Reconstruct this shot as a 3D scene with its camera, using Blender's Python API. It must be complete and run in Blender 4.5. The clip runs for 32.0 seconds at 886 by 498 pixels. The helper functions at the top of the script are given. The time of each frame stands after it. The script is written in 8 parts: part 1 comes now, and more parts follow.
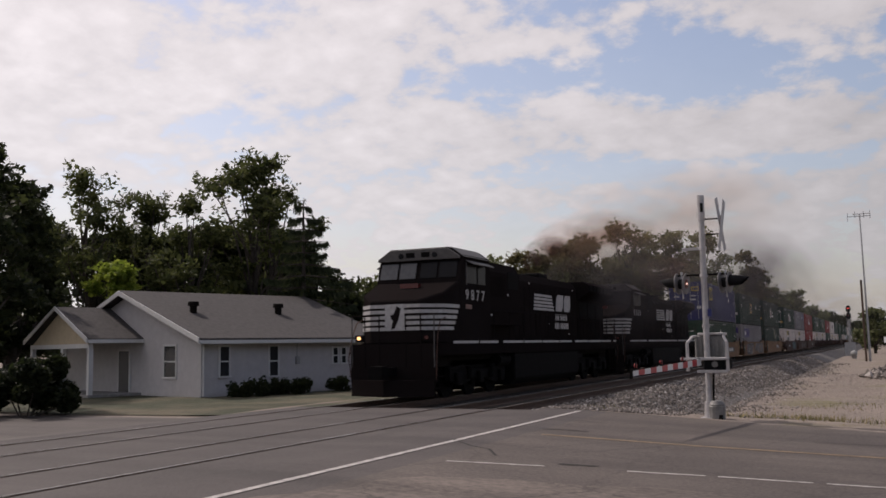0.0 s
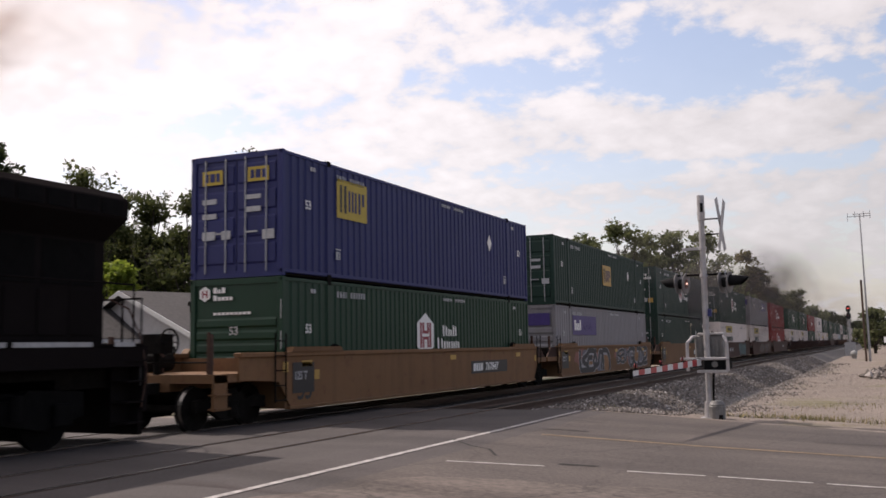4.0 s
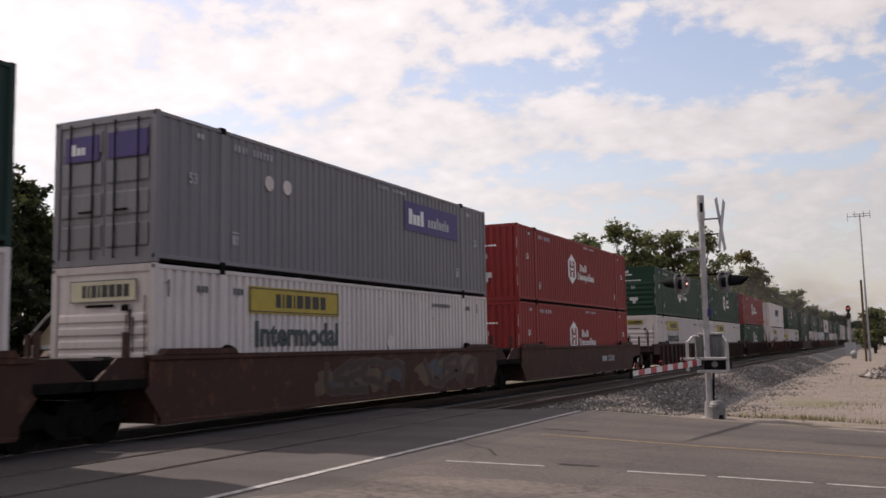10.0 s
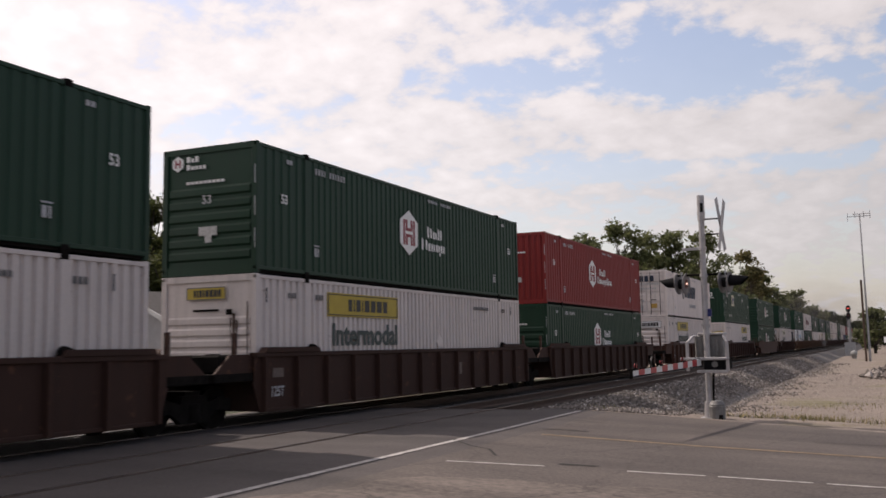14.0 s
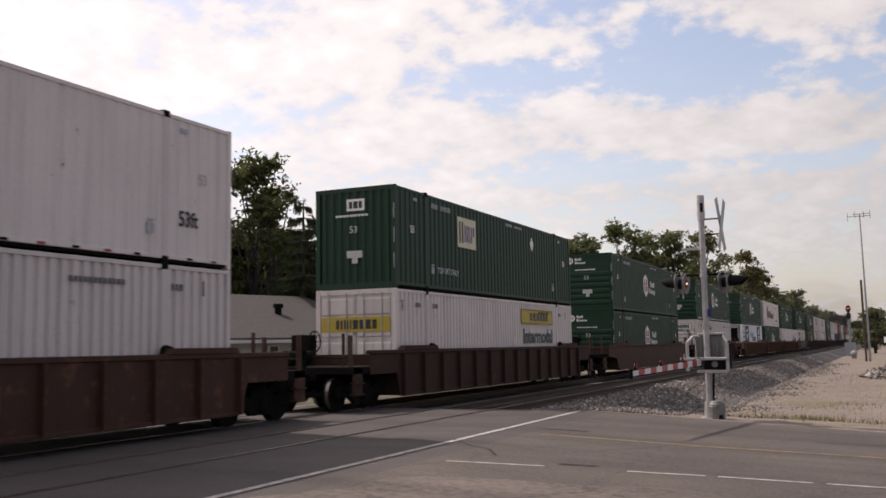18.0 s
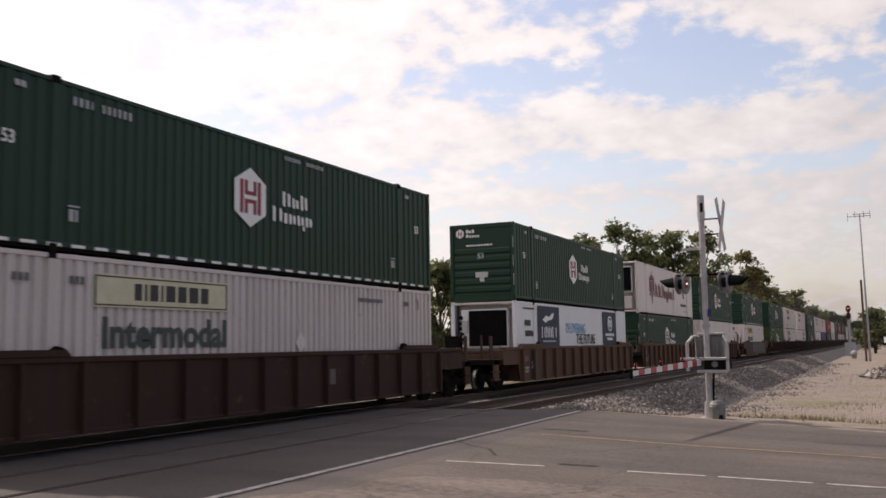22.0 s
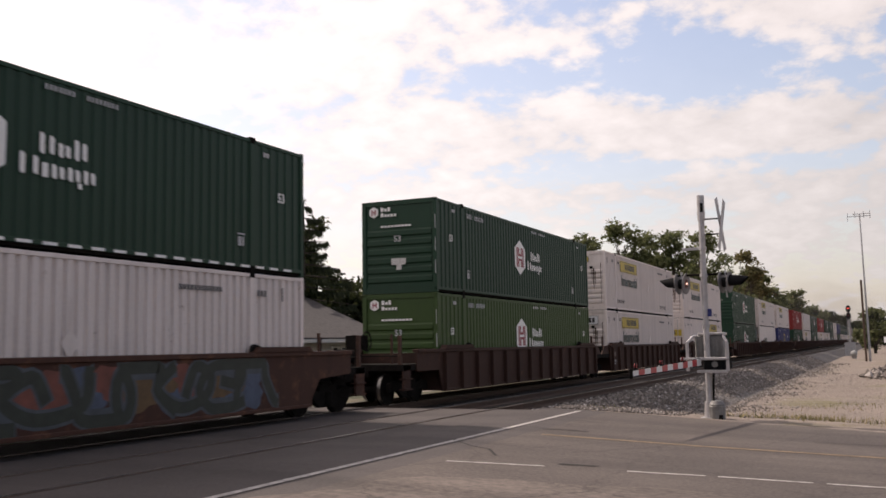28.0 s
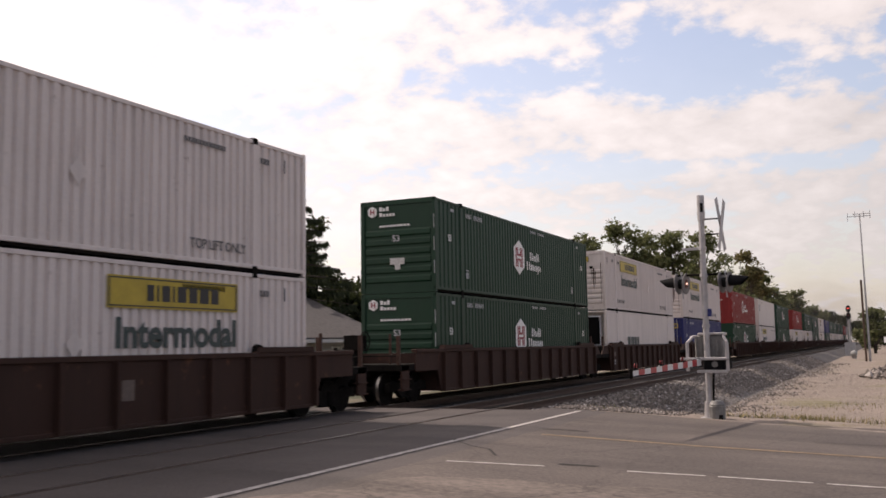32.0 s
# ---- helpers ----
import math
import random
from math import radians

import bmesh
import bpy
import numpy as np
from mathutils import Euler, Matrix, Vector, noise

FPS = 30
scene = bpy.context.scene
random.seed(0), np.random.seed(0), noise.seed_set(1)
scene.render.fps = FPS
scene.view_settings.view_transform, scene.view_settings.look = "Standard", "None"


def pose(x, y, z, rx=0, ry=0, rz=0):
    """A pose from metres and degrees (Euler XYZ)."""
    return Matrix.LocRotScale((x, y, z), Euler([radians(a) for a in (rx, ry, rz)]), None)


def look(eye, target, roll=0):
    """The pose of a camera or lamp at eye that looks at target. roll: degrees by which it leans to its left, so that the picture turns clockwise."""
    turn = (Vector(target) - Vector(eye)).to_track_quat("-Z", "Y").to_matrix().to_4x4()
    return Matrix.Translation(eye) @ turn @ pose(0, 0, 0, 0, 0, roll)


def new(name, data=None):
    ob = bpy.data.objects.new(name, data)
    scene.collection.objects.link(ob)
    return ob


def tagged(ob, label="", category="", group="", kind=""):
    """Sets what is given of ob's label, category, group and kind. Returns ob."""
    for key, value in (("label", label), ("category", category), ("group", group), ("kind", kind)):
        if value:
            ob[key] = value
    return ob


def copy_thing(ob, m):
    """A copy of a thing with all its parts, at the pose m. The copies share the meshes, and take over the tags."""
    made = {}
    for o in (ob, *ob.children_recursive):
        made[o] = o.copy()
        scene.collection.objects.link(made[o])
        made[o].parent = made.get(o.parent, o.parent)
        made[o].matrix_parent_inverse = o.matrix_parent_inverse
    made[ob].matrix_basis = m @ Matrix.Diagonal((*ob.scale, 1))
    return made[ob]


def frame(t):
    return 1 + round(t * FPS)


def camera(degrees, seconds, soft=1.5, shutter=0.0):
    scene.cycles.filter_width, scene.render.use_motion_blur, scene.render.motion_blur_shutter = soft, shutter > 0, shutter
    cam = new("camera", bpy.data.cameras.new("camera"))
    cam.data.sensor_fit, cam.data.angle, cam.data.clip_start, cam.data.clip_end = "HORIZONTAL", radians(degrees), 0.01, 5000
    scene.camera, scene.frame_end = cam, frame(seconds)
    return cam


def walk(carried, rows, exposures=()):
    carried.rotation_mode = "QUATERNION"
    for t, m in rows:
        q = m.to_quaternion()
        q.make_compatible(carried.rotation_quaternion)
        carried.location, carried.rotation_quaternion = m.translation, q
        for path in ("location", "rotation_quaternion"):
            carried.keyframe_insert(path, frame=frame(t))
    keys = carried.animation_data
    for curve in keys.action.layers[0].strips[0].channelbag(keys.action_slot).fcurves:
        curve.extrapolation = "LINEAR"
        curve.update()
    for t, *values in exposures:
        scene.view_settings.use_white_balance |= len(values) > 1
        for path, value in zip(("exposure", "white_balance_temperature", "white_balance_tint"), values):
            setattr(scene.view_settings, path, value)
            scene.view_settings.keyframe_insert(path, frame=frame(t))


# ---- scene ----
DUR = 32.0
EYE_Z = 1.60
cam = camera(50.169, DUR, soft=1.6, shutter=0.15)
eye = pose(0, 0, EYE_Z, 90 + 5.8794, 0, 24.822) @ pose(0, 0, 0, 0, 0, -0.973)
walk(cam, [(0.0, eye), (DUR, eye)],
     exposures=[(0.0, -0.54, 6600, 17), (2.0, -0.46, 6600, 17), (3.0, -0.34, 6650, 17), (3.5, -0.22, 6650, 17), (5.5, 0.12, 6700, 17), (8.5, -0.10, 6750, 17), (12.0, -0.24, 6750, 17),
                (16.0, -0.22, 6800, 17), (20.0, -0.11, 6850, 17), (24.0, -0.06, 6950, 18), (27.0, -0.04, 7000, 18), (32.0, -0.01, 7050, 19)])

# ------------------------------------------------------------------ world and sun
SUN_TO = Vector((-0.89, 0.17, 1.0)).normalized()
elev = math.asin(SUN_TO.z)
azim = math.atan2(SUN_TO.x, SUN_TO.y)


def sky_world():
    w = bpy.data.worlds.new("sky")
    scene.world = w
    w.use_nodes = True
    nt = w.node_tree
    nt.nodes.clear()
    N, K = nt.nodes.new, nt.links.new
    out = N("ShaderNodeOutputWorld")
    bg = N("ShaderNodeBackground")
    bg.inputs["Strength"].default_value = 1.0
    K(bg.outputs[0], out.inputs[0])
    sky = N("ShaderNodeTexSky")
    sky.sky_type = 'NISHITA'
    sky.sun_disc = False
    sky.sun_elevation = elev
    sky.sun_rotation = azim
    sky.dust_density = 2.0
    sky.air_density = 1.1
    blue = N("ShaderNodeMix")
    blue.data_type = 'RGBA'
    blue.blend_type = 'MULTIPLY'
    blue.inputs[0].default_value = 1.0
    K(sky.outputs[0], blue.inputs[6])
    blue.inputs[7].default_value = (0.198, 0.184, 0.178, 1)
    co = N("ShaderNodeTexCoord")
    sep = N("ShaderNodeSeparateXYZ")
    K(co.outputs["Generated"], sep.inputs[0])

    def m(op, a, b=None, c=None, clamp=False):
        n = N("ShaderNodeMath")
        n.operation = op
        n.use_clamp = clamp
        for i, v in enumerate((a, b, c)):
            if v is None:
                continue
            if isinstance(v, (int, float)):
                n.inputs[i].default_value = v
            else:
                K(v, n.inputs[i])
        return n.outputs[0]
    zc = m('MAXIMUM', sep.outputs[2], 0.0)
    den = m('ADD', zc, 0.34)
    px, py = m('DIVIDE', sep.outputs[0], den), m('DIVIDE', sep.outputs[1], den)
    comb = N("ShaderNodeCombineXYZ")
    K(px, comb.inputs[0])
    K(py, comb.inputs[1])
    comb.inputs[2].default_value = 3.7

    def noise_at(scale, detail, rough, off=0.0):
        mp = N("ShaderNodeMapping")
        mp.inputs["Location"].default_value = (off, off * 0.7, 0)
        K(comb.outputs[0], mp.inputs[0])
        n = N("ShaderNodeTexNoise")
        n.inputs["Scale"].default_value = scale
        n.inputs["Detail"].default_value = detail
        n.inputs["Roughness"].default_value = rough
        n.inputs["Distortion"].default_value = 0.12
        K(mp.outputs[0], n.inputs["Vector"])
        return n.outputs[0]
    big = noise_at(0.9, 2.0, 0.5, 1.3)
    mid = noise_at(5.6, 9.0, 0.54, 7.3)
    puff = noise_at(17.0, 6.0, 0.55, 2.1)
    dot = N("ShaderNodeVectorMath")
    dot.operation = 'DOT_PRODUCT'
    K(co.outputs["Generated"], dot.inputs[0])
    dot.inputs[1].default_value = SUN_TO
    near = m('MAXIMUM', dot.outputs["Value"], 0.0)
    field = m('ADD', m('ADD', m('MULTIPLY', big, 0.36), m('MULTIPLY', mid, 0.54)), m('MULTIPLY', puff, 0.46))
    field = m('ADD', field, m('MULTIPLY', m('POWER', near, 2.5), 0.30))
    # broad cloud banks and clear lanes: degrees left of the track's direction, degrees up, half widths, weight
    flat = m('SQRT', m('ADD', m('MULTIPLY', sep.outputs[0], sep.outputs[0]), m('MULTIPLY', sep.outputs[1], sep.outputs[1])))
    az = m('MULTIPLY', m('ARCTAN2', m('MULTIPLY', sep.outputs[0], -1.0), sep.outputs[1]), 57.296)
    el = m('MULTIPLY', m('ARCTAN2', sep.outputs[2], flat), 57.296)
    for a0, e0, sa, se, wt in ((14.6, 13.6, 1.9, 0.8, 0.13), (9.7, 12.5, 3.2, 1.2, 0.15), (2.0, 12.3, 4.0, 1.1, 0.15), (8.0, 15.6, 11.0, 2.0, -0.13), (3.5, 19.2, 5.5, 1.5, 0.10), (30.0, 15.6, 8.5, 3.4, 0.035),
                               (20.6, 12.7, 3.8, 1.4, 0.08), (18.6, 15.8, 4.0, 1.6, -0.06), (10.0, 10.3, 10.0, 0.6, -0.10), (12.0, 9.0, 10.0, 0.7, 0.07), (38.0, 13.5, 2.6, 1.6, -0.10)):
        u, v = m('DIVIDE', m('SUBTRACT', az, a0), sa), m('DIVIDE', m('SUBTRACT', el, e0), se)
        lobe = m('EXPONENT', m('MULTIPLY', m('ADD', m('MULTIPLY', u, u), m('MULTIPLY', v, v)), -0.7))
        field = m('ADD', field, m('MULTIPLY', lobe, wt))
    cover = N("ShaderNodeMapRange")
    cover.interpolation_type = 'SMOOTHSTEP'
    cover.inputs[1].default_value = 0.615
    cover.inputs[2].default_value = 0.765
    K(field, cover.inputs[0])
    # white haze thickens towards the horizon
    haze = m('POWER', m('SUBTRACT', 1.0, zc, None, True), 7.0)
    cov = m('MAXIMUM', m('MULTIPLY', cover.outputs[0], 0.92), m('MULTIPLY', haze, 0.74))
    glow = m('ADD', 0.51, m('MULTIPLY', near, 0.97))
    shade = m('ADD', 0.55, m('ADD', m('MULTIPLY', mid, 0.46), m('MULTIPLY', puff, 0.40)))
    lum = m('MULTIPLY', glow, shade)
    tint = N("ShaderNodeMix")
    tint.data_type = 'RGBA'
    tint.blend_type = 'MULTIPLY'
    tint.inputs[0].default_value = 1.0
    hue = N("ShaderNodeMix")
    hue.data_type = 'RGBA'
    hue.inputs[6].default_value = (1.0, 0.955, 0.935, 1)
    hue.inputs[7].default_value = (0.93, 0.945, 0.965, 1)
    K(m('POWER', haze, 0.5), hue.inputs[0])
    K(hue.outputs[2], tint.inputs[6])
    lc = N("ShaderNodeCombineColor")
    for i in range(3):
        K(lum, lc.inputs[i])
    K(lc.outputs[0], tint.inputs[7])
    mix = N("ShaderNodeMix")
    mix.data_type = 'RGBA'
    K(cov, mix.inputs[0])
    K(blue.outputs[2], mix.inputs[6])
    K(tint.outputs[2], mix.inputs[7])
    K(mix.outputs[2], bg.inputs["Color"])


sky_world()
sun = new("sun", bpy.data.lights.new("sun", 'SUN'))
sun.data.energy = 4.2
sun.data.angle = radians(0.6)
sun.data.color = (1.0, 0.93, 0.84)
sun.matrix_world = look(SUN_TO * 100, (0, 0, 0))


# ------------------------------------------------------------------ materials
def nodes(name):
    mat = bpy.data.materials.new(name)
    mat.use_nodes = True
    nt = mat.node_tree
    return mat, nt, nt.nodes["Principled BSDF"]


def link_noise(nt, scale, detail=6.0, rough=0.6, stretch=(1, 1, 1), coord="Object"):
    co = nt.nodes.new("ShaderNodeTexCoord")
    mp = nt.nodes.new("ShaderNodeMapping")
    mp.inputs["Scale"].default_value = stretch
    n = nt.nodes.new("ShaderNodeTexNoise")
    n.inputs["Scale"].default_value = scale
    n.inputs["Detail"].default_value = detail
    n.inputs["Roughness"].default_value = rough
    nt.links.new(co.outputs[coord], mp.inputs[0])
    nt.links.new(mp.outputs[0], n.inputs["Vector"])
    return n.outputs[0]


def ramp(nt, fac, stops):
    r = nt.nodes.new("ShaderNodeValToRGB")
    el = r.color_ramp.elements
    while len(el) < len(stops):
        el.new(0.5)
    for e, (pos, col) in zip(el, stops):
        e.position = pos
        e.color = (*col, 1) if len(col) == 3 else col
    nt.links.new(fac, r.inputs[0])
    return r.outputs[0]


def mixc(nt, fac, a, b, mode='MIX'):
    n = nt.nodes.new("ShaderNodeMix")
    n.data_type = 'RGBA'
    n.blend_type = mode
    for sock, v in ((n.inputs[0], fac), (n.inputs[6], a), (n.inputs[7], b)):
        if isinstance(v, (int, float)):
            sock.default_value = v
        elif isinstance(v, tuple):
            sock.default_value = (*v, 1) if len(v) == 3 else v
        else:
            nt.links.new(v, sock)
    return n.outputs[2]


def bump(nt, bsdf, height, strength=0.3, dist=0.02):
    b = nt.nodes.new("ShaderNodeBump")
    b.inputs["Strength"].default_value = strength
    b.inputs["Distance"].default_value = dist
    nt.links.new(height, b.inputs["Height"])
    nt.links.new(b.outputs[0], bsdf.inputs["Normal"])


def paint(name, col, rough=0.45, grime=0.35, rust=0.0, metal=0.0):
    """Weathered paint: soft fading, vertical grime streaks and optional rust spots."""
    mat, nt, p = nodes(name)
    dark = tuple(c * 0.55 + 0.004 for c in col)
    fade = tuple(min(1, c * 1.12 + 0.003) for c in col)
    big = link_noise(nt, 0.45, 3.0)
    base = mixc(nt, ramp(nt, big, [(0.35, (0, 0, 0)), (0.7, (1, 1, 1))]), col, fade)
    streak = link_noise(nt, 1.0, 5.0, 0.65, (3.0, 3.0, 0.22))
    base = mixc(nt, ramp(nt, streak, [(0.48, (0, 0, 0)), (0.8, (grime, grime, grime))]), base, dark)
    fine = link_noise(nt, 14.0, 6.0, 0.7)
    base = mixc(nt, 0.18, base, ramp(nt, fine, [(0.3, dark), (0.7, fade)]))
    if rust:
        spots = link_noise(nt, 2.6, 8.0, 0.72)
        base = mixc(nt, ramp(nt, spots, [(0.66 - rust * 0.3, (0, 0, 0)), (0.76 - rust * 0.2, (1, 1, 1))]), base, (0.13, 0.055, 0.03))
    info = nt.nodes.new("ShaderNodeObjectInfo")
    mr = nt.nodes.new("ShaderNodeMapRange")
    mr.inputs[3].default_value, mr.inputs[4].default_value = 0.9, 1.08
    nt.links.new(info.outputs["Random"], mr.inputs[0])
    cc = nt.nodes.new("ShaderNodeCombineColor")
    for i in range(3):
        nt.links.new(mr.outputs[0], cc.inputs[i])
    base = mixc(nt, 1.0, base, cc.outputs[0], 'MULTIPLY')
    nt.links.new(base, p.inputs["Base Color"])
    p.inputs["Roughness"].default_value = rough
    p.inputs["Metallic"].default_value = metal
    p.inputs["Specular IOR Level"].default_value = 0.32
    bump(nt, p, fine, 0.12, 0.004)
    return mat


def plain(name, col, rough=0.5, metal=0.0, var=0.25, scale=6.0, emit=0.0):
    mat, nt, p = nodes(name)
    n = link_noise(nt, scale, 6.0, 0.65)
    lo, hi = tuple(c * (1 - var) for c in col), tuple(min(1, c * (1 + var)) for c in col)
    nt.links.new(ramp(nt, n, [(0.3, lo), (0.7, hi)]), p.inputs["Base Color"])
    p.inputs["Roughness"].default_value = rough
    p.inputs["Metallic"].default_value = metal
    if emit:
        p.inputs["Emission Color"].default_value = (*col, 1)
        p.inputs["Emission Strength"].default_value = emit
    bump(nt, p, n, 0.1, 0.005)
    return mat


GREEN = paint("green paint", (0.0042, 0.034, 0.0155), 0.5, 0.45)
GREEN_DULL = paint("dull green paint", (0.0065, 0.029, 0.020), 0.55, 0.5)
LIME = paint("yellow-green paint", (0.028, 0.062, 0.010), 0.5, 0.4)
RED = paint("red paint", (0.24, 0.020, 0.018), 0.55, 0.45)
BLUE = paint("blue paint", (0.015, 0.020, 0.11), 0.5, 0.4)
GREY = paint("grey paint", (0.225, 0.212, 0.222), 0.55, 0.5)
WHITE = paint("white paint", (0.66, 0.585, 0.55), 0.55, 0.55, 0.06)
CLEANWHITE = paint("clean white panel", (0.70, 0.70, 0.71), 0.4, 0.15)
TAN = paint("faded yellow paint", (0.175, 0.088, 0.038), 0.7, 0.8, 0.35)
BROWNRED = paint("oxide red paint", (0.056, 0.0215, 0.0130), 0.75, 0.85, 0.4)
BROWN = paint("dark brown paint", (0.041, 0.0170, 0.0108), 0.8, 0.8, 0.22)
ORANGE = paint("orange-brown paint", (0.088, 0.041, 0.021), 0.7, 0.9, 0.35)
BLACKPAINT = paint("black paint", (0.0115, 0.0090, 0.0090), 0.7, 0.3)
BLACKPAINT.node_tree.nodes["Principled BSDF"].inputs["Specular IOR Level"].default_value = 0.05
BLACKPAINT.node_tree.nodes["Principled BSDF"].inputs["IOR"].default_value = 1.08
STEEL_DARK = plain("grimy dark steel", (0.010, 0.0085, 0.0075), 0.9, 0.0, 0.5)
STEEL_GALV = plain("galvanised steel", (0.36, 0.36, 0.37), 0.45, 0.55, 0.2)
STEEL_RUST = plain("rust-brown steel", (0.060, 0.028, 0.018), 0.85, 0.0, 0.5)
TREAD = plain("polished wheel tread", (0.22, 0.21, 0.20), 0.4, 1.0, 0.3)
RAILTOP = plain("polished rail head", (0.55, 0.53, 0.52), 0.25, 1.0, 0.15)
RAILSIDE = plain("rusty rail", (0.075, 0.045, 0.032), 0.85, 0.2, 0.4, 9.0)
TIE = plain("creosoted tie", (0.045, 0.036, 0.030), 0.9, 0.0, 0.5, 8.0)
MARKWHITE = plain("white lettering", (0.78, 0.77, 0.75), 0.5, 0.0, 0.10, 20.0)
MARKGREY = plain("faint grey lettering", (0.42, 0.42, 0.43), 0.6, 0.0, 0.2, 20.0)
INKGREY = plain("dark grey stencil ink", (0.13, 0.125, 0.125), 0.6, 0.0, 0.3, 20.0)
INKBROWN = plain("faded stencil paint", (0.13, 0.095, 0.08), 0.7, 0.0, 0.3, 12.0)
MARKRED = plain("red lettering", (0.25, 0.022, 0.034), 0.5, 0.0, 0.15, 20.0)
MARKDARK = plain("dark green lettering", (0.030, 0.050, 0.048), 0.5, 0.0, 0.2, 20.0)
MARKBLACK = plain("black lettering", (0.015, 0.014, 0.016), 0.5, 0.0, 0.2, 20.0)
MARKBLUE = plain("pale blue lettering", (0.20, 0.42, 0.62), 0.5, 0.0, 0.1, 20.0)
MAROON = plain("maroon lettering", (0.14, 0.022, 0.030), 0.5, 0.0, 0.2, 20.0)
SIGNYELLOW = plain("yellow panel", (0.45, 0.325, 0.032), 0.5, 0.0, 0.12, 3.0)
SIGNGOLD = plain("gold panel", (0.46, 0.28, 0.06), 0.5, 0.0, 0.12, 3.0)
SIGNCREAM = plain("cream panel", (0.60, 0.55, 0.38), 0.5, 0.0, 0.12, 3.0)
SIGNPURPLE = plain("purple panel", (0.050, 0.030, 0.16), 0.5, 0.0, 0.15, 3.0)
SIGNNAVY = plain("navy panel", (0.011, 0.022, 0.046), 0.65, 0.0, 0.3, 2.0)
GRILLE = plain("black grille", (0.0050, 0.0045, 0.0046), 0.85, 0.0, 0.4)
for m in (GRILLE, STEEL_DARK):
    m.node_tree.nodes["Principled BSDF"].inputs["Specular IOR Level"].default_value = 0.08


# ------------------------------------------------------------------ mesh helpers
def box(bm, x0, x1, y0, y1, z0, z1):
    v = [bm.verts.new((x, y, z)) for z in (z0, z1) for y in (y0, y1) for x in (x0, x1)]
    for f in ((0, 2, 3, 1), (4, 5, 7, 6), (0, 1, 5, 4), (2, 6, 7, 3), (0, 4, 6, 2), (1, 3, 7, 5)):
        bm.faces.new([v[i] for i in f])
    return v


def prism(bm, pts, axis, a, b):
    """Extrude a flat outline along an axis: 'x' takes (y, z) points, 'y' (x, z), 'z' (x, y)."""
    def at(p, c):
        return {'x': (c, p[0], p[1]), 'y': (p[0], c, p[1]), 'z': (p[0], p[1], c)}[axis]
    lo = [bm.verts.new(at(p, a)) for p in pts]
    hi = [bm.verts.new(at(p, b)) for p in pts]
    n = len(pts)
    bm.faces.new(lo[::-1])
    bm.faces.new(hi)
    for i in range(n):
        bm.faces.new((lo[i], lo[(i + 1) % n], hi[(i + 1) % n], hi[i]))


def rod(bm, a, b, r, n=8, r2=None):
    a, b = Vector(a), Vector(b)
    d = (b - a).normalized()
    s = d.orthogonal().normalized()
    t = d.cross(s)
    r2 = r if r2 is None else r2
    lo = [bm.verts.new(a + (s * math.cos(k) + t * math.sin(k)) * r) for k in (2 * math.pi * i / n for i in range(n))]
    hi = [bm.verts.new(b + (s * math.cos(k) + t * math.sin(k)) * r2) for k in (2 * math.pi * i / n for i in range(n))]
    bm.faces.new(lo[::-1])
    bm.faces.new(hi)
    for i in range(n):
        bm.faces.new((lo[i], lo[(i + 1) % n], hi[(i + 1) % n], hi[i]))


def ring(bm, c, axis, r, t, n=18):
    """A thin torus-like hoop of square section."""
    c = Vector(c)
    ax = Vector(axis).normalized()
    s = ax.orthogonal().normalized()
    q = ax.cross(s)
    rows = []
    for i in range(n):
        k = 2 * math.pi * i / n
        d = s * math.cos(k) + q * math.sin(k)
        rows.append([bm.verts.new(c + d * (r + a) + ax * b) for a, b in ((-t, -t), (t, -t), (t, t), (-t, t))])
    for i in range(n):
        A, B = rows[i], rows[(i + 1) % n]
        for j in range(4):
            bm.faces.new((A[j], B[j], B[(j + 1) % 4], A[(j + 1) % 4]))


def mesh_of(bm, name, material, smooth=False, bevel=0.0):
    bmesh.ops.recalc_face_normals(bm, faces=bm.faces)
    if bevel:
        bmesh.ops.bevel(bm, geom=[e for e in bm.edges if e.calc_face_angle(0) > 0.6], offset=bevel, segments=1, affect='EDGES')
    me = bpy.data.meshes.new(name)
    bm.to_mesh(me)
    bm.free()
    me.materials.append(material)
    if smooth:
        me.shade_smooth()
    return me


def part(name, bm, material, parent, label="", smooth=False, bevel=0.0):
    me = bm if isinstance(bm, bpy.types.Mesh) else mesh_of(bm, name, material, smooth, bevel)
    ob = new(name, me)
    ob.parent = parent
    if label:
        ob["label"] = label
    if name in ("serial_line", "warning_line", "post_marking", "owner_line", "emblem_print", "wordmark", "end_wordmark", "door_print", "small_mark") or (name == "lettering" and not isinstance(bm, bpy.types.Mesh)):
        tagged(ob, label or "row of small plain marks", kind="stuff")
    return ob


def thing(name, m, label, category, group="", kind=""):
    ob = new(name)
    ob.empty_display_size = 0.3
    ob.matrix_basis = m
    return tagged(ob, label, category, group, kind)


def solid(name, bm, material, label, category, kind="", group="", smooth=False, m=None):
    ob = new(name, mesh_of(bm, name, material, smooth))
    if m is not None:
        ob.matrix_basis = m
    return tagged(ob, label, category, group, kind)


text_cache = {}


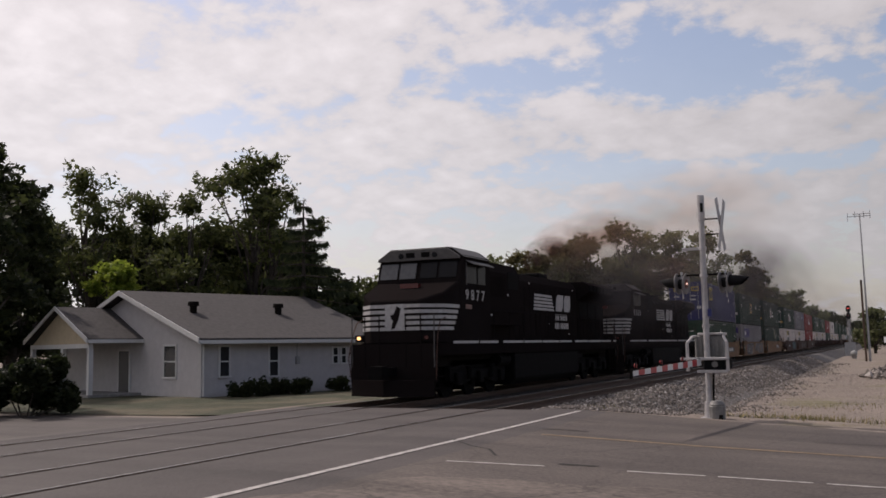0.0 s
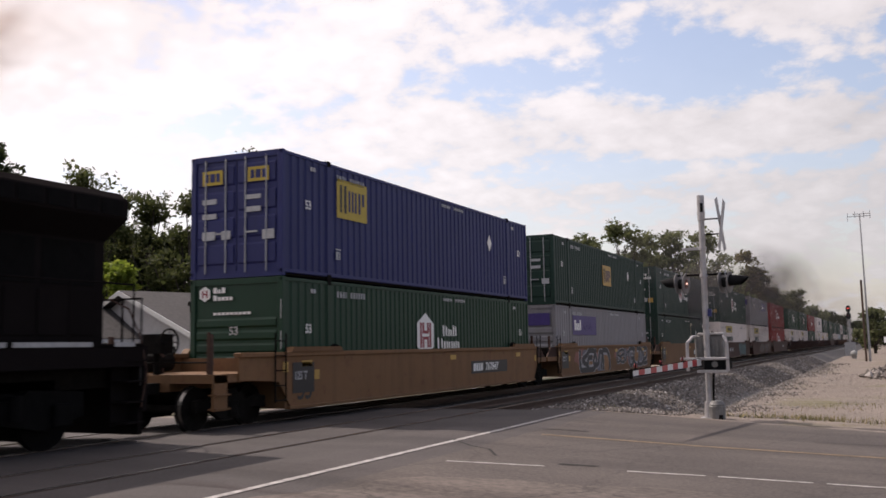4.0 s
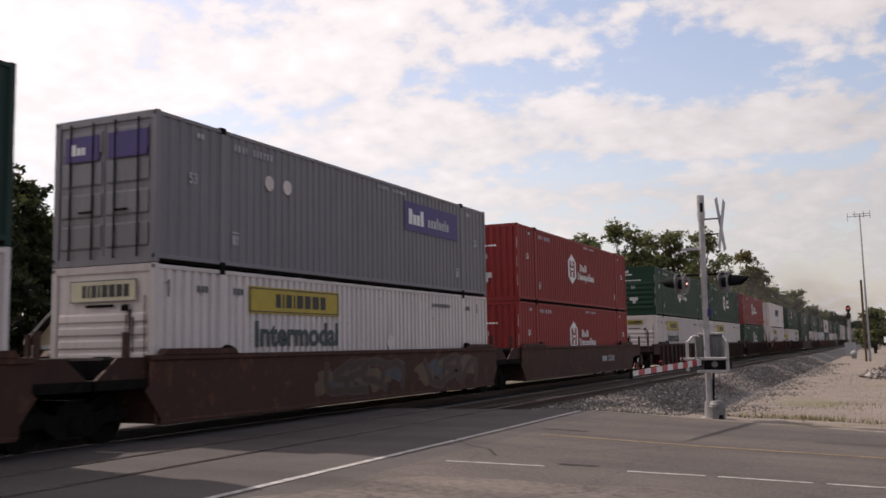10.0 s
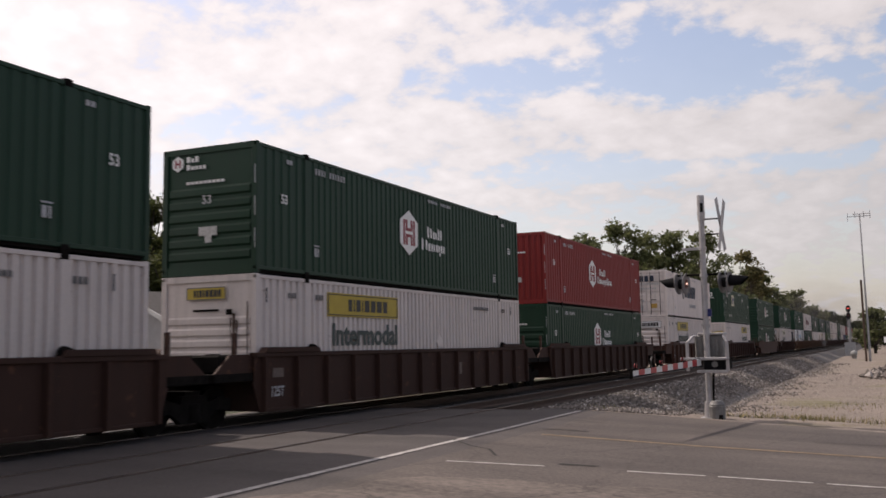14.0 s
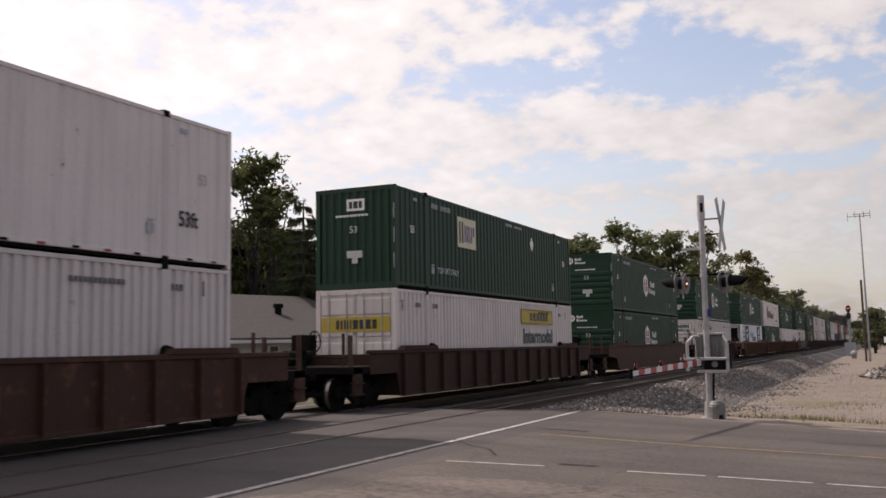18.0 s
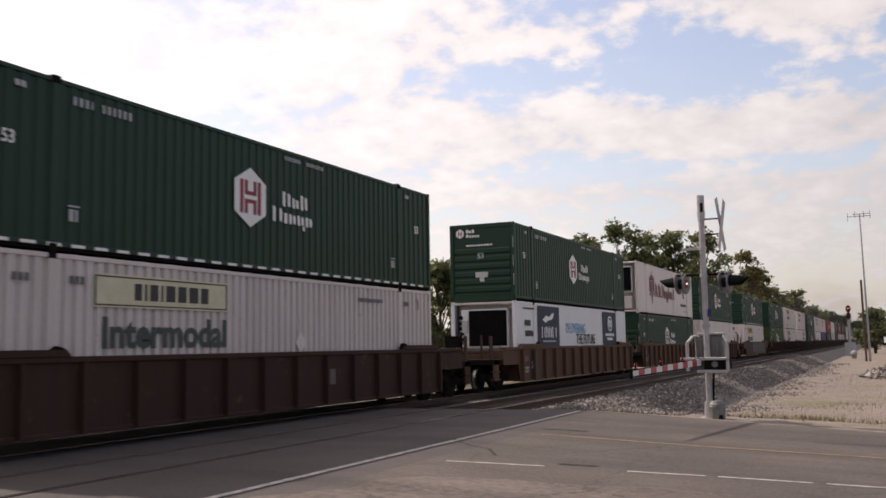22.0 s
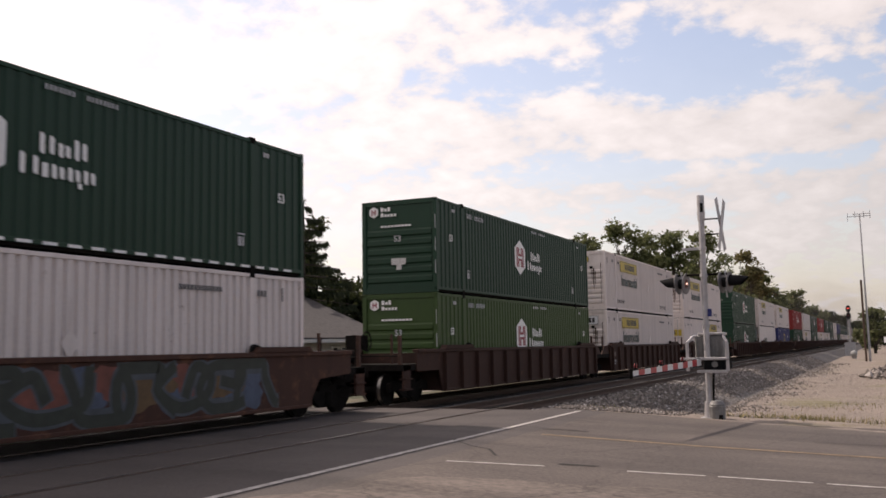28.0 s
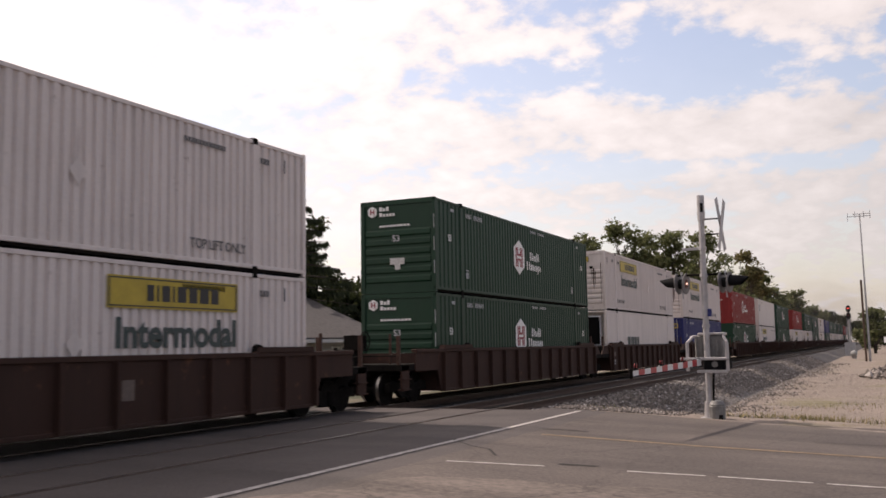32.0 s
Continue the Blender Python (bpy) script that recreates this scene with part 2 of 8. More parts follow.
def text_mesh(body, size, material, squeeze=1.0, shear=0.0, thick=0.004, bold=0.018):
    """Built-in lettering as a mesh in the plane x = 0, reading along +y, its left foot at the origin."""
    key = (body, size, material.name, squeeze, shear, bold)
    if key not in text_cache:
        cu = bpy.data.curves.new("lettering", 'FONT')
        cu.body, cu.size, cu.shear, cu.extrude, cu.resolution_u = body, size, shear, thick / 2, 3
        cu.offset = size * bold
        ob = bpy.data.objects.new("lettering", cu)
        scene.collection.objects.link(ob)
        me = bpy.data.meshes.new_from_object(ob.evaluated_get(bpy.context.evaluated_depsgraph_get()))
        bpy.data.objects.remove(ob)
        me.transform(Matrix(((0, 0, 1, 0), (squeeze, 0, 0, 0), (0, 1, 0, 0), (0, 0, 0, 1))))
        me.materials.clear()
        me.materials.append(material)
        text_cache[key] = me
    return text_cache[key]


def word(parent, name, body, x, y, z, size, material, squeeze=1.0, shear=0.0, label="", end=False, bold=0.018):
    ob = part(name, text_mesh(body, size, material, squeeze, shear, 0.004, bold), None, parent, label)
    # end: lettering on the face that looks to -y, reading along +x
    ob.matrix_basis = pose(x, y, z, 0, 0, -90) if end else pose(x, y, z)
    return ob


def bars(bm, x, y, z, widths, h, gap, lean=0.0, t=0.006):
    """Plain upright blocks that stand in for unreadable or branded lettering, on a side wall."""
    for w in widths:
        hh = h * (1.0 if w >= 0 else 0.68)
        w = abs(w)
        prism(bm, [(y, z), (y + w, z), (y + w + lean * hh, z + hh), (y + lean * hh, z + hh)], 'x', x, x + t)
        y += w + gap
    return y


def bars_end(bm, y, x, z, widths, h, gap, t=0.006):
    for w in widths:
        hh = h * (1.0 if w >= 0 else 0.68)
        w = abs(w)
        box(bm, x, x + w, y - t, y, z, z + hh)
        x += w + gap
    return x


# ------------------------------------------------------------------ ground, road, tracks
def gz(x):
    xs = (-400, -24, -19, -14.6, -7.4, -3, 2, 400)
    zs = (-0.45, -0.45, -0.42, 0, 0, -0.22, -0.42, -0.42)
    return float(np.interp(x, xs, zs))


TRACK_X = -13.46
NEAR_X = -9.86
BED = -0.50


def lot_z(x, y):
    """The gravel lot lies about a metre below the rails, down a short bank from the road."""
    k = min(1.0, max(0.0, (y - 23.3) / 8.5))
    k = k * k * (3 - 2 * k)
    return gz(x) * (1 - k) - 1.0 * k


def ground_z(x, y):
    z = gz(x)
    if x > -7.6 and y > 23.2:
        return lot_z(x, y) + 0.07 * noise.noise((x * 0.5, y * 0.35, 0.3)) * min(1, (y - 23.2) / 4)
    if -19 < x < -6.0:
        bed = BED if y > 24.2 or y < -9 else z
        if 23.2 < y <= 24.2:
            bed = z + (BED - z) * (y - 23.2)
        if x > -7.4:
            k = (x + 6.0) / -1.4
            bed = z * (1 - k) + bed * k
        z = min(z, bed)
    if -15.3 < x < -7.6 and y <= 23.2:
        z = min(z, -0.30)
    # gentle unevenness away from the road
    if y > 26:
        z += 0.05 * noise.noise((x * 0.35, y * 0.2, 0.3)) * min(1, (y - 26) / 8) * (0 if -17 < x < -6.2 else 1)
    return z


def asphalt(name, lo, hi, grain, cracks=0.6):
    mat, nt, p = nodes(name)
    big = link_noise(nt, 0.22, 4.0, 0.6)
    band = link_noise(nt, 0.9, 3.0, 0.5, (0.10, 1.0, 1.0))
    base = mixc(nt, ramp(nt, big, [(0.3, (0, 0, 0)), (0.72, (1, 1, 1))]), lo, hi)
    base = mixc(nt, ramp(nt, band, [(0.40, (0, 0, 0)), (0.66, (0.7, 0.7, 0.7))]), base, tuple(c * 0.62 for c in lo))
    g = link_noise(nt, grain, 4.0, 0.7)
    base = mixc(nt, 0.30, base, ramp(nt, g, [(0.34, tuple(c * 0.45 for c in lo)), (0.66, tuple(min(1, c * 1.5) for c in hi))]))
    vor = nt.nodes.new("ShaderNodeTexVoronoi")
    vor.feature = 'DISTANCE_TO_EDGE'
    vor.inputs["Scale"].default_value = 0.38
    co = nt.nodes.new("ShaderNodeTexCoord")
    wob = link_noise(nt, 1.6, 5.0, 0.7)
    add = nt.nodes.new("ShaderNodeVectorMath")
    add.operation = 'ADD'
    nt.links.new(co.outputs["Object"], add.inputs[0])
    cc = nt.nodes.new("ShaderNodeCombineXYZ")
    for i in range(2):
        nt.links.new(wob, cc.inputs[i])
    nt.links.new(cc.outputs[0], add.inputs[1])
    nt.links.new(add.outputs[0], vor.inputs["Vector"])
    cr = ramp(nt, vor.outputs["Distance"], [(0.0, (cracks,) * 3), (0.012, (0, 0, 0))])
    base = mixc(nt, cr, base, tuple(c * 0.28 for c in lo))
    nt.links.new(base, p.inputs["Base Color"])
    p.inputs["Roughness"].default_value = 0.82
    p.inputs["Specular IOR Level"].default_value = 0.3
    bump(nt, p, g, 0.35, 0.012)
    return mat


ASPHALT = asphalt("worn grey asphalt", (0.050, 0.042, 0.040), (0.102, 0.086, 0.080), 30.0, 0.22)
APRON = asphalt("dusty tan pavement", (0.042, 0.034, 0.032), (0.122, 0.100, 0.088), 18.0, 0.35)
BROKEN = asphalt("broken aggregate pavement", (0.036, 0.029, 0.026), (0.17, 0.138, 0.120), 8.0, 0.6)
PANEL = asphalt("crossing panel asphalt", (0.046, 0.039, 0.038), (0.090, 0.076, 0.072), 30.0, 0.2)


def soil():
    mat, nt, p = nodes("gravelly soil with dry grass")
    big = link_noise(nt, 0.16, 5.0, 0.6)
    fine = link_noise(nt, 7.0, 8.0, 0.75)
    speck = nt.nodes.new("ShaderNodeTexVoronoi")
    speck.inputs["Scale"].default_value = 26.0
    co = nt.nodes.new("ShaderNodeTexCoord")
    nt.links.new(co.outputs["Object"], speck.inputs["Vector"])
    grav = ramp(nt, fine, [(0.30, (0.11, 0.090, 0.075)), (0.52, (0.235, 0.197, 0.170)), (0.72, (0.36, 0.31, 0.275))])
    wide = link_noise(nt, 0.55, 5.0, 0.65)
    grav = mixc(nt, ramp(nt, wide, [(0.36, (0.55, 0.55, 0.55)), (0.60, (0, 0, 0))]), grav, (0.15, 0.128, 0.112))
    grav = mixc(nt, 0.25, grav, ramp(nt, speck.outputs["Color"], [(0.2, (0.125, 0.098, 0.080)), (0.8, (0.32, 0.265, 0.225))]))
    grass = ramp(nt, fine, [(0.3, (0.045, 0.058, 0.018)), (0.7, (0.21, 0.18, 0.075))])
    base = mixc(nt, ramp(nt, big, [(0.56, (0, 0, 0)), (0.70, (0.8, 0.8, 0.8))]), grav, grass)
    nt.links.new(base, p.inputs["Base Color"])
    p.inputs["Roughness"].default_value = 0.95
    p.inputs["Specular IOR Level"].default_value = 0.15
    bump(nt, p, fine, 0.6, 0.04)
    return mat


SOIL = soil()
BALLASTROCK = plain("grey crushed stone", (0.098, 0.088, 0.082), 0.95, 0.0, 0.65, 5.0)


def lawn_mat():
    mat, nt, p = nodes("dry lawn")
    fine = link_noise(nt, 5.0, 8.0, 0.75)
    big = link_noise(nt, 0.3, 3.0, 0.6)
    a = ramp(nt, fine, [(0.3, (0.016, 0.021, 0.008)), (0.7, (0.048, 0.050, 0.020))])
    b = ramp(nt, fine, [(0.3, (0.050, 0.040, 0.023)), (0.7, (0.125, 0.103, 0.062))])
    nt.links.new(mixc(nt, ramp(nt, big, [(0.45, (0, 0, 0)), (0.62, (1, 1, 1))]), a, b), p.inputs["Base Color"])
    p.inputs["Roughness"].default_value = 0.95
    bump(nt, p, fine, 0.7, 0.05)
    return mat


LAWN = lawn_mat()


def sheet(name, xs, ys, zf, material, label, kind="structure"):
    verts = [(x, y, zf(x, y)) for y in ys for x in xs]
    nx = len(xs)
    faces = [(j * nx + i, j * nx + i + 1, (j + 1) * nx + i + 1, (j + 1) * nx + i) for j in range(len(ys) - 1) for i in range(nx - 1)]
    me = bpy.data.meshes.new(name)
    me.from_pydata(verts, [], faces)
    me.materials.append(material)
    me.shade_smooth()
    return tagged(new(name, me), label, name, kind=kind)


def spread(a, b, step):
    n = max(1, round((b - a) / step))
    return [a + (b - a) * i / n for i in range(n + 1)]


def build_ground():
    xs = [-2500, -900, -400, -200, -120, -80, -50, -36, -28] + spread(-24, 8, 0.5) + [10, 14, 20, 30, 50, 90, 160, 300, 800, 2500]
    ys = [-900, -300, -100, -40, -20, -10, -8] + spread(-6, 23, 1.0) + [23.2, 23.6, 24.2] + spread(25, 70, 1.0) + [75, 80, 90, 100, 120, 150, 200, 300, 450, 700, 1100, 1800, 3000]
    sheet("ground", xs, ys, ground_z, SOIL, "grey-tan gravelly ground with dry grass patches")
    far = lambda x: 22.9 if x < -6 else 22.9 - 1.1 * min(1, (x + 6) / 6)
    # paved road with a slightly ragged far edge

    def strip(name, xs, material, label, lift=0.012, y0=-7.0, ragged=True):
        verts, faces = [], []
        cols = []
        for x in xs:
            e = far(x) + (0.22 * noise.noise((x * 0.9, 2.0, 0)) + 0.1 * noise.noise((x * 3.1, 5.0, 0)) if ragged else 0)
            ys = [y0, -3, 2, 6, 9, 12, 15, 18, 21, e]
            cols.append(len(verts))
            verts += [(x, y, gz(x) + lift) for y in ys]
            verts.append((x, e + 0.05, gz(x) - 0.08))
        n = 11
        for i in range(len(xs) - 1):
            for j in range(n - 1):
                a, b = cols[i] + j, cols[i + 1] + j
                faces.append((a, b, b + 1, a + 1))
        me = bpy.data.meshes.new(name)
        me.from_pydata(verts, [], faces)
        me.materials.append(material)
        tagged(new(name, me), label, "road", kind="structure")
    strip("road", spread(-60, -15.05, 0.6), ASPHALT, "worn grey asphalt road west of the tracks")
    strip("road", spread(-7.9, -6.2, 0.4), PANEL, "dark asphalt road beside the crossing")
    strip("road", spread(-6.2, 60, 0.4), APRON, "dusty worn asphalt road east of the tracks")
    # crossing surface between and beside the rails, cut by flangeways
    edges = []
    for c in (TRACK_X, NEAR_X):
        edges += [(c - 0.79, c - 0.715), (c + 0.715, c + 0.79)]
    edges.sort()
    x = -15.05
    for a, b in edges + [(-7.9, -7.9)]:
        left, right = x, a
        if a > b - 0.001 and a == -7.9:
            right = -7.9
        # inner flangeway gap lies on the track side of each rail
        bm = bmesh.new()
        box(bm, left + 0.03, right - 0.03, -7.0, 22.6, -0.25, -0.008)
        solid("crossing_panel", bm, PANEL, "dark asphalt crossing panel between the rails", "crossing panel", "structure")
        x = b
    bm = bmesh.new()
    box(bm, -15.1, -7.85, -7.0, 22.6, -0.35, -0.06)
    solid("crossing_base", bm, STEEL_DARK, "dark base under the crossing flangeways", "crossing base", "structure")
    # rough aggregate patch at the roadside
    verts, faces = [], []
    n = 40
    for i in range(n):
        k = i / n * 2 * math.pi
        r = 1 + 0.16 * noise.noise((math.cos(k) * 2.2, math.sin(k) * 2.2, 7)) + 0.06 * noise.noise((math.cos(k) * 8, math.sin(k) * 8, 1))
        x, y = -2.6 + 3.75 * r * math.cos(k), 8.2 + 3.9 * r * math.sin(k)
        verts.append((x, y, 0))
    verts.append((-2.6, 8.2, 0))
    bm = bmesh.new()
    vs = [bm.verts.new(v) for v in verts]
    for i in range(n):
        bm.faces.new((vs[i], vs[(i + 1) % n], vs[n]))
    bmesh.ops.subdivide_edges(bm, edges=bm.edges, cuts=5, use_grid_fill=True)
    for v in bm.verts:
        v.co.z = gz(v.co.x) + 0.022 + 0.008 * noise.noise((v.co.x * 3, v.co.y * 3, 0))
    solid("broken_pavement", bm, BROKEN, "crumbled aggregate pavement at the roadside", "pavement", "structure")


def painted(name, pts, w, material, label, breaks=()):
    """A painted line along pts, following the road's fall."""
    bm = bmesh.new()
    for (x0, y0), (x1, y1) in zip(pts, pts[1:]):
        L = math.hypot(x1 - x0, y1 - y0)
        nx, ny = -(y1 - y0) / L * w / 2, (x1 - x0) / L * w / 2
        n = max(2, int(L / 0.08))
        prev = None
        for i in range(n + 1):
            k = i / n
            x, y = x0 + (x1 - x0) * k, y0 + (y1 - y0) * k
            worn = noise.noise((x * 2.1, y * 2.1, 3.3))
            wa = 1 + 0.22 * noise.noise((x * 6, y * 6, 1))
            if worn > 0.62 or any(a <= x <= b for a, b in breaks):
                prev = None
                continue
            z = gz(x) + 0.018
            cur = [bm.verts.new((x + nx * wa, y + ny * wa, z)), bm.verts.new((x - nx * wa, y - ny * wa, z))]
            if prev:
                bm.faces.new((prev[0], prev[1], cur[1], cur[0]))
            prev = cur
    return solid(name, bm, material, label, "road marking", "structure")


LINEWHITE = plain("worn white road paint", (0.35, 0.325, 0.31), 0.8, 0.0, 0.5, 7.0)
LINEYELLOW = plain("worn yellow road paint", (0.165, 0.115, 0.068), 0.85, 0.0, 0.45, 5.0)


def rail_profile():
    return [(-0.07, -0.17), (0.07, -0.17), (0.07, -0.155), (0.012, -0.13), (0.012, -0.04), (0.036, -0.03), (0.036, 0.0), (-0.036, 0.0), (-0.036, -0.03), (-0.012, -0.04), (-0.012, -0.13), (-0.07, -0.155)]


def build_tracks():
    pr = rail_profile()
    for c, label in ((TRACK_X, "main track"), (NEAR_X, "second track")):
        tr = thing("railway_track", pose(c, 0, 0), "steel rails on dark wooden ties in grey ballast", "railway track", "tracks", "structure")
        for s in (-0.7525, 0.7525):
            bm = bmesh.new()
            prism(bm, [(s + x, z) for x, z in pr], 'y', -450.0, 1000.0)
            part("rail", bm, RAILSIDE, tr, "rusty steel rail with a worn head")
            bm = bmesh.new()
            box(bm, s - 0.030, s + 0.030, -450.0, 1000.0, 0.0, 0.006)
            part("rail_head", bm, RAILTOP, tr, "bright polished rail head")
        bm = bmesh.new()
        box(bm, -1.3, 1.3, -0.115, 0.115, -0.34, -0.165)
        me = mesh_of(bm, "tie", TIE)
        y = 23.2
        rnd = random.Random(4)
        while y < 90:
            t = part("tie", me, TIE, tr)
            t.matrix_basis = pose(rnd.uniform(-0.03, 0.03), y, rnd.uniform(-0.01, 0.0), 0, 0, rnd.uniform(-1, 1))
            y += 0.53
        bm = bmesh.new()
        for k in range(400):
            yy = y + k * 0.53
            box(bm, -1.3, 1.3, yy - 0.11, yy + 0.11, -0.34, -0.165)
        tagged(part("tie_rows", bm, TIE, tr), "dark wooden ties far along the track", kind="stuff")
    # ballast bed: one long ridge under both tracks, with an uneven shoulder
    sect = [(-17.3, -0.55), (-15.9, -0.19), (-15.0, -0.185), (-12.0, -0.195), (-11.3, -0.20), (-8.5, -0.185), (-7.6, -0.22), (-6.7, -0.62), (-5.9, -0.98), (-4.9, -1.22)]
    verts, faces = [], []
    ys = [23.0] + spread(23.6, 100, 0.8) + spread(104, 300, 6) + [400, 600, 1000]
    for y in ys:
        for i, (x, z) in enumerate(sect):
            end = 0 < i < len(sect) - 1
            hump = 0.10 * noise.noise((y * 0.16, i * 1.7, 0)) + 0.05 * noise.noise((y * 0.9, i * 2.3, 4))
            zz = z + (hump * (0.9 if i in (len(sect) - 2, len(sect) - 3, 1) else 0.12) if end else 0)
            xx = x + (0.45 * noise.noise((y * 0.22, 9.0, i)) if i in (0, len(sect) - 1) else 0)
            verts.append((xx, y, min(zz, -0.17) if 1 < i < len(sect) - 3 else zz))
    n = len(sect)
    for j in range(len(ys) - 1):
        for i in range(n - 1):
            a = j * n + i
            faces.append((a, a + 1, a + n + 1, a + n))
    me = bpy.data.meshes.new("ballast")
    me.from_pydata(verts, [], faces)
    me.materials.append(BALLASTROCK)
    tagged(new("ballast", me), "grey crushed stone ballast bed under the tracks", "ballast", kind="structure")


def stones(name, lot, tones, label, seed):
    """Loose crushed stone over the ballast shoulder and the edge of the gravel lot."""
    rnd = random.Random(seed)
    verts, faces = [], []
    for k in range(26000 if lot else 21000):
        if not lot:
            y = 23.1 + 90 * rnd.random() ** 1.9
            x = -8.9 + 3.6 * rnd.random() ** 0.8 + (abs(rnd.gauss(0, 1.0)) if k % 4 == 0 else 0)
        else:
            y = 24.5 + 55 * rnd.random() ** 1.5
            x = -6.6 + 13.0 * rnd.random() ** 1.3
        if y < 24.0 and -4.4 < x < -3.2:
            continue
        s = rnd.uniform(0.02, 0.075) * (1 + (y - 23) * 0.008) * (0.26 if lot else 0.80)
        z = max(float(np.interp(x, (-8.6, -7.6, -6.7, -5.9, -4.9), (-0.18, -0.21, -0.62, -0.98, -1.22))), lot_z(x, y) if x > -7.6 else -1.0)
        c = Vector((x, y, float(z) + rnd.uniform(0, 0.03)))
        n = len(verts)
        for d in ((1, 0, 0), (0, 1, 0), (-1, 0, 0), (0, -1, 0), (0, 0, 1), (0, 0, -1)):
            verts.append(tuple(c + Vector((d[0], d[1], d[2] * (0.75 if lot else 0.9))) * s * rnd.uniform(0.6, 1.25) + Vector((rnd.uniform(-1, 1), rnd.uniform(-1, 1), 0)) * s * 0.3))
        for a, b, e in ((0, 1, 4), (1, 2, 4), (2, 3, 4), (3, 0, 4), (1, 0, 5), (2, 1, 5), (3, 2, 5), (0, 3, 5)):
            faces.append((n + a, n + b, n + e))
    me = bpy.data.meshes.new(name)
    me.from_pydata(verts, [], faces)
    mat, nt, p = nodes("loose %s" % name)
    geo = nt.nodes.new("ShaderNodeNewGeometry")
    nt.links.new(ramp(nt, geo.outputs["Random Per Island"], tones), p.inputs["Base Color"])
    p.inputs["Roughness"].default_value = 0.95
    p.inputs["Specular IOR Level"].default_value = 0.1
    me.materials.append(mat)
    tagged(new(name, me), label, name, kind="stuff")


build_ground()
build_tracks()
stones("stones", False, [(0.0, (0.100, 0.088, 0.081)), (0.6, (0.185, 0.163, 0.148)), (0.92, (0.29, 0.26, 0.24)), (1.0, (0.46, 0.43, 0.41))], "loose grey crushed stones on the track shoulder", 9)
stones("gravel", True, [(0.0, (0.17, 0.145, 0.126)), (0.7, (0.28, 0.242, 0.215)), (1.0, (0.48, 0.44, 0.41))], "loose tan gravel over the lot", 10)
sheet("lawn", spread(-70, -17.5, 2.5), [23.6, 24.5, 26, 28, 31, 35, 40, 50, 70], lambda x, y: ground_z(x, y) + 0.03 + 0.04 * noise.noise((x * 0.5, y * 0.5, 2)), LAWN, "patchy dry lawn round the house")
painted("stop_line", [(-6.82, 8.0), (-6.82, 22.5)], 0.13, LINEWHITE, "worn white stop line painted on the road")
painted("centre_line", [(-5.9, 17.0), (8, 17.35)], 0.16, LINEYELLOW, "faded yellow centre line")
painted("edge_line", [(-5.9, 12.75), (-4.2, 13.2), (-2.5, 13.52), (0, 13.78), (8, 14.2)], 0.085, LINEWHITE, "worn white edge line", breaks=((-4.45, -3.5), (-2.30, -2.20), (-0.95, -0.88)))

CRACK = plain("dark open crack", (0.016, 0.013, 0.012), 0.95, 0.0, 0.4, 9.0)
for pts, w in (([(-4.42, 13.46), (-4.1, 13.52), (-3.85, 13.58)], 0.12), ([(-6.2, 17.9), (-5.75, 18.05), (-5.3, 18.02)], 0.10),
               ([(-6.9, 15.2), (-6.3, 14.6), (-5.9, 14.4), (-5.5, 13.7)], 0.05), ([(-7.3, 19.6), (-6.4, 20.1), (-5.6, 20.0)], 0.04), ([(-1.3, 18.9), (0.2, 19.1), (1.6, 18.9)], 0.035)):
    painted("pavement_crack", pts, w, CRACK, "dark open crack in the road surface")


def weeds():
    """Dry grass tufts along the road's far edge and at the toe of the bank."""
    rnd = random.Random(21)
    verts, faces = [], []
    spots = [(-2.3, 25.6, 1.3, 420), (-1.4, 25.2, 0.9, 160), (-3.2, 24.2, 0.5, 60), (0.4, 24.4, 1.0, 120), (-6.4, 23.6, 0.5, 40), (1.4, 33.0, 2.5, 260), (-0.5, 40.0, 3.0, 200)]
    for cx, cy, sp, n in spots:
        for _ in range(n):
            x, y = cx + rnd.gauss(0, sp * 0.6), cy + rnd.gauss(0, sp * 0.45)
            z = max(lot_z(x, y), -1.0)
            h = rnd.uniform(0.05, 0.20)
            a = rnd.uniform(0, 6.283)
            dx, dy = 0.012 * math.cos(a), 0.012 * math.sin(a)
            lx, ly = rnd.gauss(0, 0.06), rnd.gauss(0, 0.06)
            k = len(verts)
            verts += [(x - dx, y - dy, z), (x + dx, y + dy, z), (x + lx, y + ly, z + h)]
            faces.append((k, k + 1, k + 2))
    me = bpy.data.meshes.new("weeds")
    me.from_pydata(verts, [], faces)
    mat, nt, p = nodes("dry grass blades")
    geo = nt.nodes.new("ShaderNodeNewGeometry")
    nt.links.new(ramp(nt, geo.outputs["Random Per Island"], [(0.0, (0.08, 0.085, 0.025)), (0.6, (0.20, 0.17, 0.07)), (1.0, (0.34, 0.27, 0.13))]), p.inputs["Base Color"])
    p.inputs["Roughness"].default_value = 0.9
    me.materials.append(mat)
    tagged(new("weeds", me), "yellowing dry grass tufts beside the road", "weeds", kind="stuff")


weeds()


# ------------------------------------------------------------------ containers (origin: near end, track centre, floor)
CL, CW, CH = 16.154, 2.591, 2.896
CX = CW / 2
POST = (CL - 12.192) / 2


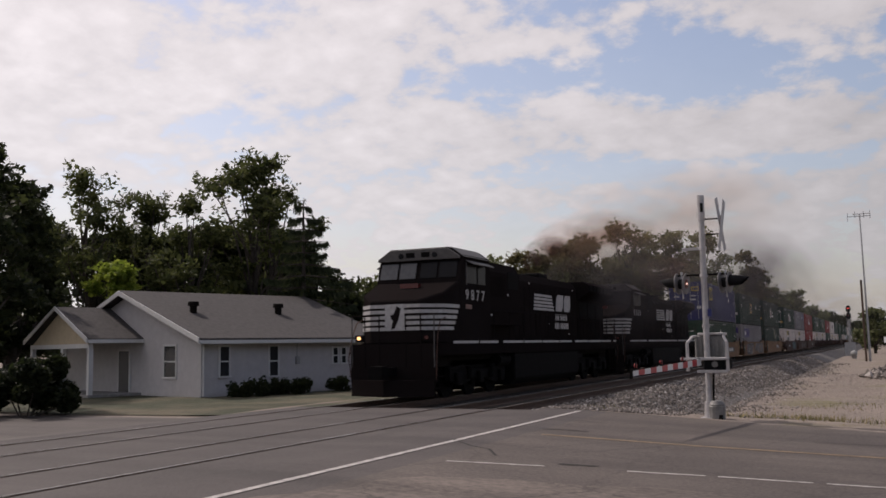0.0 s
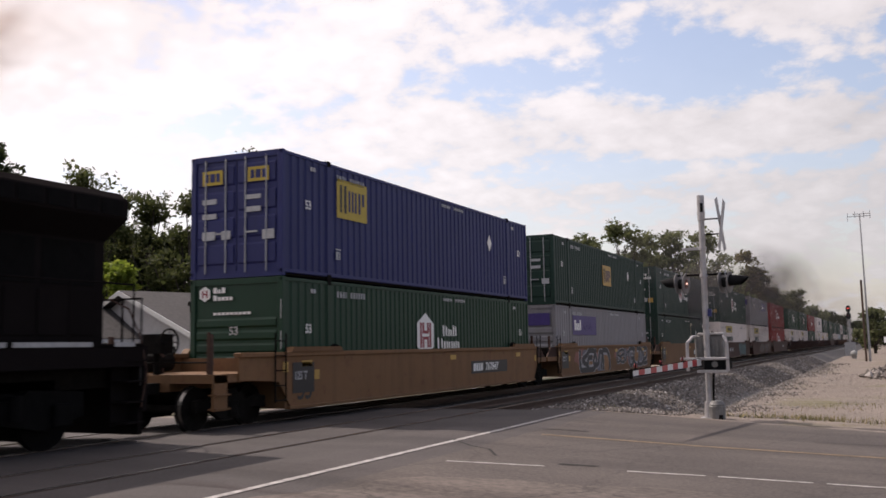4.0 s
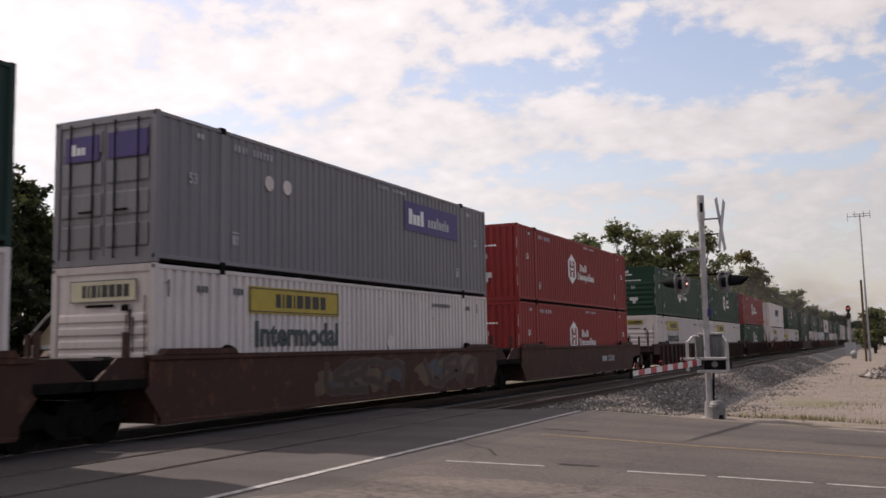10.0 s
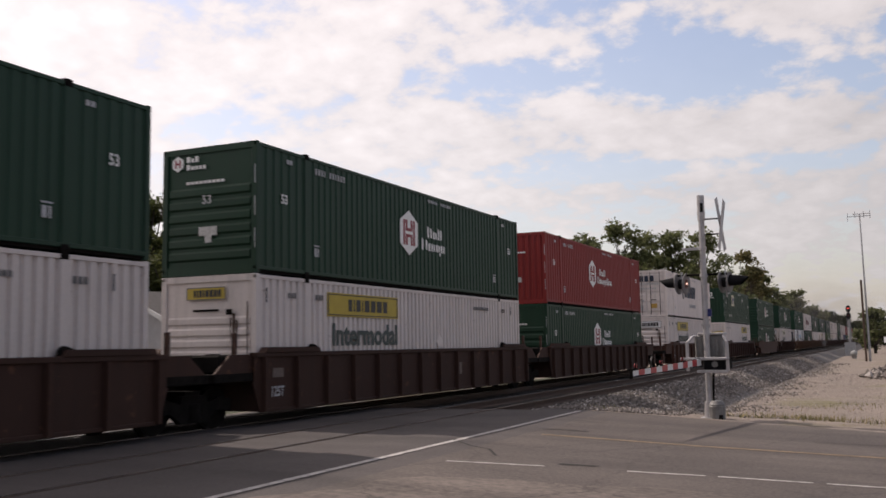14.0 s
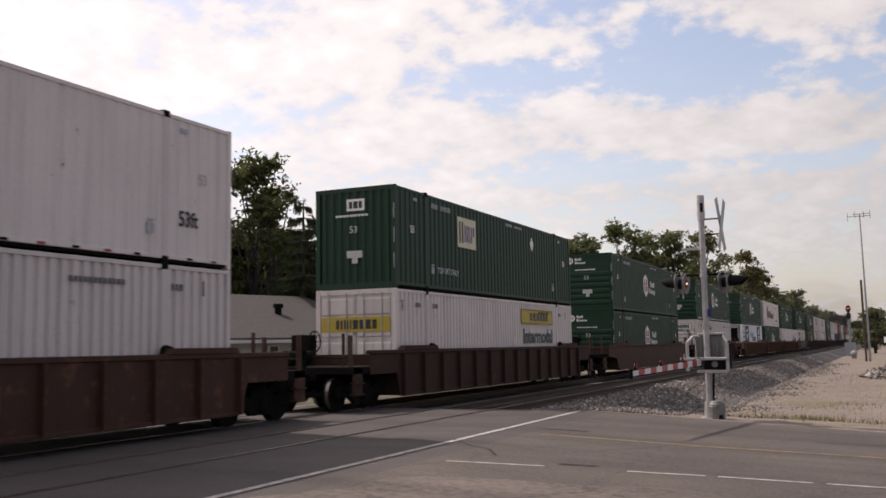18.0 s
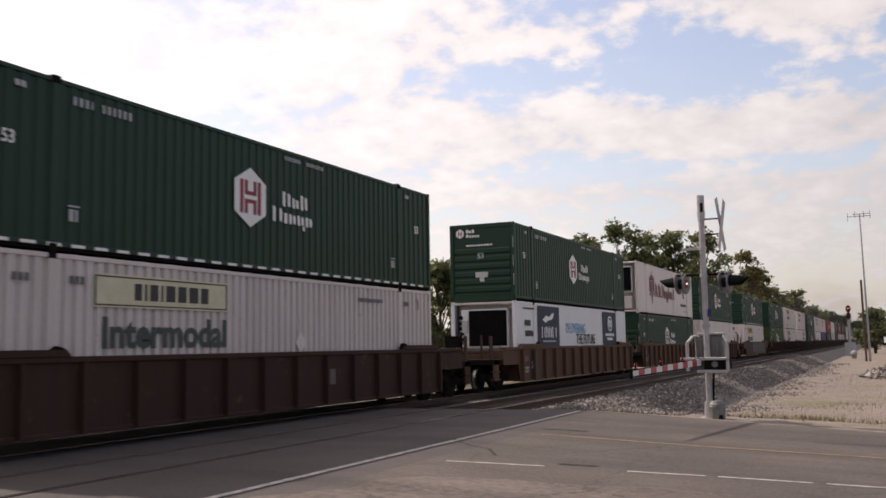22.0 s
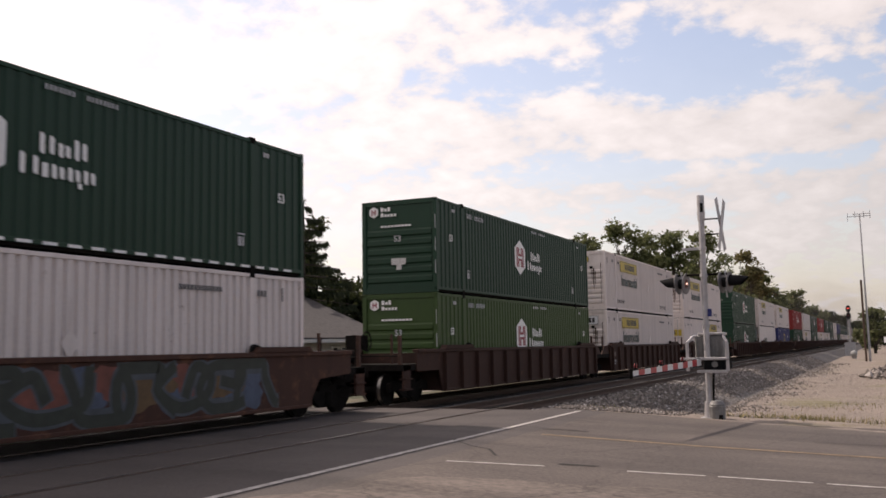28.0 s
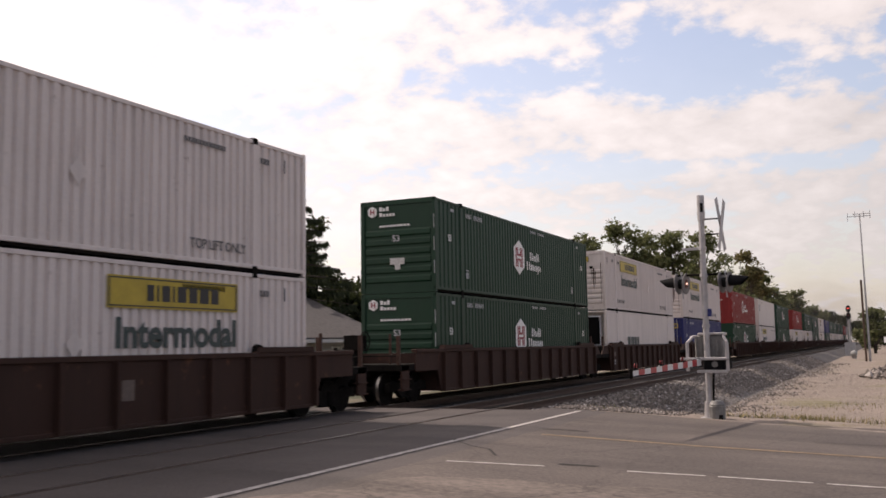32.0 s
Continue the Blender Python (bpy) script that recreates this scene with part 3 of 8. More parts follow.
def corrugated_side(bm, x, sgn, y0, y1, z0, z1, pitch, depth):
    """A wall of upright trapezoid corrugations; its crests lie at x."""
    n = int((y1 - y0) / pitch)
    p = (y1 - y0) / n
    prof = []
    for i in range(n):
        a = y0 + i * p
        prof += [(a, 0), (a + p * 0.48, 0), (a + p * 0.56, depth), (a + p * 0.88, depth)]
    prof.append((y1, 0))
    lo = [bm.verts.new((x - sgn * d, y, z0)) for y, d in prof]
    hi = [bm.verts.new((x - sgn * d, y, z1)) for y, d in prof]
    for i in range(len(prof) - 1):
        bm.faces.new((lo[i], lo[i + 1], hi[i + 1], hi[i]))


def shell(root, mat, pitch=0.262, depth=0.028, smooth_side=False, frame_mat=None):
    fm = frame_mat or mat
    for s, nm in ((1, "side_wall"), (-1, "side_wall")):
        x = s * (CX - 0.012)
        bm = bmesh.new()
        if smooth_side:
            box(bm, min(x, x - s * 0.04), max(x, x - s * 0.04), 0.1, CL - 0.1, 0.14, CH - 0.08)
        else:
            for a, b in ((0.1, POST - 0.07), (POST + 0.07, CL - POST - 0.07), (CL - POST + 0.07, CL - 0.1)):
                corrugated_side(bm, x, s, a, b, 0.15, CH - 0.09, pitch, depth)
        part(nm, bm, mat, root)
    # frame: sills, headers, corner and inner posts
    bm = bmesh.new()
    for s in (-1, 1):
        x0, x1 = sorted((s * CX, s * (CX - 0.09)))
        box(bm, x0, x1, 0.0, CL, 0.075, 0.16)
        box(bm, x0, x1, 0.0, CL, CH - 0.10, CH - 0.02)
        for y in (0.0, CL - 0.12):
            box(bm, *sorted((s * (CX + 0.002), s * (CX - 0.14))), y, y + 0.12, 0.0, CH)
    part("frame", bm, fm, root, bevel=0.008)
    for y in (POST, CL - POST):
        for s in (-1, 1):
            bm = bmesh.new()
            box(bm, *sorted((s * (CX + 0.004), s * (CX - 0.10))), y - 0.07, y + 0.07, 0.0, CH)
            part("inner_post", bm, fm, root)
            for z in (0.0, CH - 0.105):
                bm = bmesh.new()
                box(bm, *sorted((s * (CX + 0.010), s * (CX - 0.16))), y - 0.085, y + 0.085, z - 0.004, z + 0.125)
                part("corner_casting", bm, STEEL_DARK, root)
    bm = bmesh.new()
    n = 40
    prev = None
    for i in range(n + 1):
        y = 0.05 + (CL - 0.1) * i / n
        z = CH - (0.02 if i % 2 else 0.004)
        cur = [bm.verts.new((-CX + 0.05, y, z)), bm.verts.new((CX - 0.05, y, z))]
        if prev:
            bm.faces.new((prev[0], prev[1], cur[1], cur[0]))
        prev = cur
    part("roof", bm, fm, root)
    bm = bmesh.new()
    box(bm, -CX + 0.05, CX - 0.05, 0.06, CL - 0.06, 0.02, 0.12)
    part("floor", bm, STEEL_DARK, root)
    bm = bmesh.new()
    box(bm, -CX + 0.1, CX - 0.1, CL - 0.08, CL - 0.02, 0.1, CH - 0.05)
    part("end_wall", bm, mat, root)


def ribbed_front(root, mat, rows=6):
    """Near end wall with lying ribs under a plain upper panel."""
    bm = bmesh.new()
    box(bm, -CX + 0.12, CX - 0.12, 0.05, 0.10, 0.1, CH - 0.05)
    part("end_wall", bm, mat, root)
    z0, z1 = 0.30, CH * 0.70
    h = (z1 - z0) / rows
    for i in range(rows):
        bm = bmesh.new()
        z = z0 + i * h
        prism(bm, [(0.052, z + h * 0.05), (0.010, z + h * 0.22), (0.010, z + h * 0.66), (0.052, z + h * 0.86)], 'x', -CX + 0.18, CX - 0.18)
        part("end_rib", bm, mat, root)
    for z0, z1, nm in ((0.0, 0.2, "end_sill"), (CH - 0.14, CH, "end_header")):
        bm = bmesh.new()
        box(bm, -CX + 0.14, CX - 0.14, 0.012, 0.05, z0, z1)
        part(nm, bm, mat, root)


def upright_front(root, mat):
    n = 9
    w = (CW - 0.28) / n
    prof = [(-CX + 0.12, 0.10), (-CX + 0.12, 0.06)]
    for i in range(n):
        x = -CX + 0.14 + i * w
        prof += [(x + 0.03, 0.06), (x + 0.08, 0.015), (x + w - 0.08, 0.015), (x + w - 0.03, 0.06)]
    prof += [(CX - 0.12, 0.06), (CX - 0.12, 0.10)]
    bm = bmesh.new()
    prism(bm, prof, 'z', 0.16, CH - 0.12)
    part("end_wall", bm, mat, root)
    for z0, z1, nm in ((0.0, 0.17, "end_sill"), (CH - 0.13, CH, "end_header")):
        bm = bmesh.new()
        box(bm, -CX + 0.14, CX - 0.14, 0.008, 0.06, z0, z1)
        part(nm, bm, mat, root)


def door_end(root, mat, bar=STEEL_GALV):
    for s in (-1, 1):
        bm = bmesh.new()
        x0, x1 = sorted((s * 0.012, s * (CX - 0.14)))
        box(bm, x0, x1, 0.04, 0.09, 0.16, CH - 0.14)
        d = part("door", bm, mat, root)
        for k in range(4):
            bm = bmesh.new()
            z = 0.30 + k * 0.62
            prism(bm, [(0.042, z), (0.012, z + 0.05), (0.012, z + 0.45), (0.042, z + 0.5)], 'x', x0 + 0.06, x1 - 0.06)
            part("door_rib", bm, mat, d)
        for k in (0.28, 0.86):
            bm = bmesh.new()
            rod(bm, (s * k, -0.012, 0.12), (s * k, -0.012, CH - 0.1), 0.018, 8)
            part("lock_rod", bm, bar, d)
        bm = bmesh.new()
        box(bm, *sorted((s * 0.3, s * 0.62)), -0.03, -0.008, 1.02, 1.06)
        part("door_handle", bm, bar, d)
    for z0, z1, nm in ((0.0, 0.16, "end_sill"), (CH - 0.14, CH, "end_header")):
        bm = bmesh.new()
        box(bm, -CX + 0.14, CX - 0.14, 0.01, 0.08, z0, z1)
        part(nm, bm, mat, root)


SX = CX + 0.004    # plane just outside the side wall


def hex_badge(root, y, z, h, face=MARKWHITE, inner=MARKRED):
    bm = bmesh.new()
    w = h * 0.86
    pts = [(y, z + h * 0.24), (y + w / 2, z), (y + w, z + h * 0.24), (y + w, z + h * 0.76), (y + w / 2, z + h), (y, z + h * 0.76)]
    prism(bm, pts, 'x', SX, SX + 0.006)
    b = part("badge", bm, face, root, "white six-sided badge")
    bm = bmesh.new()
    for a, c, lo, hi in ((0.17, 0.27, 0.22, 0.78), (0.31, 0.41, 0.22, 0.465), (0.31, 0.41, 0.535, 0.78), (0.59, 0.69, 0.22, 0.465), (0.59, 0.69, 0.535, 0.78), (0.73, 0.83, 0.22, 0.78), (0.41, 0.59, 0.40, 0.465), (0.41, 0.59, 0.535, 0.60)):
        box(bm, SX + 0.006, SX + 0.011, y + w * a, y + w * c, z + h * lo, z + h * hi)
    part("badge_stripes", bm, inner, b, "red bars in the badge")


def badge_small_end(root, x, z, h, face=MARKWHITE, inner=MARKRED):
    w = h * 0.85
    bm = bmesh.new()
    pts = [(x, z + h * 0.25), (x + w / 2, z), (x + w, z + h * 0.25), (x + w, z + h * 0.75), (x + w / 2, z + h), (x, z + h * 0.75)]
    prism(bm, pts, 'y', -0.004, 0.002)
    b = part("badge", bm, face, root, "small white six-sided badge")
    bm = bmesh.new()
    for a, c in ((0.25, 0.38), (0.62, 0.75)):
        box(bm, x + w * a, x + w * c, -0.009, -0.004, z + h * 0.25, z + h * 0.75)
    box(bm, x + w * 0.38, x + w * 0.62, -0.009, -0.004, z + h * 0.45, z + h * 0.55)
    part("badge_stripes", bm, inner, b, "red bars in the badge")


def small_marks(root, mat, tone=MARKWHITE, digits="53"):
    """The length figures and the unreadable small lines that boxes carry."""
    word(root, "length_mark", digits, SX, 0.92, 1.62, 0.30, tone, 0.9)
    word(root, "length_mark", digits, SX, CL - 1.05, 1.62, 0.30, tone, 0.9)
    bm = bmesh.new()
    bars(bm, SX, 2.35, CH - 0.40, (0.06, 0.07, 0.06, 0.03), 0.15, 0.07)
    bars(bm, SX, 3.0, CH - 0.40, (0.06, 0.06, 0.05, 0.06, 0.06, 0.06), 0.15, 0.07)
    part("serial_line", bm, MARKGREY, root, "row of small plain marks")
    bm = bmesh.new()
    bars(bm, SX, CL * 0.53, CH - 0.26, (0.05,) * 7, 0.09, 0.045)
    bars(bm, SX, CL * 0.53 + 0.9, CH - 0.26, (0.05,) * 8, 0.09, 0.045)
    part("warning_line", bm, MARKGREY, root, "row of small plain marks")
    for y in (1.15, CL - 1.6):
        bm = bmesh.new()
        bars(bm, SX, y, CH - 0.34, (0.09, 0.09), 0.10, 0.03)
        part("small_mark", bm, MARKGREY, root)
    for y in (POST + 0.32, CL - POST - 0.5):
        bm = bmesh.new()
        bars(bm, SX, y, 0.52, (0.10, 0.05), 0.20, 0.04)
        box(bm, SX, SX + 0.006, y - 0.02, y + 0.22, 0.76, 0.79)
        part("small_mark", bm, MARKGREY, root)


NOTICE = plain("off-white notice", (0.50, 0.49, 0.47), 0.6, 0.0, 0.25, 14.0)


def end_marks(root, tone=MARKWHITE):
    bm = bmesh.new()
    bars_end(bm, 0.004, -0.62, 2.06, (0.09,) * 9, 0.06, 0.03)
    part("serial_line", bm, tone, root)
    word(root, "length_mark", "53", -0.18, 0.002, 1.60, 0.27, MARKGREY, 1.0, end=True)
    bm = bmesh.new()
    prism(bm, [(-0.09, 0.72), (0.09, 0.72), (0.09, 0.88), (0.24, 0.88), (0.24, 1.08), (-0.26, 1.08), (-0.26, 0.88), (-0.09, 0.88)], 'y', -0.004, 0.002)
    part("notice_plate", bm, NOTICE, root, "off-white notice plate")
    bm = bmesh.new()
    for z in (0.55, 1.25, 1.95):
        box(bm, CX - 0.05, CX - 0.028, -0.004, 0.0, z, z + 0.42)
    part("post_marking", bm, MARKGREY, root, "pale bars on the corner post")


def twin_bars(bm, y, z, widths, h, gap, stroke, t=0.006):
    """A pair of slim upright bars for each letter of an owner's name; a negative width is a low one."""
    for w in widths:
        hh, w = h * (1.0 if w >= 0 else 0.68), abs(w)
        if w < stroke * 2.4:
            box(bm, SX, SX + t, y, y + w, z, z + hh)
        else:
            for a, lo, hi in ((y, 0.0, 1.0), (y + w - stroke, 0.06, 0.92)):
                c = stroke * 0.4
                prism(bm, [(a, z + hh * lo + c), (a + c, z + hh * lo), (a + stroke, z + hh * lo), (a + stroke, z + hh * hi - c), (a + stroke - c, z + hh * hi), (a, z + hh * hi)], 'x', SX, SX + t)
        y += w + gap
    return y


def wordmark(root, y, z, h, tone, tail=()):
    """Two stacked lines of blocks where the owner's name stands."""
    bm = bmesh.new()
    twin_bars(bm, y + 0.36, z + h * 1.14, (0.30, -0.25, 0.27), h * 1.05, 0.09, 0.10)
    twin_bars(bm, y - 0.02, z, (0.36, -0.12, -0.26, -0.26, -0.26) + tuple(tail), h * 1.05, 0.08, 0.10)
    prism(bm, [(y + 1.18, z - h * 0.3), (y + 1.26, z - h * 0.3), (y + 1.26, z), (y + 1.18, z)], 'x', SX, SX + 0.006)
    part("wordmark", bm, tone, root, "two rows of slim white bars")


def panel_sign(root, y, z, w, h, face, ink, widths, lab):
    bm = bmesh.new()
    box(bm, SX, SX + 0.006, y, y + w, z, z + h)
    s = part("sign_panel", bm, face, root, lab)
    bm = bmesh.new()
    tot = sum(abs(a) for a in widths) + 0.09 * (len(widths) - 1)
    k = w * 0.56 / tot
    bars(bm, SX + 0.006, y + w * 0.27, z + h * 0.24, [a * k for a in widths], h * 0.52, 0.09 * k, 0.0, 0.005)
    part("lettering", bm, ink, s)
    bm = bmesh.new()
    for a, b in ((y + 0.03, y + 0.07), (y + w - 0.07, y + w - 0.03)):
        box(bm, SX + 0.006, SX + 0.010, a, b, z + 0.03, z + h - 0.03)
    for a, b in ((z + 0.03, z + 0.055), (z + h - 0.055, z + h - 0.03)):
        box(bm, SX + 0.006, SX + 0.010, y + 0.07, y + w - 0.07, a, b)
    part("sign_border", bm, ink, s)


def hub_box(label, mat, doors=False, inc=False, dashes=False):
    r = thing("shipping_container", Matrix(), label, "container", "double-stacked containers")
    shell(r, mat, smooth_side=False)
    if doors:
        door_end(r, mat)
        bm = bmesh.new()
        bars_end(bm, 0.0, 0.25, 2.35, (0.08, 0.08, 0.08, 0.08), 0.14, 0.05)
        bars_end(bm, 0.0, 0.25, 2.15, (0.08,) * 6, 0.14, 0.05)
        part("serial_line", bm, MARKWHITE, r)
        for x, z, w, h in ((-0.95, 1.55, 0.5, 0.10), (-0.95, 1.22, 0.45, 0.10), (-0.98, 0.72, 0.24, 0.28), (-0.55, 0.66, 0.2, 0.24), (0.28, 1.48, 0.32, 0.12), (0.3, 0.80, 0.42, 0.22)):
            bm = bmesh.new()
            box(bm, x, x + w, -0.012, 0.010, z, z + h)
            part("door_placard", bm, MARKGREY, r, "small pale placard on the doors")
        bm = bmesh.new()
        box(bm, 0.78, 1.06, -0.012, 0.010, 0.76, 1.02)
        part("door_placard", bm, SIGNGOLD, r, "orange placard")
    elif mat == RED:
        upright_front(r, mat)
        end_marks(r)
    else:
        ribbed_front(r, mat)
        end_marks(r)
    badge_small_end(r, -1.02, CH - 0.52, 0.36, MARKWHITE, MARKWHITE if mat == RED else MARKRED)
    bm = bmesh.new()
    bars_end(bm, 0.002, -0.62, CH - 0.33, (0.10, -0.08, 0.09), 0.13, 0.03)
    bars_end(bm, 0.002, -0.62, CH - 0.50, (0.10, -0.08, -0.08, -0.08, -0.08), 0.12, 0.03)
    part("end_wordmark", bm, MARKWHITE, r)
    sh = -0.55 if mat == RED else 0.0
    hex_badge(r, 6.72 + sh, 0.95, 1.29, inner=RED if mat == RED else MARKRED)
    wordmark(r, 8.12 + sh, 1.18, 0.33, MARKWHITE, (0.06, 0.10, -0.24, -0.2) if inc else ())
    small_marks(r, mat)
    if dashes:
        n = 30
        for i in range(n):
            bm = bmesh.new()
            y = 0.3 + i * (CL - 0.6) / n
            box(bm, CX + 0.001, CX + 0.005, y, y + 0.30, 0.082, 0.135)
            part("reflector", bm, MARKWHITE, r)
    return r


def hunt_box(label, sign_at=2.86, sign_z=0.62, face=SIGNYELLOW, doors=False, upper=False, cream_end=None):
    r = thing("shipping_container", Matrix(), label, "container", "double-stacked containers")
    shell(r, WHITE, pitch=0.235, depth=0.055)
    if doors:
        door_end(r, WHITE)
        bm = bmesh.new()
        box(bm, -1.1, 1.1, -0.012, 0.010, 1.70, 2.12)
        s = part("sign_panel", bm, SIGNYELLOW, r, "yellow band across the doors")
        bm = bmesh.new()
        bars_end(bm, -0.012, -0.62, 1.78, (0.10, 0.06, 0.14, 0.05, 0.16, 0.15, 0.16, 0.14), 0.26, 0.05)
        part("lettering", bm, MARKBLACK, s)
    else:
        ribbed_front(r, WHITE, 7)
        bm = bmesh.new()
        if not cream_end:
            a, b, lo, hi = -0.58, 0.48, 2.36, 2.64
        else:
            a, b, lo, hi = -0.80, 0.86, 2.20, 2.62
        box(bm, a, b, -0.002, 0.012, lo, hi)
        s = part("sign_panel", bm, cream_end or face, r, "framed panel on the end wall")
        bm = bmesh.new()
        k = (b - a) / 1.06
        bars_end(bm, -0.002, a + 0.20 * k, lo + (hi - lo) * 0.22, [q * k for q in (0.06, 0.04, 0.08, 0.04, 0.09, 0.09, 0.09, 0.08)], (hi - lo) * 0.56, 0.025 * k)
        part("lettering", bm, MARKBLACK, s)
        bm = bmesh.new()
        for q in (a, b - 0.02):
            box(bm, q, q + 0.02, -0.006, -0.002, lo, hi)
        for q in (lo, hi - 0.02):
            box(bm, a + 0.02, b - 0.02, -0.006, -0.002, q, q + 0.02)
        part("sign_border", bm, INKGREY, s)
        bm = bmesh.new()
        box(bm, -0.4, 0.3, -0.002, 0.012, 2.10, 2.15)
        box(bm, 0.52, 0.66, -0.03, 0.012, 2.02, 2.14)
        part("end_fitting", bm, STEEL_DARK, r, "small dark fitting")
        for k, (x, z0, z1, w) in enumerate(((0.70, 0.95, 2.05, 0.045), (0.78, 1.15, 1.9, 0.03), (0.62, 1.35, 1.95, 0.025), (-0.35, 0.4, 0.9, 0.03), (1.06, 0.3, 2.3, 0.02))):
            bm = bmesh.new()
            prism(bm, [(x, z0), (x + w * 0.5, z0 + 0.1), (x + w, z1), (x - w * 0.6, z1), (x - w * 0.4, z0 + 0.3)], 'y', 0.002, 0.004)
            part("rust_streak", bm, RAILSIDE, r, "brown rust streak down the end wall")
    y = sign_at
    z = 1.50
    panel_sign(r, y, z + 0.53, 3.66, 0.58, face, MARKBLACK, (0.22, 0.07, 0.26, 0.07, 0.30, 0.29, 0.32, 0.27), "yellow sign panel with dark letter-sized bars")
    word(r, "lettering", "Intermodal", SX + 0.001, y + 0.20, z - 0.16, 0.74, MARKDARK, 1.05, bold=0.032)
    bm = bmesh.new()
    for yy in (1.2, 2.35, CL - 1.8):
        bars(bm, SX, yy, CH - 0.50, (0.08, 0.08, 0.08), 0.13, 0.04)
    bars(bm, SX, CL - 4.3, CH - 0.46, (0.08,) * 12, 0.10, 0.03)
    bars(bm, SX, 0.35, CH - 0.62, (0.05,), 0.32, 0.0)
    bars(bm, SX, CL - 0.9, CH - 0.58, (0.05,), 0.30, 0.0)
    part("serial_line", bm, INKGREY, r, "small faint grey marks")
    bm = bmesh.new()
    c = (CL * 0.57, 1.40)
    prism(bm, [(c[0] - 0.2, c[1]), (c[0], c[1] - 0.28), (c[0] + 0.2, c[1]), (c[0], c[1] + 0.28)], 'x', SX - 0.01, SX + 0.003)
    box(bm, SX - 0.01, SX + 0.003, c[0] - 0.02, c[0] + 0.02, c[1] + 0.3, c[1] + 0.75)
    part("placard_holder", bm, WHITE, r, "diamond placard holder")
    if upper:
        word(r, "lettering", "TOP LIFT ONLY", SX, POST + 0.15, 0.40, 0.24, INKGREY, 0.9)
        word(r, "lettering", "TOP LIFT ONLY", SX, CL - POST - 2.1, 0.36, 0.28, INKGREY, 0.9)
    return r


def emp_box(label, mat, sign_at, doors, face, ink, framed=False, rear_red=False):
    r = thing("shipping_container", Matrix(), label, "container", "double-stacked containers")
    shell(r, mat, pitch=0.30)
    if doors:
        door_end(r, mat)
        for x, z, w, h in ((-0.95, 0.9, 0.36, 0.2), (-0.4, 0.9, 0.25, 0.2), (-0.95, 1.4, 0.4, 0.12), (-0.95, 1.75, 0.4, 0.12), (0.3, 1.5, 0.4, 0.12), (0.3, 1.8, 0.4, 0.10), (0.75, 0.85, 0.32, 0.22)):
            bm = bmesh.new()
            box(bm, x, x + w, -0.012, 0.010, z, z + h)
            part("door_placard", bm, MARKGREY, r, "small pale placard on the doors")
        signs = ((-0.95, 2.2), (0.35, 2.2)) if mat == BLUE else ((-0.8, 2.0),)
    else:
        upright_front(r, mat)
        end_marks(r)
        signs = ((-0.25, 2.22),)
    for x, z in signs:
        bm = bmesh.new()
        box(bm, x, x + 0.58, -0.016, -0.010, z, z + 0.34)
        s = part("sign_panel", bm, face if doors else MARKWHITE, r, "small square sign")
        bm = bmesh.new()
        bars_end(bm, -0.016, x + 0.08, z + 0.07, (0.10, 0.14, 0.10), 0.2, 0.04)
        part("lettering", bm, ink if doors else MARKBLACK, s)
    y, sz = sign_at
    if framed:
        bm = bmesh.new()
        prism(bm, [(y, 1.62), (y + 0.62, 1.62), (y + 0.62, 1.74), (y + 0.16, 1.74), (y + 0.16, 2.44), (y + 0.62, 2.44), (y + 0.62, 2.56), (y, 2.56)], 'x', SX, SX + 0.006)
        part("sign_panel", bm, SIGNCREAM, r, "pale open-sided square emblem")
    else:
        bm = bmesh.new()
        box(bm, SX, SX + 0.006, y, y + 1.5, sz, sz + 0.98)
        s = part("sign_panel", bm, face, r, "square yellow sign")
        bm = bmesh.new()
        X = SX + 0.006
        box(bm, X, X + 0.005, y + 0.14, y + 0.24, sz + 0.14, sz + 0.84)
        box(bm, X, X + 0.005, y + 0.34, y + 0.46, sz + 0.14, sz + 0.84)
        part("emblem_block", bm, MARKBLACK, s)
        bm = bmesh.new()
        for q in (0.56, 0.72, 0.88):
            box(bm, X, X + 0.005, y + q, y + q + 0.09, sz + 0.20, sz + 0.74)
        part("emblem_block", bm, ink, s)
        bm = bmesh.new()
        box(bm, X, X + 0.005, y + 1.06, y + 1.16, sz + 0.20, sz + 0.74)
        box(bm, X, X + 0.005, y + 1.24, y + 1.36, sz + 0.42, sz + 0.74)
        part("emblem_block", bm, ink, s)
    small_marks(r, mat)
    bm = bmesh.new()
    c = (12.4 if doors else 11.3, 1.86 if doors else 2.2)
    prism(bm, [(c[0] - 0.2, c[1]), (c[0], c[1] - 0.28), (c[0] + 0.2, c[1]), (c[0], c[1] + 0.28)], 'x', SX, SX + 0.005)
    part("placard", bm, MARKWHITE, r, "white diamond placard")
    if not doors:
        word(r, "lettering", "TOP LIFT ONLY", SX, POST + 0.75, 0.56, 0.25, MARKGREY, 0.9)
    return r


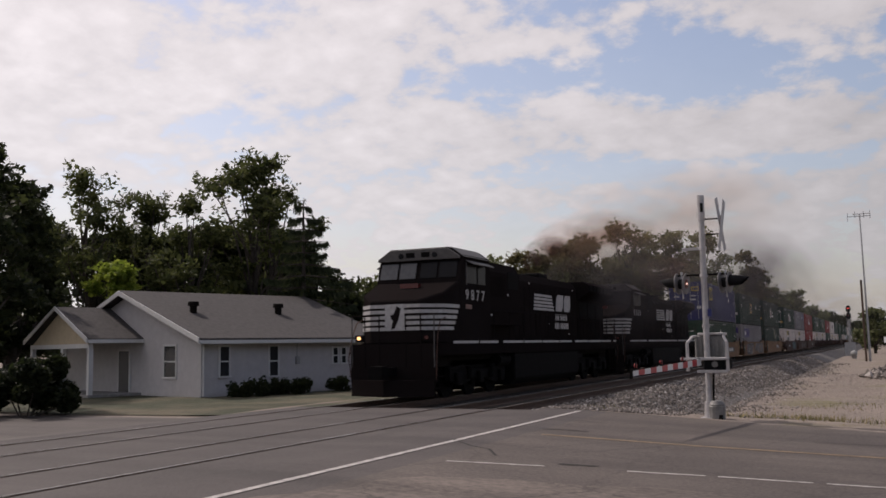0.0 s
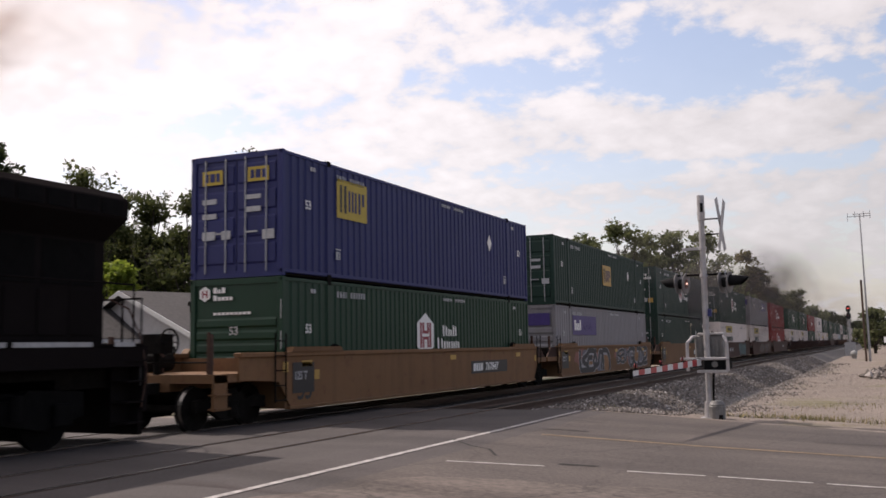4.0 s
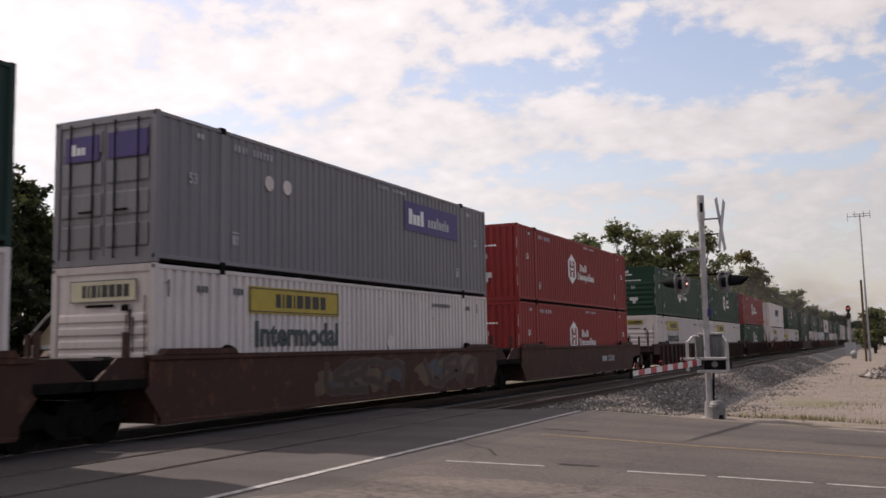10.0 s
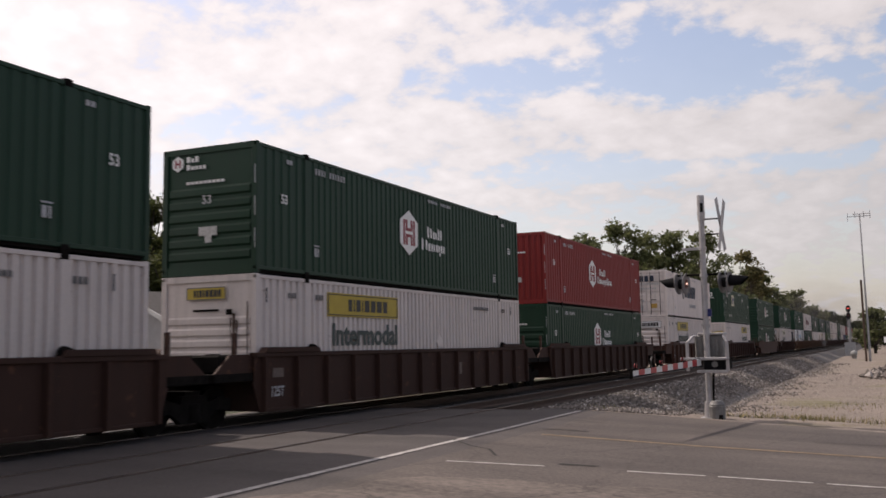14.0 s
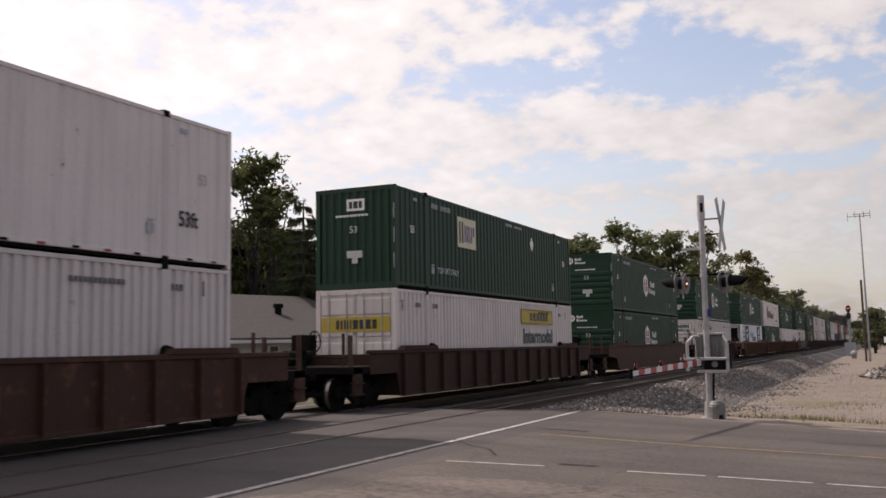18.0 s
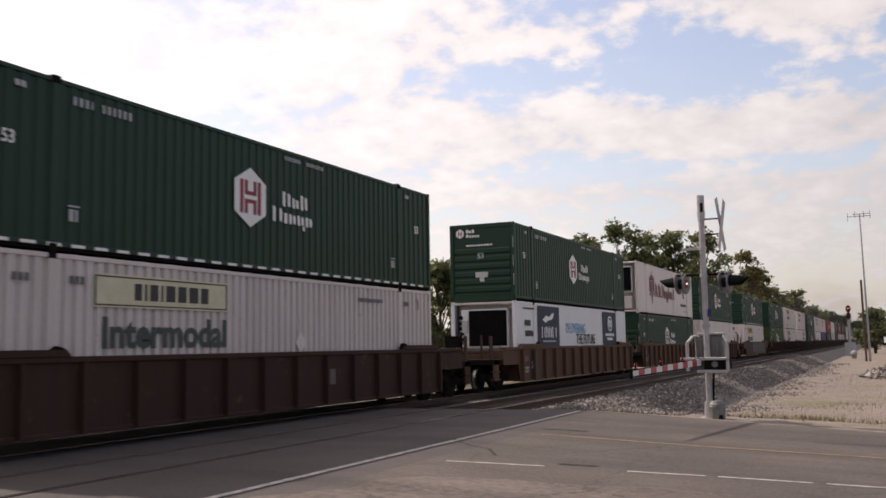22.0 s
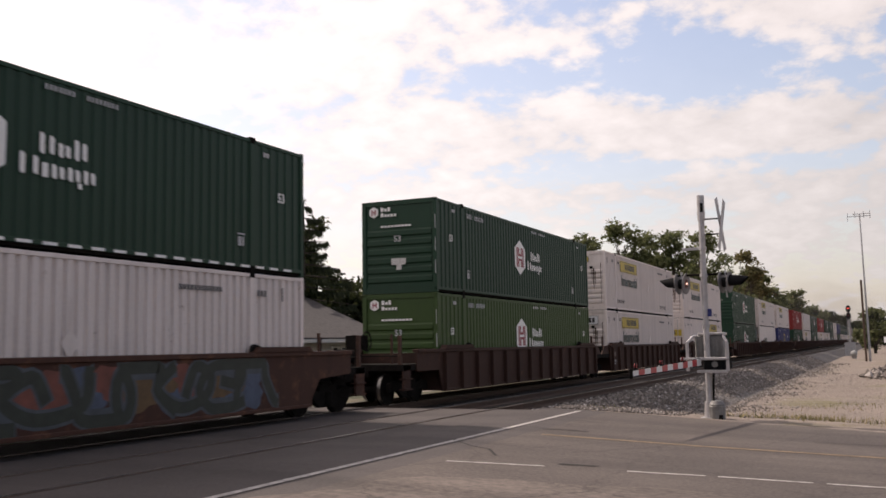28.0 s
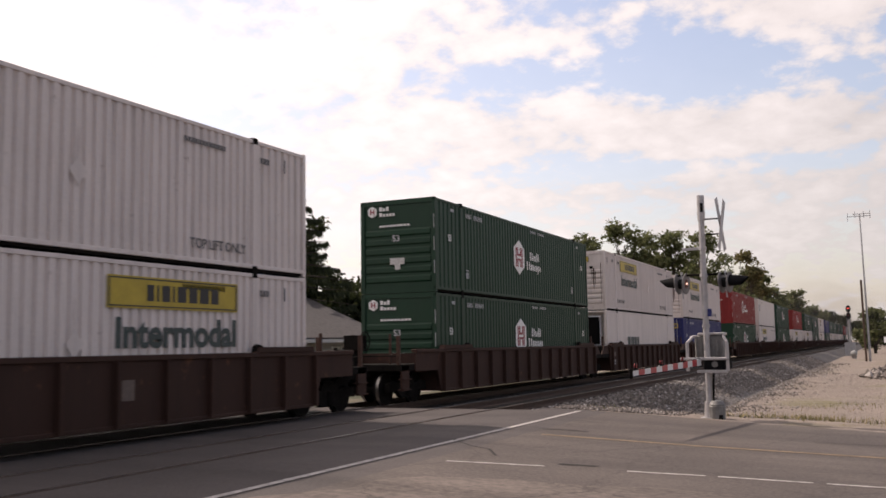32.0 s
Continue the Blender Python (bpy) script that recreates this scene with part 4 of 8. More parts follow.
def parcel_box(label, sign_at, sign_z, high=False):
    r = thing("shipping_container", Matrix(), label, "container", "double-stacked containers")
    shell(r, GREY, pitch=0.262)
    if high:
        door_end(r, GREY, STEEL_DARK)
        spans = ((-1.0, -0.14), (0.1, 1.08))
    else:
        ribbed_front(r, GREY, 5)
        spans = ((-0.95, 1.05),)
    for a, b in spans:
        bm = bmesh.new()
        box(bm, a, b, -0.014, 0.008, 2.05, 2.55)
        part("sign_panel", bm, SIGNPURPLE, r, "purple panel on the end")
    bm = bmesh.new()
    bars_end(bm, -0.014, -0.82, 2.18, (0.10, -0.09, -0.09), 0.22, 0.03)
    part("lettering", bm, MARKWHITE, r)
    y = sign_at
    bm = bmesh.new()
    box(bm, SX, SX + 0.006, y, y + 3.66, sign_z, sign_z + 0.84)
    s = part("sign_panel", bm, SIGNPURPLE, r, "long purple panel")
    bm = bmesh.new()
    bars(bm, SX + 0.006, y + 0.24, sign_z + 0.20, (0.22, -0.19, -0.20, 0.20), 0.44, 0.05)
    part("lettering", bm, MARKWHITE, s, "white letter-sized bars")
    bm = bmesh.new()
    bars(bm, SX + 0.006, y + 1.5, sign_z + 0.22, (-0.14, -0.14, -0.16, 0.1, -0.14, -0.14, 0.08, -0.14), 0.34, 0.06)
    part("lettering", bm, MARKGREY if high else SIGNPURPLE, s, "faint letter-sized bars")
    small_marks(r, GREY, MARKGREY)
    if high:
        for yy in (3.6, 4.3):
            bm = bmesh.new()
            rod(bm, (SX - 0.01, yy, 2.0), (SX + 0.005, yy, 2.0), 0.17, 14)
            part("paint_spot", bm, WHITE, r, "round patch of pale paint")
    return r


def swift_box(label):
    r = thing("shipping_container", Matrix(), label, "container", "double-stacked containers")
    shell(r, WHITE, pitch=0.30, depth=0.02)
    door_end(r, WHITE, STEEL_DARK)
    bm = bmesh.new()
    bars_end(bm, -0.014, -1.0, 2.20, (0.26, 0.34, 0.08, 0.24, 0.26), 0.36, 0.08)
    part("lettering", bm, SIGNNAVY, r, "bold dark letter-sized bars")
    bm = bmesh.new()
    bars_end(bm, -0.014, -0.5, 1.98, (0.07,) * 12, 0.12, 0.04)
    bars_end(bm, -0.014, -0.5, 1.70, (0.08,) * 9, 0.10, 0.05)
    for x, z, w, h in ((-0.9, 0.95, 0.5, 0.06), (-0.3, 0.9, 0.14, 0.16), (-0.45, 0.45, 0.24, 0.24), (-0.9, 0.42, 0.3, 0.08)):
        box(bm, x, x + w, -0.014, 0.006, z, z + h)
    part("door_print", bm, MARKGREY, r)
    bm = bmesh.new()
    box(bm, 0.3, 0.66, -0.014, 0.006, 0.52, 0.80)
    part("door_placard", bm, SIGNGOLD, r, "orange placard")
    bm = bmesh.new()
    y = 5.8
    bars(bm, SX, y, 1.40, (0.72, 0.95, 0.26, 0.66, 0.62), 0.80, 0.16, 0.28)
    part("lettering", bm, SIGNNAVY, r, "big slanted dark letter-like bars")
    bm = bmesh.new()
    bars(bm, SX, y + 1.7, 0.72, (0.15,) * 10, 0.26, 0.09)
    part("lettering", bm, MARKGREY, r, "faint grey letter-sized bars")
    small_marks(r, WHITE, MARKGREY)
    word(r, "length_mark", "53ft", SX + 0.002, CL - 1.62, 0.74, 0.42, MARKBLACK, 0.85)
    for i in range(22):
        bm = bmesh.new()
        yy = 0.4 + i * 0.72
        box(bm, CX + 0.001, CX + 0.005, yy, yy + 0.16, 0.085, 0.13)
        part("reflector", bm, MARKRED if i % 2 else STEEL_DARK, r)
    return r


def cooling_unit(r):
    bm = bmesh.new()
    box(bm, -CX + 0.14, CX - 0.14, 0.45, 0.52, 0.1, CH - 0.06)
    part("end_wall", bm, WHITE, r)
    bm = bmesh.new()
    box(bm, -0.95, 0.95, 0.10, 0.45, 1.15, 2.62)
    u = part("cooling_unit", bm, CLEANWHITE, r, "boxy white refrigeration unit", bevel=0.05)
    bm = bmesh.new()
    box(bm, -0.60, 0.90, 0.06, 0.12, 1.25, 2.56)
    part("grille", bm, GRILLE, u, "black air grille")
    bm = bmesh.new()
    for k in range(5):
        rod(bm, (-0.93, 0.05, 1.5 + k * 0.2), (-0.93, 0.25, 1.5 + k * 0.2), 0.08, 10)
    part("hose_stack", bm, GRILLE, u)
    bm = bmesh.new()
    box(bm, -0.88, -0.66, 0.05, 0.10, 1.75, 2.2)
    part("emblem_plate", bm, MARKGREY, u)
    bm = bmesh.new()
    box(bm, -0.9, 0.9, 0.12, 0.45, 0.25, 0.95)
    part("lower_housing", bm, WHITE, r, "grubby lower housing", bevel=0.04)
    bm = bmesh.new()
    for s in (-1, 1):
        rod(bm, (s * (CX - 0.1), 0.06, 0.1), (s * (CX - 0.1), 0.06, CH - 0.06), 0.05)
        rod(bm, (s * (CX - 0.1), 0.06, 1.2), (s * (CX - 0.1), 0.5, 0.4), 0.03)
    rod(bm, (-CX + 0.1, 0.06, CH - 0.08), (CX - 0.1, 0.06, CH - 0.08), 0.05)
    rod(bm, (-CX + 0.1, 0.06, 0.12), (CX - 0.1, 0.06, 0.12), 0.05)
    part("guard_frame", bm, WHITE, r, "white tube guard frame")


def reefer(label, kind):
    r = thing("refrigerated_container", Matrix(), label, "container", "double-stacked containers")
    shell(r, CLEANWHITE if kind == "ads" else WHITE, smooth_side=True)
    cooling_unit(r)
    if kind == "ads":
        def board(y, w, mat, lab):
            bm = bmesh.new()
            box(bm, SX - 0.002, SX + 0.004, y, y + w, 0.14, CH - 0.12)
            return part("advert_board", bm, mat, r, lab)
        b1 = board(2.38, 2.70, SIGNNAVY, "navy advertising board")
        bm = bmesh.new()
        X = SX + 0.004
        prism(bm, [(3.0, 2.24), (3.4, 2.40), (3.8, 2.36), (4.25, 2.54), (4.4, 2.46), (4.2, 2.30), (4.0, 2.24), (3.7, 2.22), (3.3, 2.12)], 'x', X, X + 0.004)
        twin_bars(bm, 2.86, 1.52, (0.40, 0.30, 0.30, 0.50), 0.46, 0.10, 0.09, 0.008)
        part("emblem_print", bm, MARKWHITE, b1, "white emblem and letter-sized bars")
        bm = bmesh.new()
        bars(bm, X, 2.98, 1.36, (0.09,) * 13, 0.07, 0.035)
        part("lettering", bm, MARKGREY, b1)
        bm = bmesh.new()
        bars(bm, SX, 0.95, 1.98, (0.14, 0.11, 0.11, 0.12), 0.22, 0.045)
        bars(bm, SX, 0.97, 1.58, (0.11,) * 6, 0.22, 0.045)
        bars(bm, SX, 0.8, 2.60, (0.06,) * 14, 0.07, 0.03)
        part("serial_line", bm, MARKBLACK, r, "dark plain marks")
        word(r, "lettering", "DELIVERING", SX + 0.003, 5.97, 1.74, 0.60, MARKBLUE, 0.88)
        word(r, "lettering", "THE FUTURE", SX + 0.003, 7.44, 1.28, 0.60, MARKBLACK, 0.86)
        b2 = board(11.74, 2.5, SIGNNAVY, "navy advertising board")
        bm = bmesh.new()
        ring(bm, (X + 0.002, 13.0, 2.22), (1, 0, 0), 0.34, 0.03, 28)
        bars(bm, X, 12.76, 2.06, (0.12, 0.12, 0.12), 0.34, 0.05, 0.15)
        bars(bm, X, 12.2, 1.62, (0.11,) * 11, 0.13, 0.035)
        bars(bm, X, 12.5, 1.42, (0.11,) * 7, 0.13, 0.035)
        part("emblem_print", bm, MARKWHITE, b2, "white ring emblem and letter-sized bars")
        word(r, "length_mark", "53", SX, CL - 1.0, 1.2, 0.26, MARKBLACK, 0.9)
    elif kind == "crest":
        bm = bmesh.new()
        c = 3.47
        prism(bm, [(c - 0.42, 1.55), (c, 0.62), (c + 0.42, 1.55), (c + 0.42, 1.95), (c - 0.42, 1.95)], 'x', SX - 0.01, SX + 0.005)
        for k in range(5):
            a = c - 0.5 + k * 0.22
            prism(bm, [(a, 1.98), (a + 0.18, 1.98), (a + 0.09, 2.3 + 0.2 * (k == 2))], 'x', SX - 0.01, SX + 0.005)
        for k in (-1, 1):
            prism(bm, [(c + k * 0.48, 1.05), (c + k * 0.62, 1.2), (c + k * 0.62, 2.1), (c + k * 0.48, 1.9)], 'x', SX - 0.01, SX + 0.005)
        part("crest", bm, MAROON, r, "maroon shield-shaped crest")
        bm = bmesh.new()
        y = 4.33
        for w, h, dz in ((0.62, 0.86, 0), (0.09, 0.12, 0), (0.62, 0.86, 0), (0.09, 0.12, 0), (0.66, 0.90, 0), (0.44, 0.52, 0), (0.44, 0.74, -0.22), (0.16, 0.86, 0), (0.44, 0.52, 0), (0.44, 0.52, 0), (0.44, 0.84, 0)):
            z = 1.05 + dz
            k = min(0.25, w * 0.9)
            for q in ((y,) if w < 0.3 else (y, y + w - k)):
                f = 1.0 if q == y else 0.86
                prism(bm, [(q, z + 0.10 * h), (q + k * 0.5, z), (q + k, z + 0.10 * h), (q + k, z + (f - 0.12) * h), (q + k * 0.5, z + f * h), (q, z + (f - 0.10) * h)], 'x', SX - 0.01, SX + 0.005)
            y += w + 0.11
        part("lettering", bm, MAROON, r, "big maroon letter-sized blocks")
        bm = bmesh.new()
        bars(bm, SX, 10.7, 2.22, (0.24,) * 9, 0.20, 0.06, 0.3)
        part("lettering", bm, MARKGREY, r)
        bm = bmesh.new()
        bars(bm, SX, 11.9, 0.72, (0.12,) * 13, 0.16, 0.03)
        part("lettering", bm, MARKBLACK, r)
        word(r, "lettering", "TOP LIFT ONLY", SX, 12.9, 0.30, 0.22, MARKGREY, 0.9)
        for yy in (9.4, CL - POST - 0.06):
            bm = bmesh.new()
            box(bm, SX - 0.01, SX + 0.012, yy, yy + 0.06, 0.15, CH - 0.1)
            part("seam", bm, WHITE, r)
        bm = bmesh.new()
        box(bm, SX - 0.01, SX + 0.006, 10.0, 10.5, 0.65, 0.95)
        part("patch", bm, CLEANWHITE, r, "square repair patch")
    else:
        bm = bmesh.new()
        bars(bm, SX, 4.0, 0.5, (0.5, 0.12, 0.4, 0.5, 0.4), 1.1, 0.15)
        part("lettering", bm, MARKDARK, r, "big dark letter-like bars")
    return r


def white_box(label):
    r = thing("shipping_container", Matrix(), label, "container", "double-stacked containers")
    shell(r, WHITE, smooth_side=True)
    door_end(r, WHITE, WHITE)
    bm = bmesh.new()
    for k in range(6):
        x = -1.0 + k * 0.36
        prism(bm, [(x, 0.04), (x + 0.05, 0.0), (x + 0.16, 0.0), (x + 0.2, 0.04)], 'z', 0.3, 2.4)
    part("door_ribs", bm, WHITE, r)
    word(r, "lettering", "53ft", SX, 0.66, 2.0, 0.44, MARKDARK, 0.75)
    word(r, "lettering", "XHC", SX, 0.66, 1.58, 0.44, MARKDARK, 0.75)
    bm = bmesh.new()
    bars(bm, SX, 1.3, CH - 0.34, (0.06,) * 4, 0.08, 0.03)
    bars(bm, SX, 3.0, CH - 0.34, (0.06,) * 12, 0.08, 0.03)
    part("serial_line", bm, INKGREY, r)
    return r


BLUEBOX_LABEL = "dark blue corrugated container riding in a well car"
makers = {
    "hub": lambda: hub_box("dark green corrugated container with a white six-sided badge", GREEN),
    "hub_dash": lambda: hub_box("dark green container with white reflector dashes along its sill", GREEN, dashes=True),
    "hub_doors": lambda: hub_box("dull green container with placarded doors at its end", GREEN_DULL, doors=True),
    "hub_red": lambda: hub_box("red corrugated container with a white six-sided badge", RED, inc=True),
    "hub_lime": lambda: hub_box("yellow-green container with a white six-sided badge", LIME),
    "hunt": lambda: hunt_box("white ribbed container with a yellow sign panel"),
    "hunt_plate": lambda: hunt_box("white ribbed container with a framed white end panel", cream_end=CLEANWHITE),
    "hunt_gold": lambda: hunt_box("white ribbed container with a framed cream end panel", cream_end=SIGNCREAM),
    "hunt_cream": lambda: hunt_box("white ribbed container with a faded cream sign panel", face=SIGNCREAM, cream_end=CLEANWHITE),
    "hunt_rear": lambda: hunt_box("white ribbed container with a yellow band on its doors", 9.9, doors=True),
    "hunt_up": lambda: hunt_box("white ribbed container with a high yellow sign panel", upper=True),
    "emp_blue": lambda: emp_box("dark blue container with square yellow signs", BLUE, (2.35, 1.58), True, SIGNYELLOW, BLUE),
    "emp_green": lambda: emp_box("dark green container with a square gold sign", GREEN_DULL, (7.42, 1.15), True, SIGNGOLD, BLUE),
    "emp_front": lambda: emp_box("dark green container with a cream square sign near its end", GREEN, (4.25, 1.5), False, SIGNCREAM, SIGNPURPLE),
    "emp_framed": lambda: emp_box("dull green container with a pale open-square emblem", GREEN_DULL, (10.4, 1.6), True, SIGNGOLD, BLUE, framed=True),
    "parcel_low": lambda: parcel_box("grey corrugated container with a purple sign panel", 2.33, 1.66),
    "parcel_high": lambda: parcel_box("grey corrugated container with a high purple sign panel", 10.15, 1.66, True),
    "swift": lambda: swift_box("grimy white container with slanted dark lettering bars"),
    "reefer_ads": lambda: reefer("white refrigerated container with navy advertising boards", "ads"),
    "reefer_crest": lambda: reefer("white refrigerated container with maroon lettering bars", "crest"),
    "reefer_plain": lambda: reefer("white refrigerated container with dark lettering bars", "plain"),
    "white": lambda: white_box("plain white smooth-sided container with grubby doors"),
    "blue": lambda: emp_box(BLUEBOX_LABEL, BLUE, (7.4, 1.2), True, SIGNYELLOW, BLUE),
}
built = {}


def container(kind, m):
    if kind not in built:
        built[kind] = makers[kind]()
        built[kind].matrix_basis = m
        return built[kind]
    return copy_thing(built[kind], m)


# ------------------------------------------------------------------ well cars (origin: near end of the load, track centre, rail top)
WX = 1.50
TOP = 1.54


def wheel_meshes():
    bm = bmesh.new()
    rod(bm, (-0.06, 0, 0), (0.06, 0, 0), 0.43, 28)
    rod(bm, (-0.09, 0, 0), (-0.06, 0, 0), 0.465, 28)
    rod(bm, (0.05, 0, 0), (0.10, 0, 0), 0.12, 14)
    w = mesh_of(bm, "wheel", STEEL_DARK)
    bm = bmesh.new()
    n = 28
    lo = [bm.verts.new((-0.05, 0.433 * math.cos(2 * math.pi * i / n), 0.433 * math.sin(2 * math.pi * i / n))) for i in range(n)]
    hi = [bm.verts.new((0.05, 0.433 * math.cos(2 * math.pi * i / n), 0.433 * math.sin(2 * math.pi * i / n))) for i in range(n)]
    for i in range(n):
        bm.faces.new((lo[i], lo[(i + 1) % n], hi[(i + 1) % n], hi[i]))
    t = mesh_of(bm, "tread", TREAD)
    bm = bmesh.new()
    prism(bm, [(-1.15, 0.36), (-1.15, 0.60), (-0.75, 0.66), (-0.42, 0.56), (-0.36, 0.72), (0.36, 0.72), (0.42, 0.56), (0.75, 0.66), (1.15, 0.60), (1.15, 0.36), (0.7, 0.40), (0.36, 0.18), (-0.36, 0.18), (-0.7, 0.40)], 'x', -0.07, 0.07)
    f = mesh_of(bm, "side_frame", STEEL_DARK)
    bm = bmesh.new()
    rod(bm, (0, 0, 0.24), (0, 0, 0.56), 0.17, 12)
    s = mesh_of(bm, "spring", STEEL_DARK)
    bm = bmesh.new()
    rod(bm, (-0.75, 0, 0), (0.75, 0, 0), 0.08, 10)
    a = mesh_of(bm, "axle", STEEL_DARK)
    bm = bmesh.new()
    box(bm, -1.0, 1.0, -0.22, 0.22, 0.50, 0.80)
    b = mesh_of(bm, "bolster", STEEL_DARK)
    return w, t, f, s, a, b


WHEEL, TREADM, SIDEFRAME, SPRINGS, AXLE, BOLSTER = wheel_meshes()


def truck(parent, y):
    tr = part("truck", BOLSTER, None, parent, "grimy black wheel truck")
    tr.matrix_basis = pose(0, y, 0)
    for s in (-1, 1):
        f = part("side_frame", SIDEFRAME, None, tr)
        f.matrix_basis = pose(s * 0.98, 0, 0)
        for d in (-0.89, 0.89):
            w = part("wheel", WHEEL, None, tr)
            w.matrix_basis = pose(s * 0.755, d, 0.43, 0, 0, 0 if s > 0 else 180)
            t = part("wheel_tread", TREADM, None, tr, "shiny worn wheel tread")
            t.matrix_basis = pose(s * 0.755, d, 0.43)
        q = part("spring", SPRINGS, None, tr)
        q.matrix_basis = pose(s * 0.98, 0, 0)
    for d in (-0.89, 0.89):
        a = part("axle", AXLE, None, tr)
        a.matrix_basis = pose(0, d, 0.43)


def well_car(label, mat, ribbed, front, rear, marks=None, low=False):
    """front, rear: True where the unit ends with a coupler and platform, False where it meets its neighbour over a shared truck."""
    r = thing("well_car", Matrix(), label, "well car", "double-stack train cars")
    top = TOP if not low else 1.30
    y0, y1 = (-1.8 if front else -0.3), CL + (1.8 if rear else 0.3)
    a0, a1 = -0.12, CL + 0.12
    for s in (-1, 1):
        bm = bmesh.new()
        if ribbed:
            pts = [(y0, 0.92), (a0 - 0.22, 0.92), (a0, 0.30), (a1, 0.30), (a1 + 0.22, 0.92), (y1, 0.92), (y1, top - 0.1), (y0, top - 0.1)]
        else:
            pts = [(y0, 0.98), (a0 - 0.28, 0.90), (a0 + 0.2, 0.29), (a1 - 0.2, 0.29), (a1 + 0.28, 0.90), (y1, 0.98), (y1, top - 0.06), (y0, top - 0.06)]
        prism(bm, pts, 'x', *sorted((s * (WX - 0.02), s * (WX - 0.06))))
        part("side_panel", bm, mat, r)
        bm = bmesh.new()
        box(bm, *sorted((s * (WX - 0.16), s * (WX + 0.03))), y0, y1, top - 0.10, top)
        part("top_chord", bm, mat, r, bevel=0.012)
        bm = bmesh.new()
        box(bm, *sorted((s * (WX - 0.14), s * (WX + 0.02))), a0 + 0.1, a1 - 0.1, 0.275, 0.35)
        part("bottom_sill", bm, mat, r, bevel=0.012)
        if ribbed:
            bm = bmesh.new()
            box(bm, s * (WX - 0.02) if s > 0 else -(WX + 0.10), (WX + 0.10) if s > 0 else -(WX - 0.02), -0.045, 0.045, 0.30, top - 0.10)
            me = mesh_of(bm, "rib", mat)
            n = 14
            for i in range(n):
                k = part("rib", me, None, r)
                k.matrix_basis = pose(0, a0 + 0.1 + (a1 - a0 - 0.2) * i / (n - 1), 0)
        # raised guides that take the box's foot
        for yy in (0.1, CL - 2.1):
            bm = bmesh.new()
            prism(bm, [(yy - 0.1, top), (yy + 2.1, top), (yy + 2.0, top + 0.11), (yy, top + 0.11)], 'x', *sorted((s * (WX - 0.14), s * (WX + 0.05))))
            part("load_guide", bm, mat, r)
        for yy in (POST + 0.05, CL - POST - 0.05):
            bm = bmesh.new()
            prism(bm, [(yy - 0.16, top), (yy + 0.16, top), (yy + 0.10, top + 0.13), (yy - 0.05, top + 0.17), (yy - 0.13, top + 0.12)], 'x', *sorted((s * (WX - 0.13), s * (WX - 0.02))))
            part("lock_bracket", bm, STEEL_DARK, r)
    bm = bmesh.new()
    box(bm, -WX + 0.06, WX - 0.06, a0 + 0.2, a1 - 0.2, 0.295, 0.34)
    part("well_floor", bm, STEEL_DARK, r)
    for end, on, sg, base in (("front", front, -1, 0.0), ("rear", rear, 1, CL)):
        c = base + sg * (1.45 if on else 1.6)
        bm = bmesh.new()
        ya, yb = sorted((base - sg * 0.1, base + sg * (2.6 if on else 1.55)))
        box(bm, -WX + 0.06, WX - 0.06, ya, yb, 0.95, 1.12)
        box(bm, -0.35, 0.35, ya, yb, 0.78, 0.96)
        part("end_platform", bm, mat if mat == TAN else STEEL_DARK, r)
        bm = bmesh.new()
        ya, yb = sorted((base + sg * 0.03, base + sg * 0.12))
        box(bm, -WX + 0.06, WX - 0.06, ya, yb, 0.3, 1.42)
        part("well_bulkhead", bm, mat, r)
        if on or end == "rear":
            truck(r, c)
        if on:
            bm = bmesh.new()
            ya, yb = sorted((base + sg * 2.5, base + sg * 3.45))
            box(bm, -0.12, 0.12, ya, yb, 0.74, 0.96)
            box(bm, -0.2, 0.2, *sorted((base + sg * 3.25, base + sg * 3.6)), 0.68, 1.0)
            part("coupler", bm, STEEL_DARK, r)
            for x, hgt in ((-1.3, 1.92), (1.3, 1.92), (0.62, 1.98), (-0.62, 1.98)):
                bm = bmesh.new()
                yy = base + sg * (2.5 if abs(x) > 1 else 1.7)
                w = 0.045 if abs(x) > 1 else 0.03
                box(bm, x - w, x + w, yy - w, yy + w, 1.1, hgt)
                part("end_post", bm, STEEL_RUST, r, "rusty upright post at the platform corner")
            bm = bmesh.new()
            rod(bm, (-1.3, base + sg * 2.5, 1.36), (1.3, base + sg * 2.5, 1.36), 0.018, 6)
            part("grab_rail", bm, STEEL_DARK, r)
            bm = bmesh.new()
            yy = base + sg * 2.55
            box(bm, WX - 0.12, WX - 0.06, *sorted((yy, yy - sg * 0.42)), 0.4, 1.1)
            for z in (0.42, 0.7):
                box(bm, WX - 0.2, WX, *sorted((yy, yy - sg * 0.45)), z, z + 0.03)
            part("corner_step", bm, mat, r)
            if end == "front":
                yy = base - 1.75
                bm = bmesh.new()
                rod(bm, (-0.1, yy - 0.7, 1.1), (-0.1, yy - 0.7, 1.9), 0.07, 8)
                box(bm, -0.35, 0.15, yy - 0.9, yy - 0.5, 1.55, 1.95)
                part("brake_housing", bm, STEEL_DARK, r)
                bm = bmesh.new()
                ring(bm, (0.22, yy - 0.7, 1.78), (1, 0, 0), 0.27, 0.014, 20)
                for k in range(4):
                    an = k * math.pi / 4
                    rod(bm, (0.22, yy - 0.7 - 0.26 * math.cos(an), 1.78 - 0.26 * math.sin(an)), (0.22, yy - 0.7 + 0.26 * math.cos(an), 1.78 + 0.26 * math.sin(an)), 0.01, 5)
                part("brake_wheel", bm, STEEL_DARK, r)
                bm = bmesh.new()
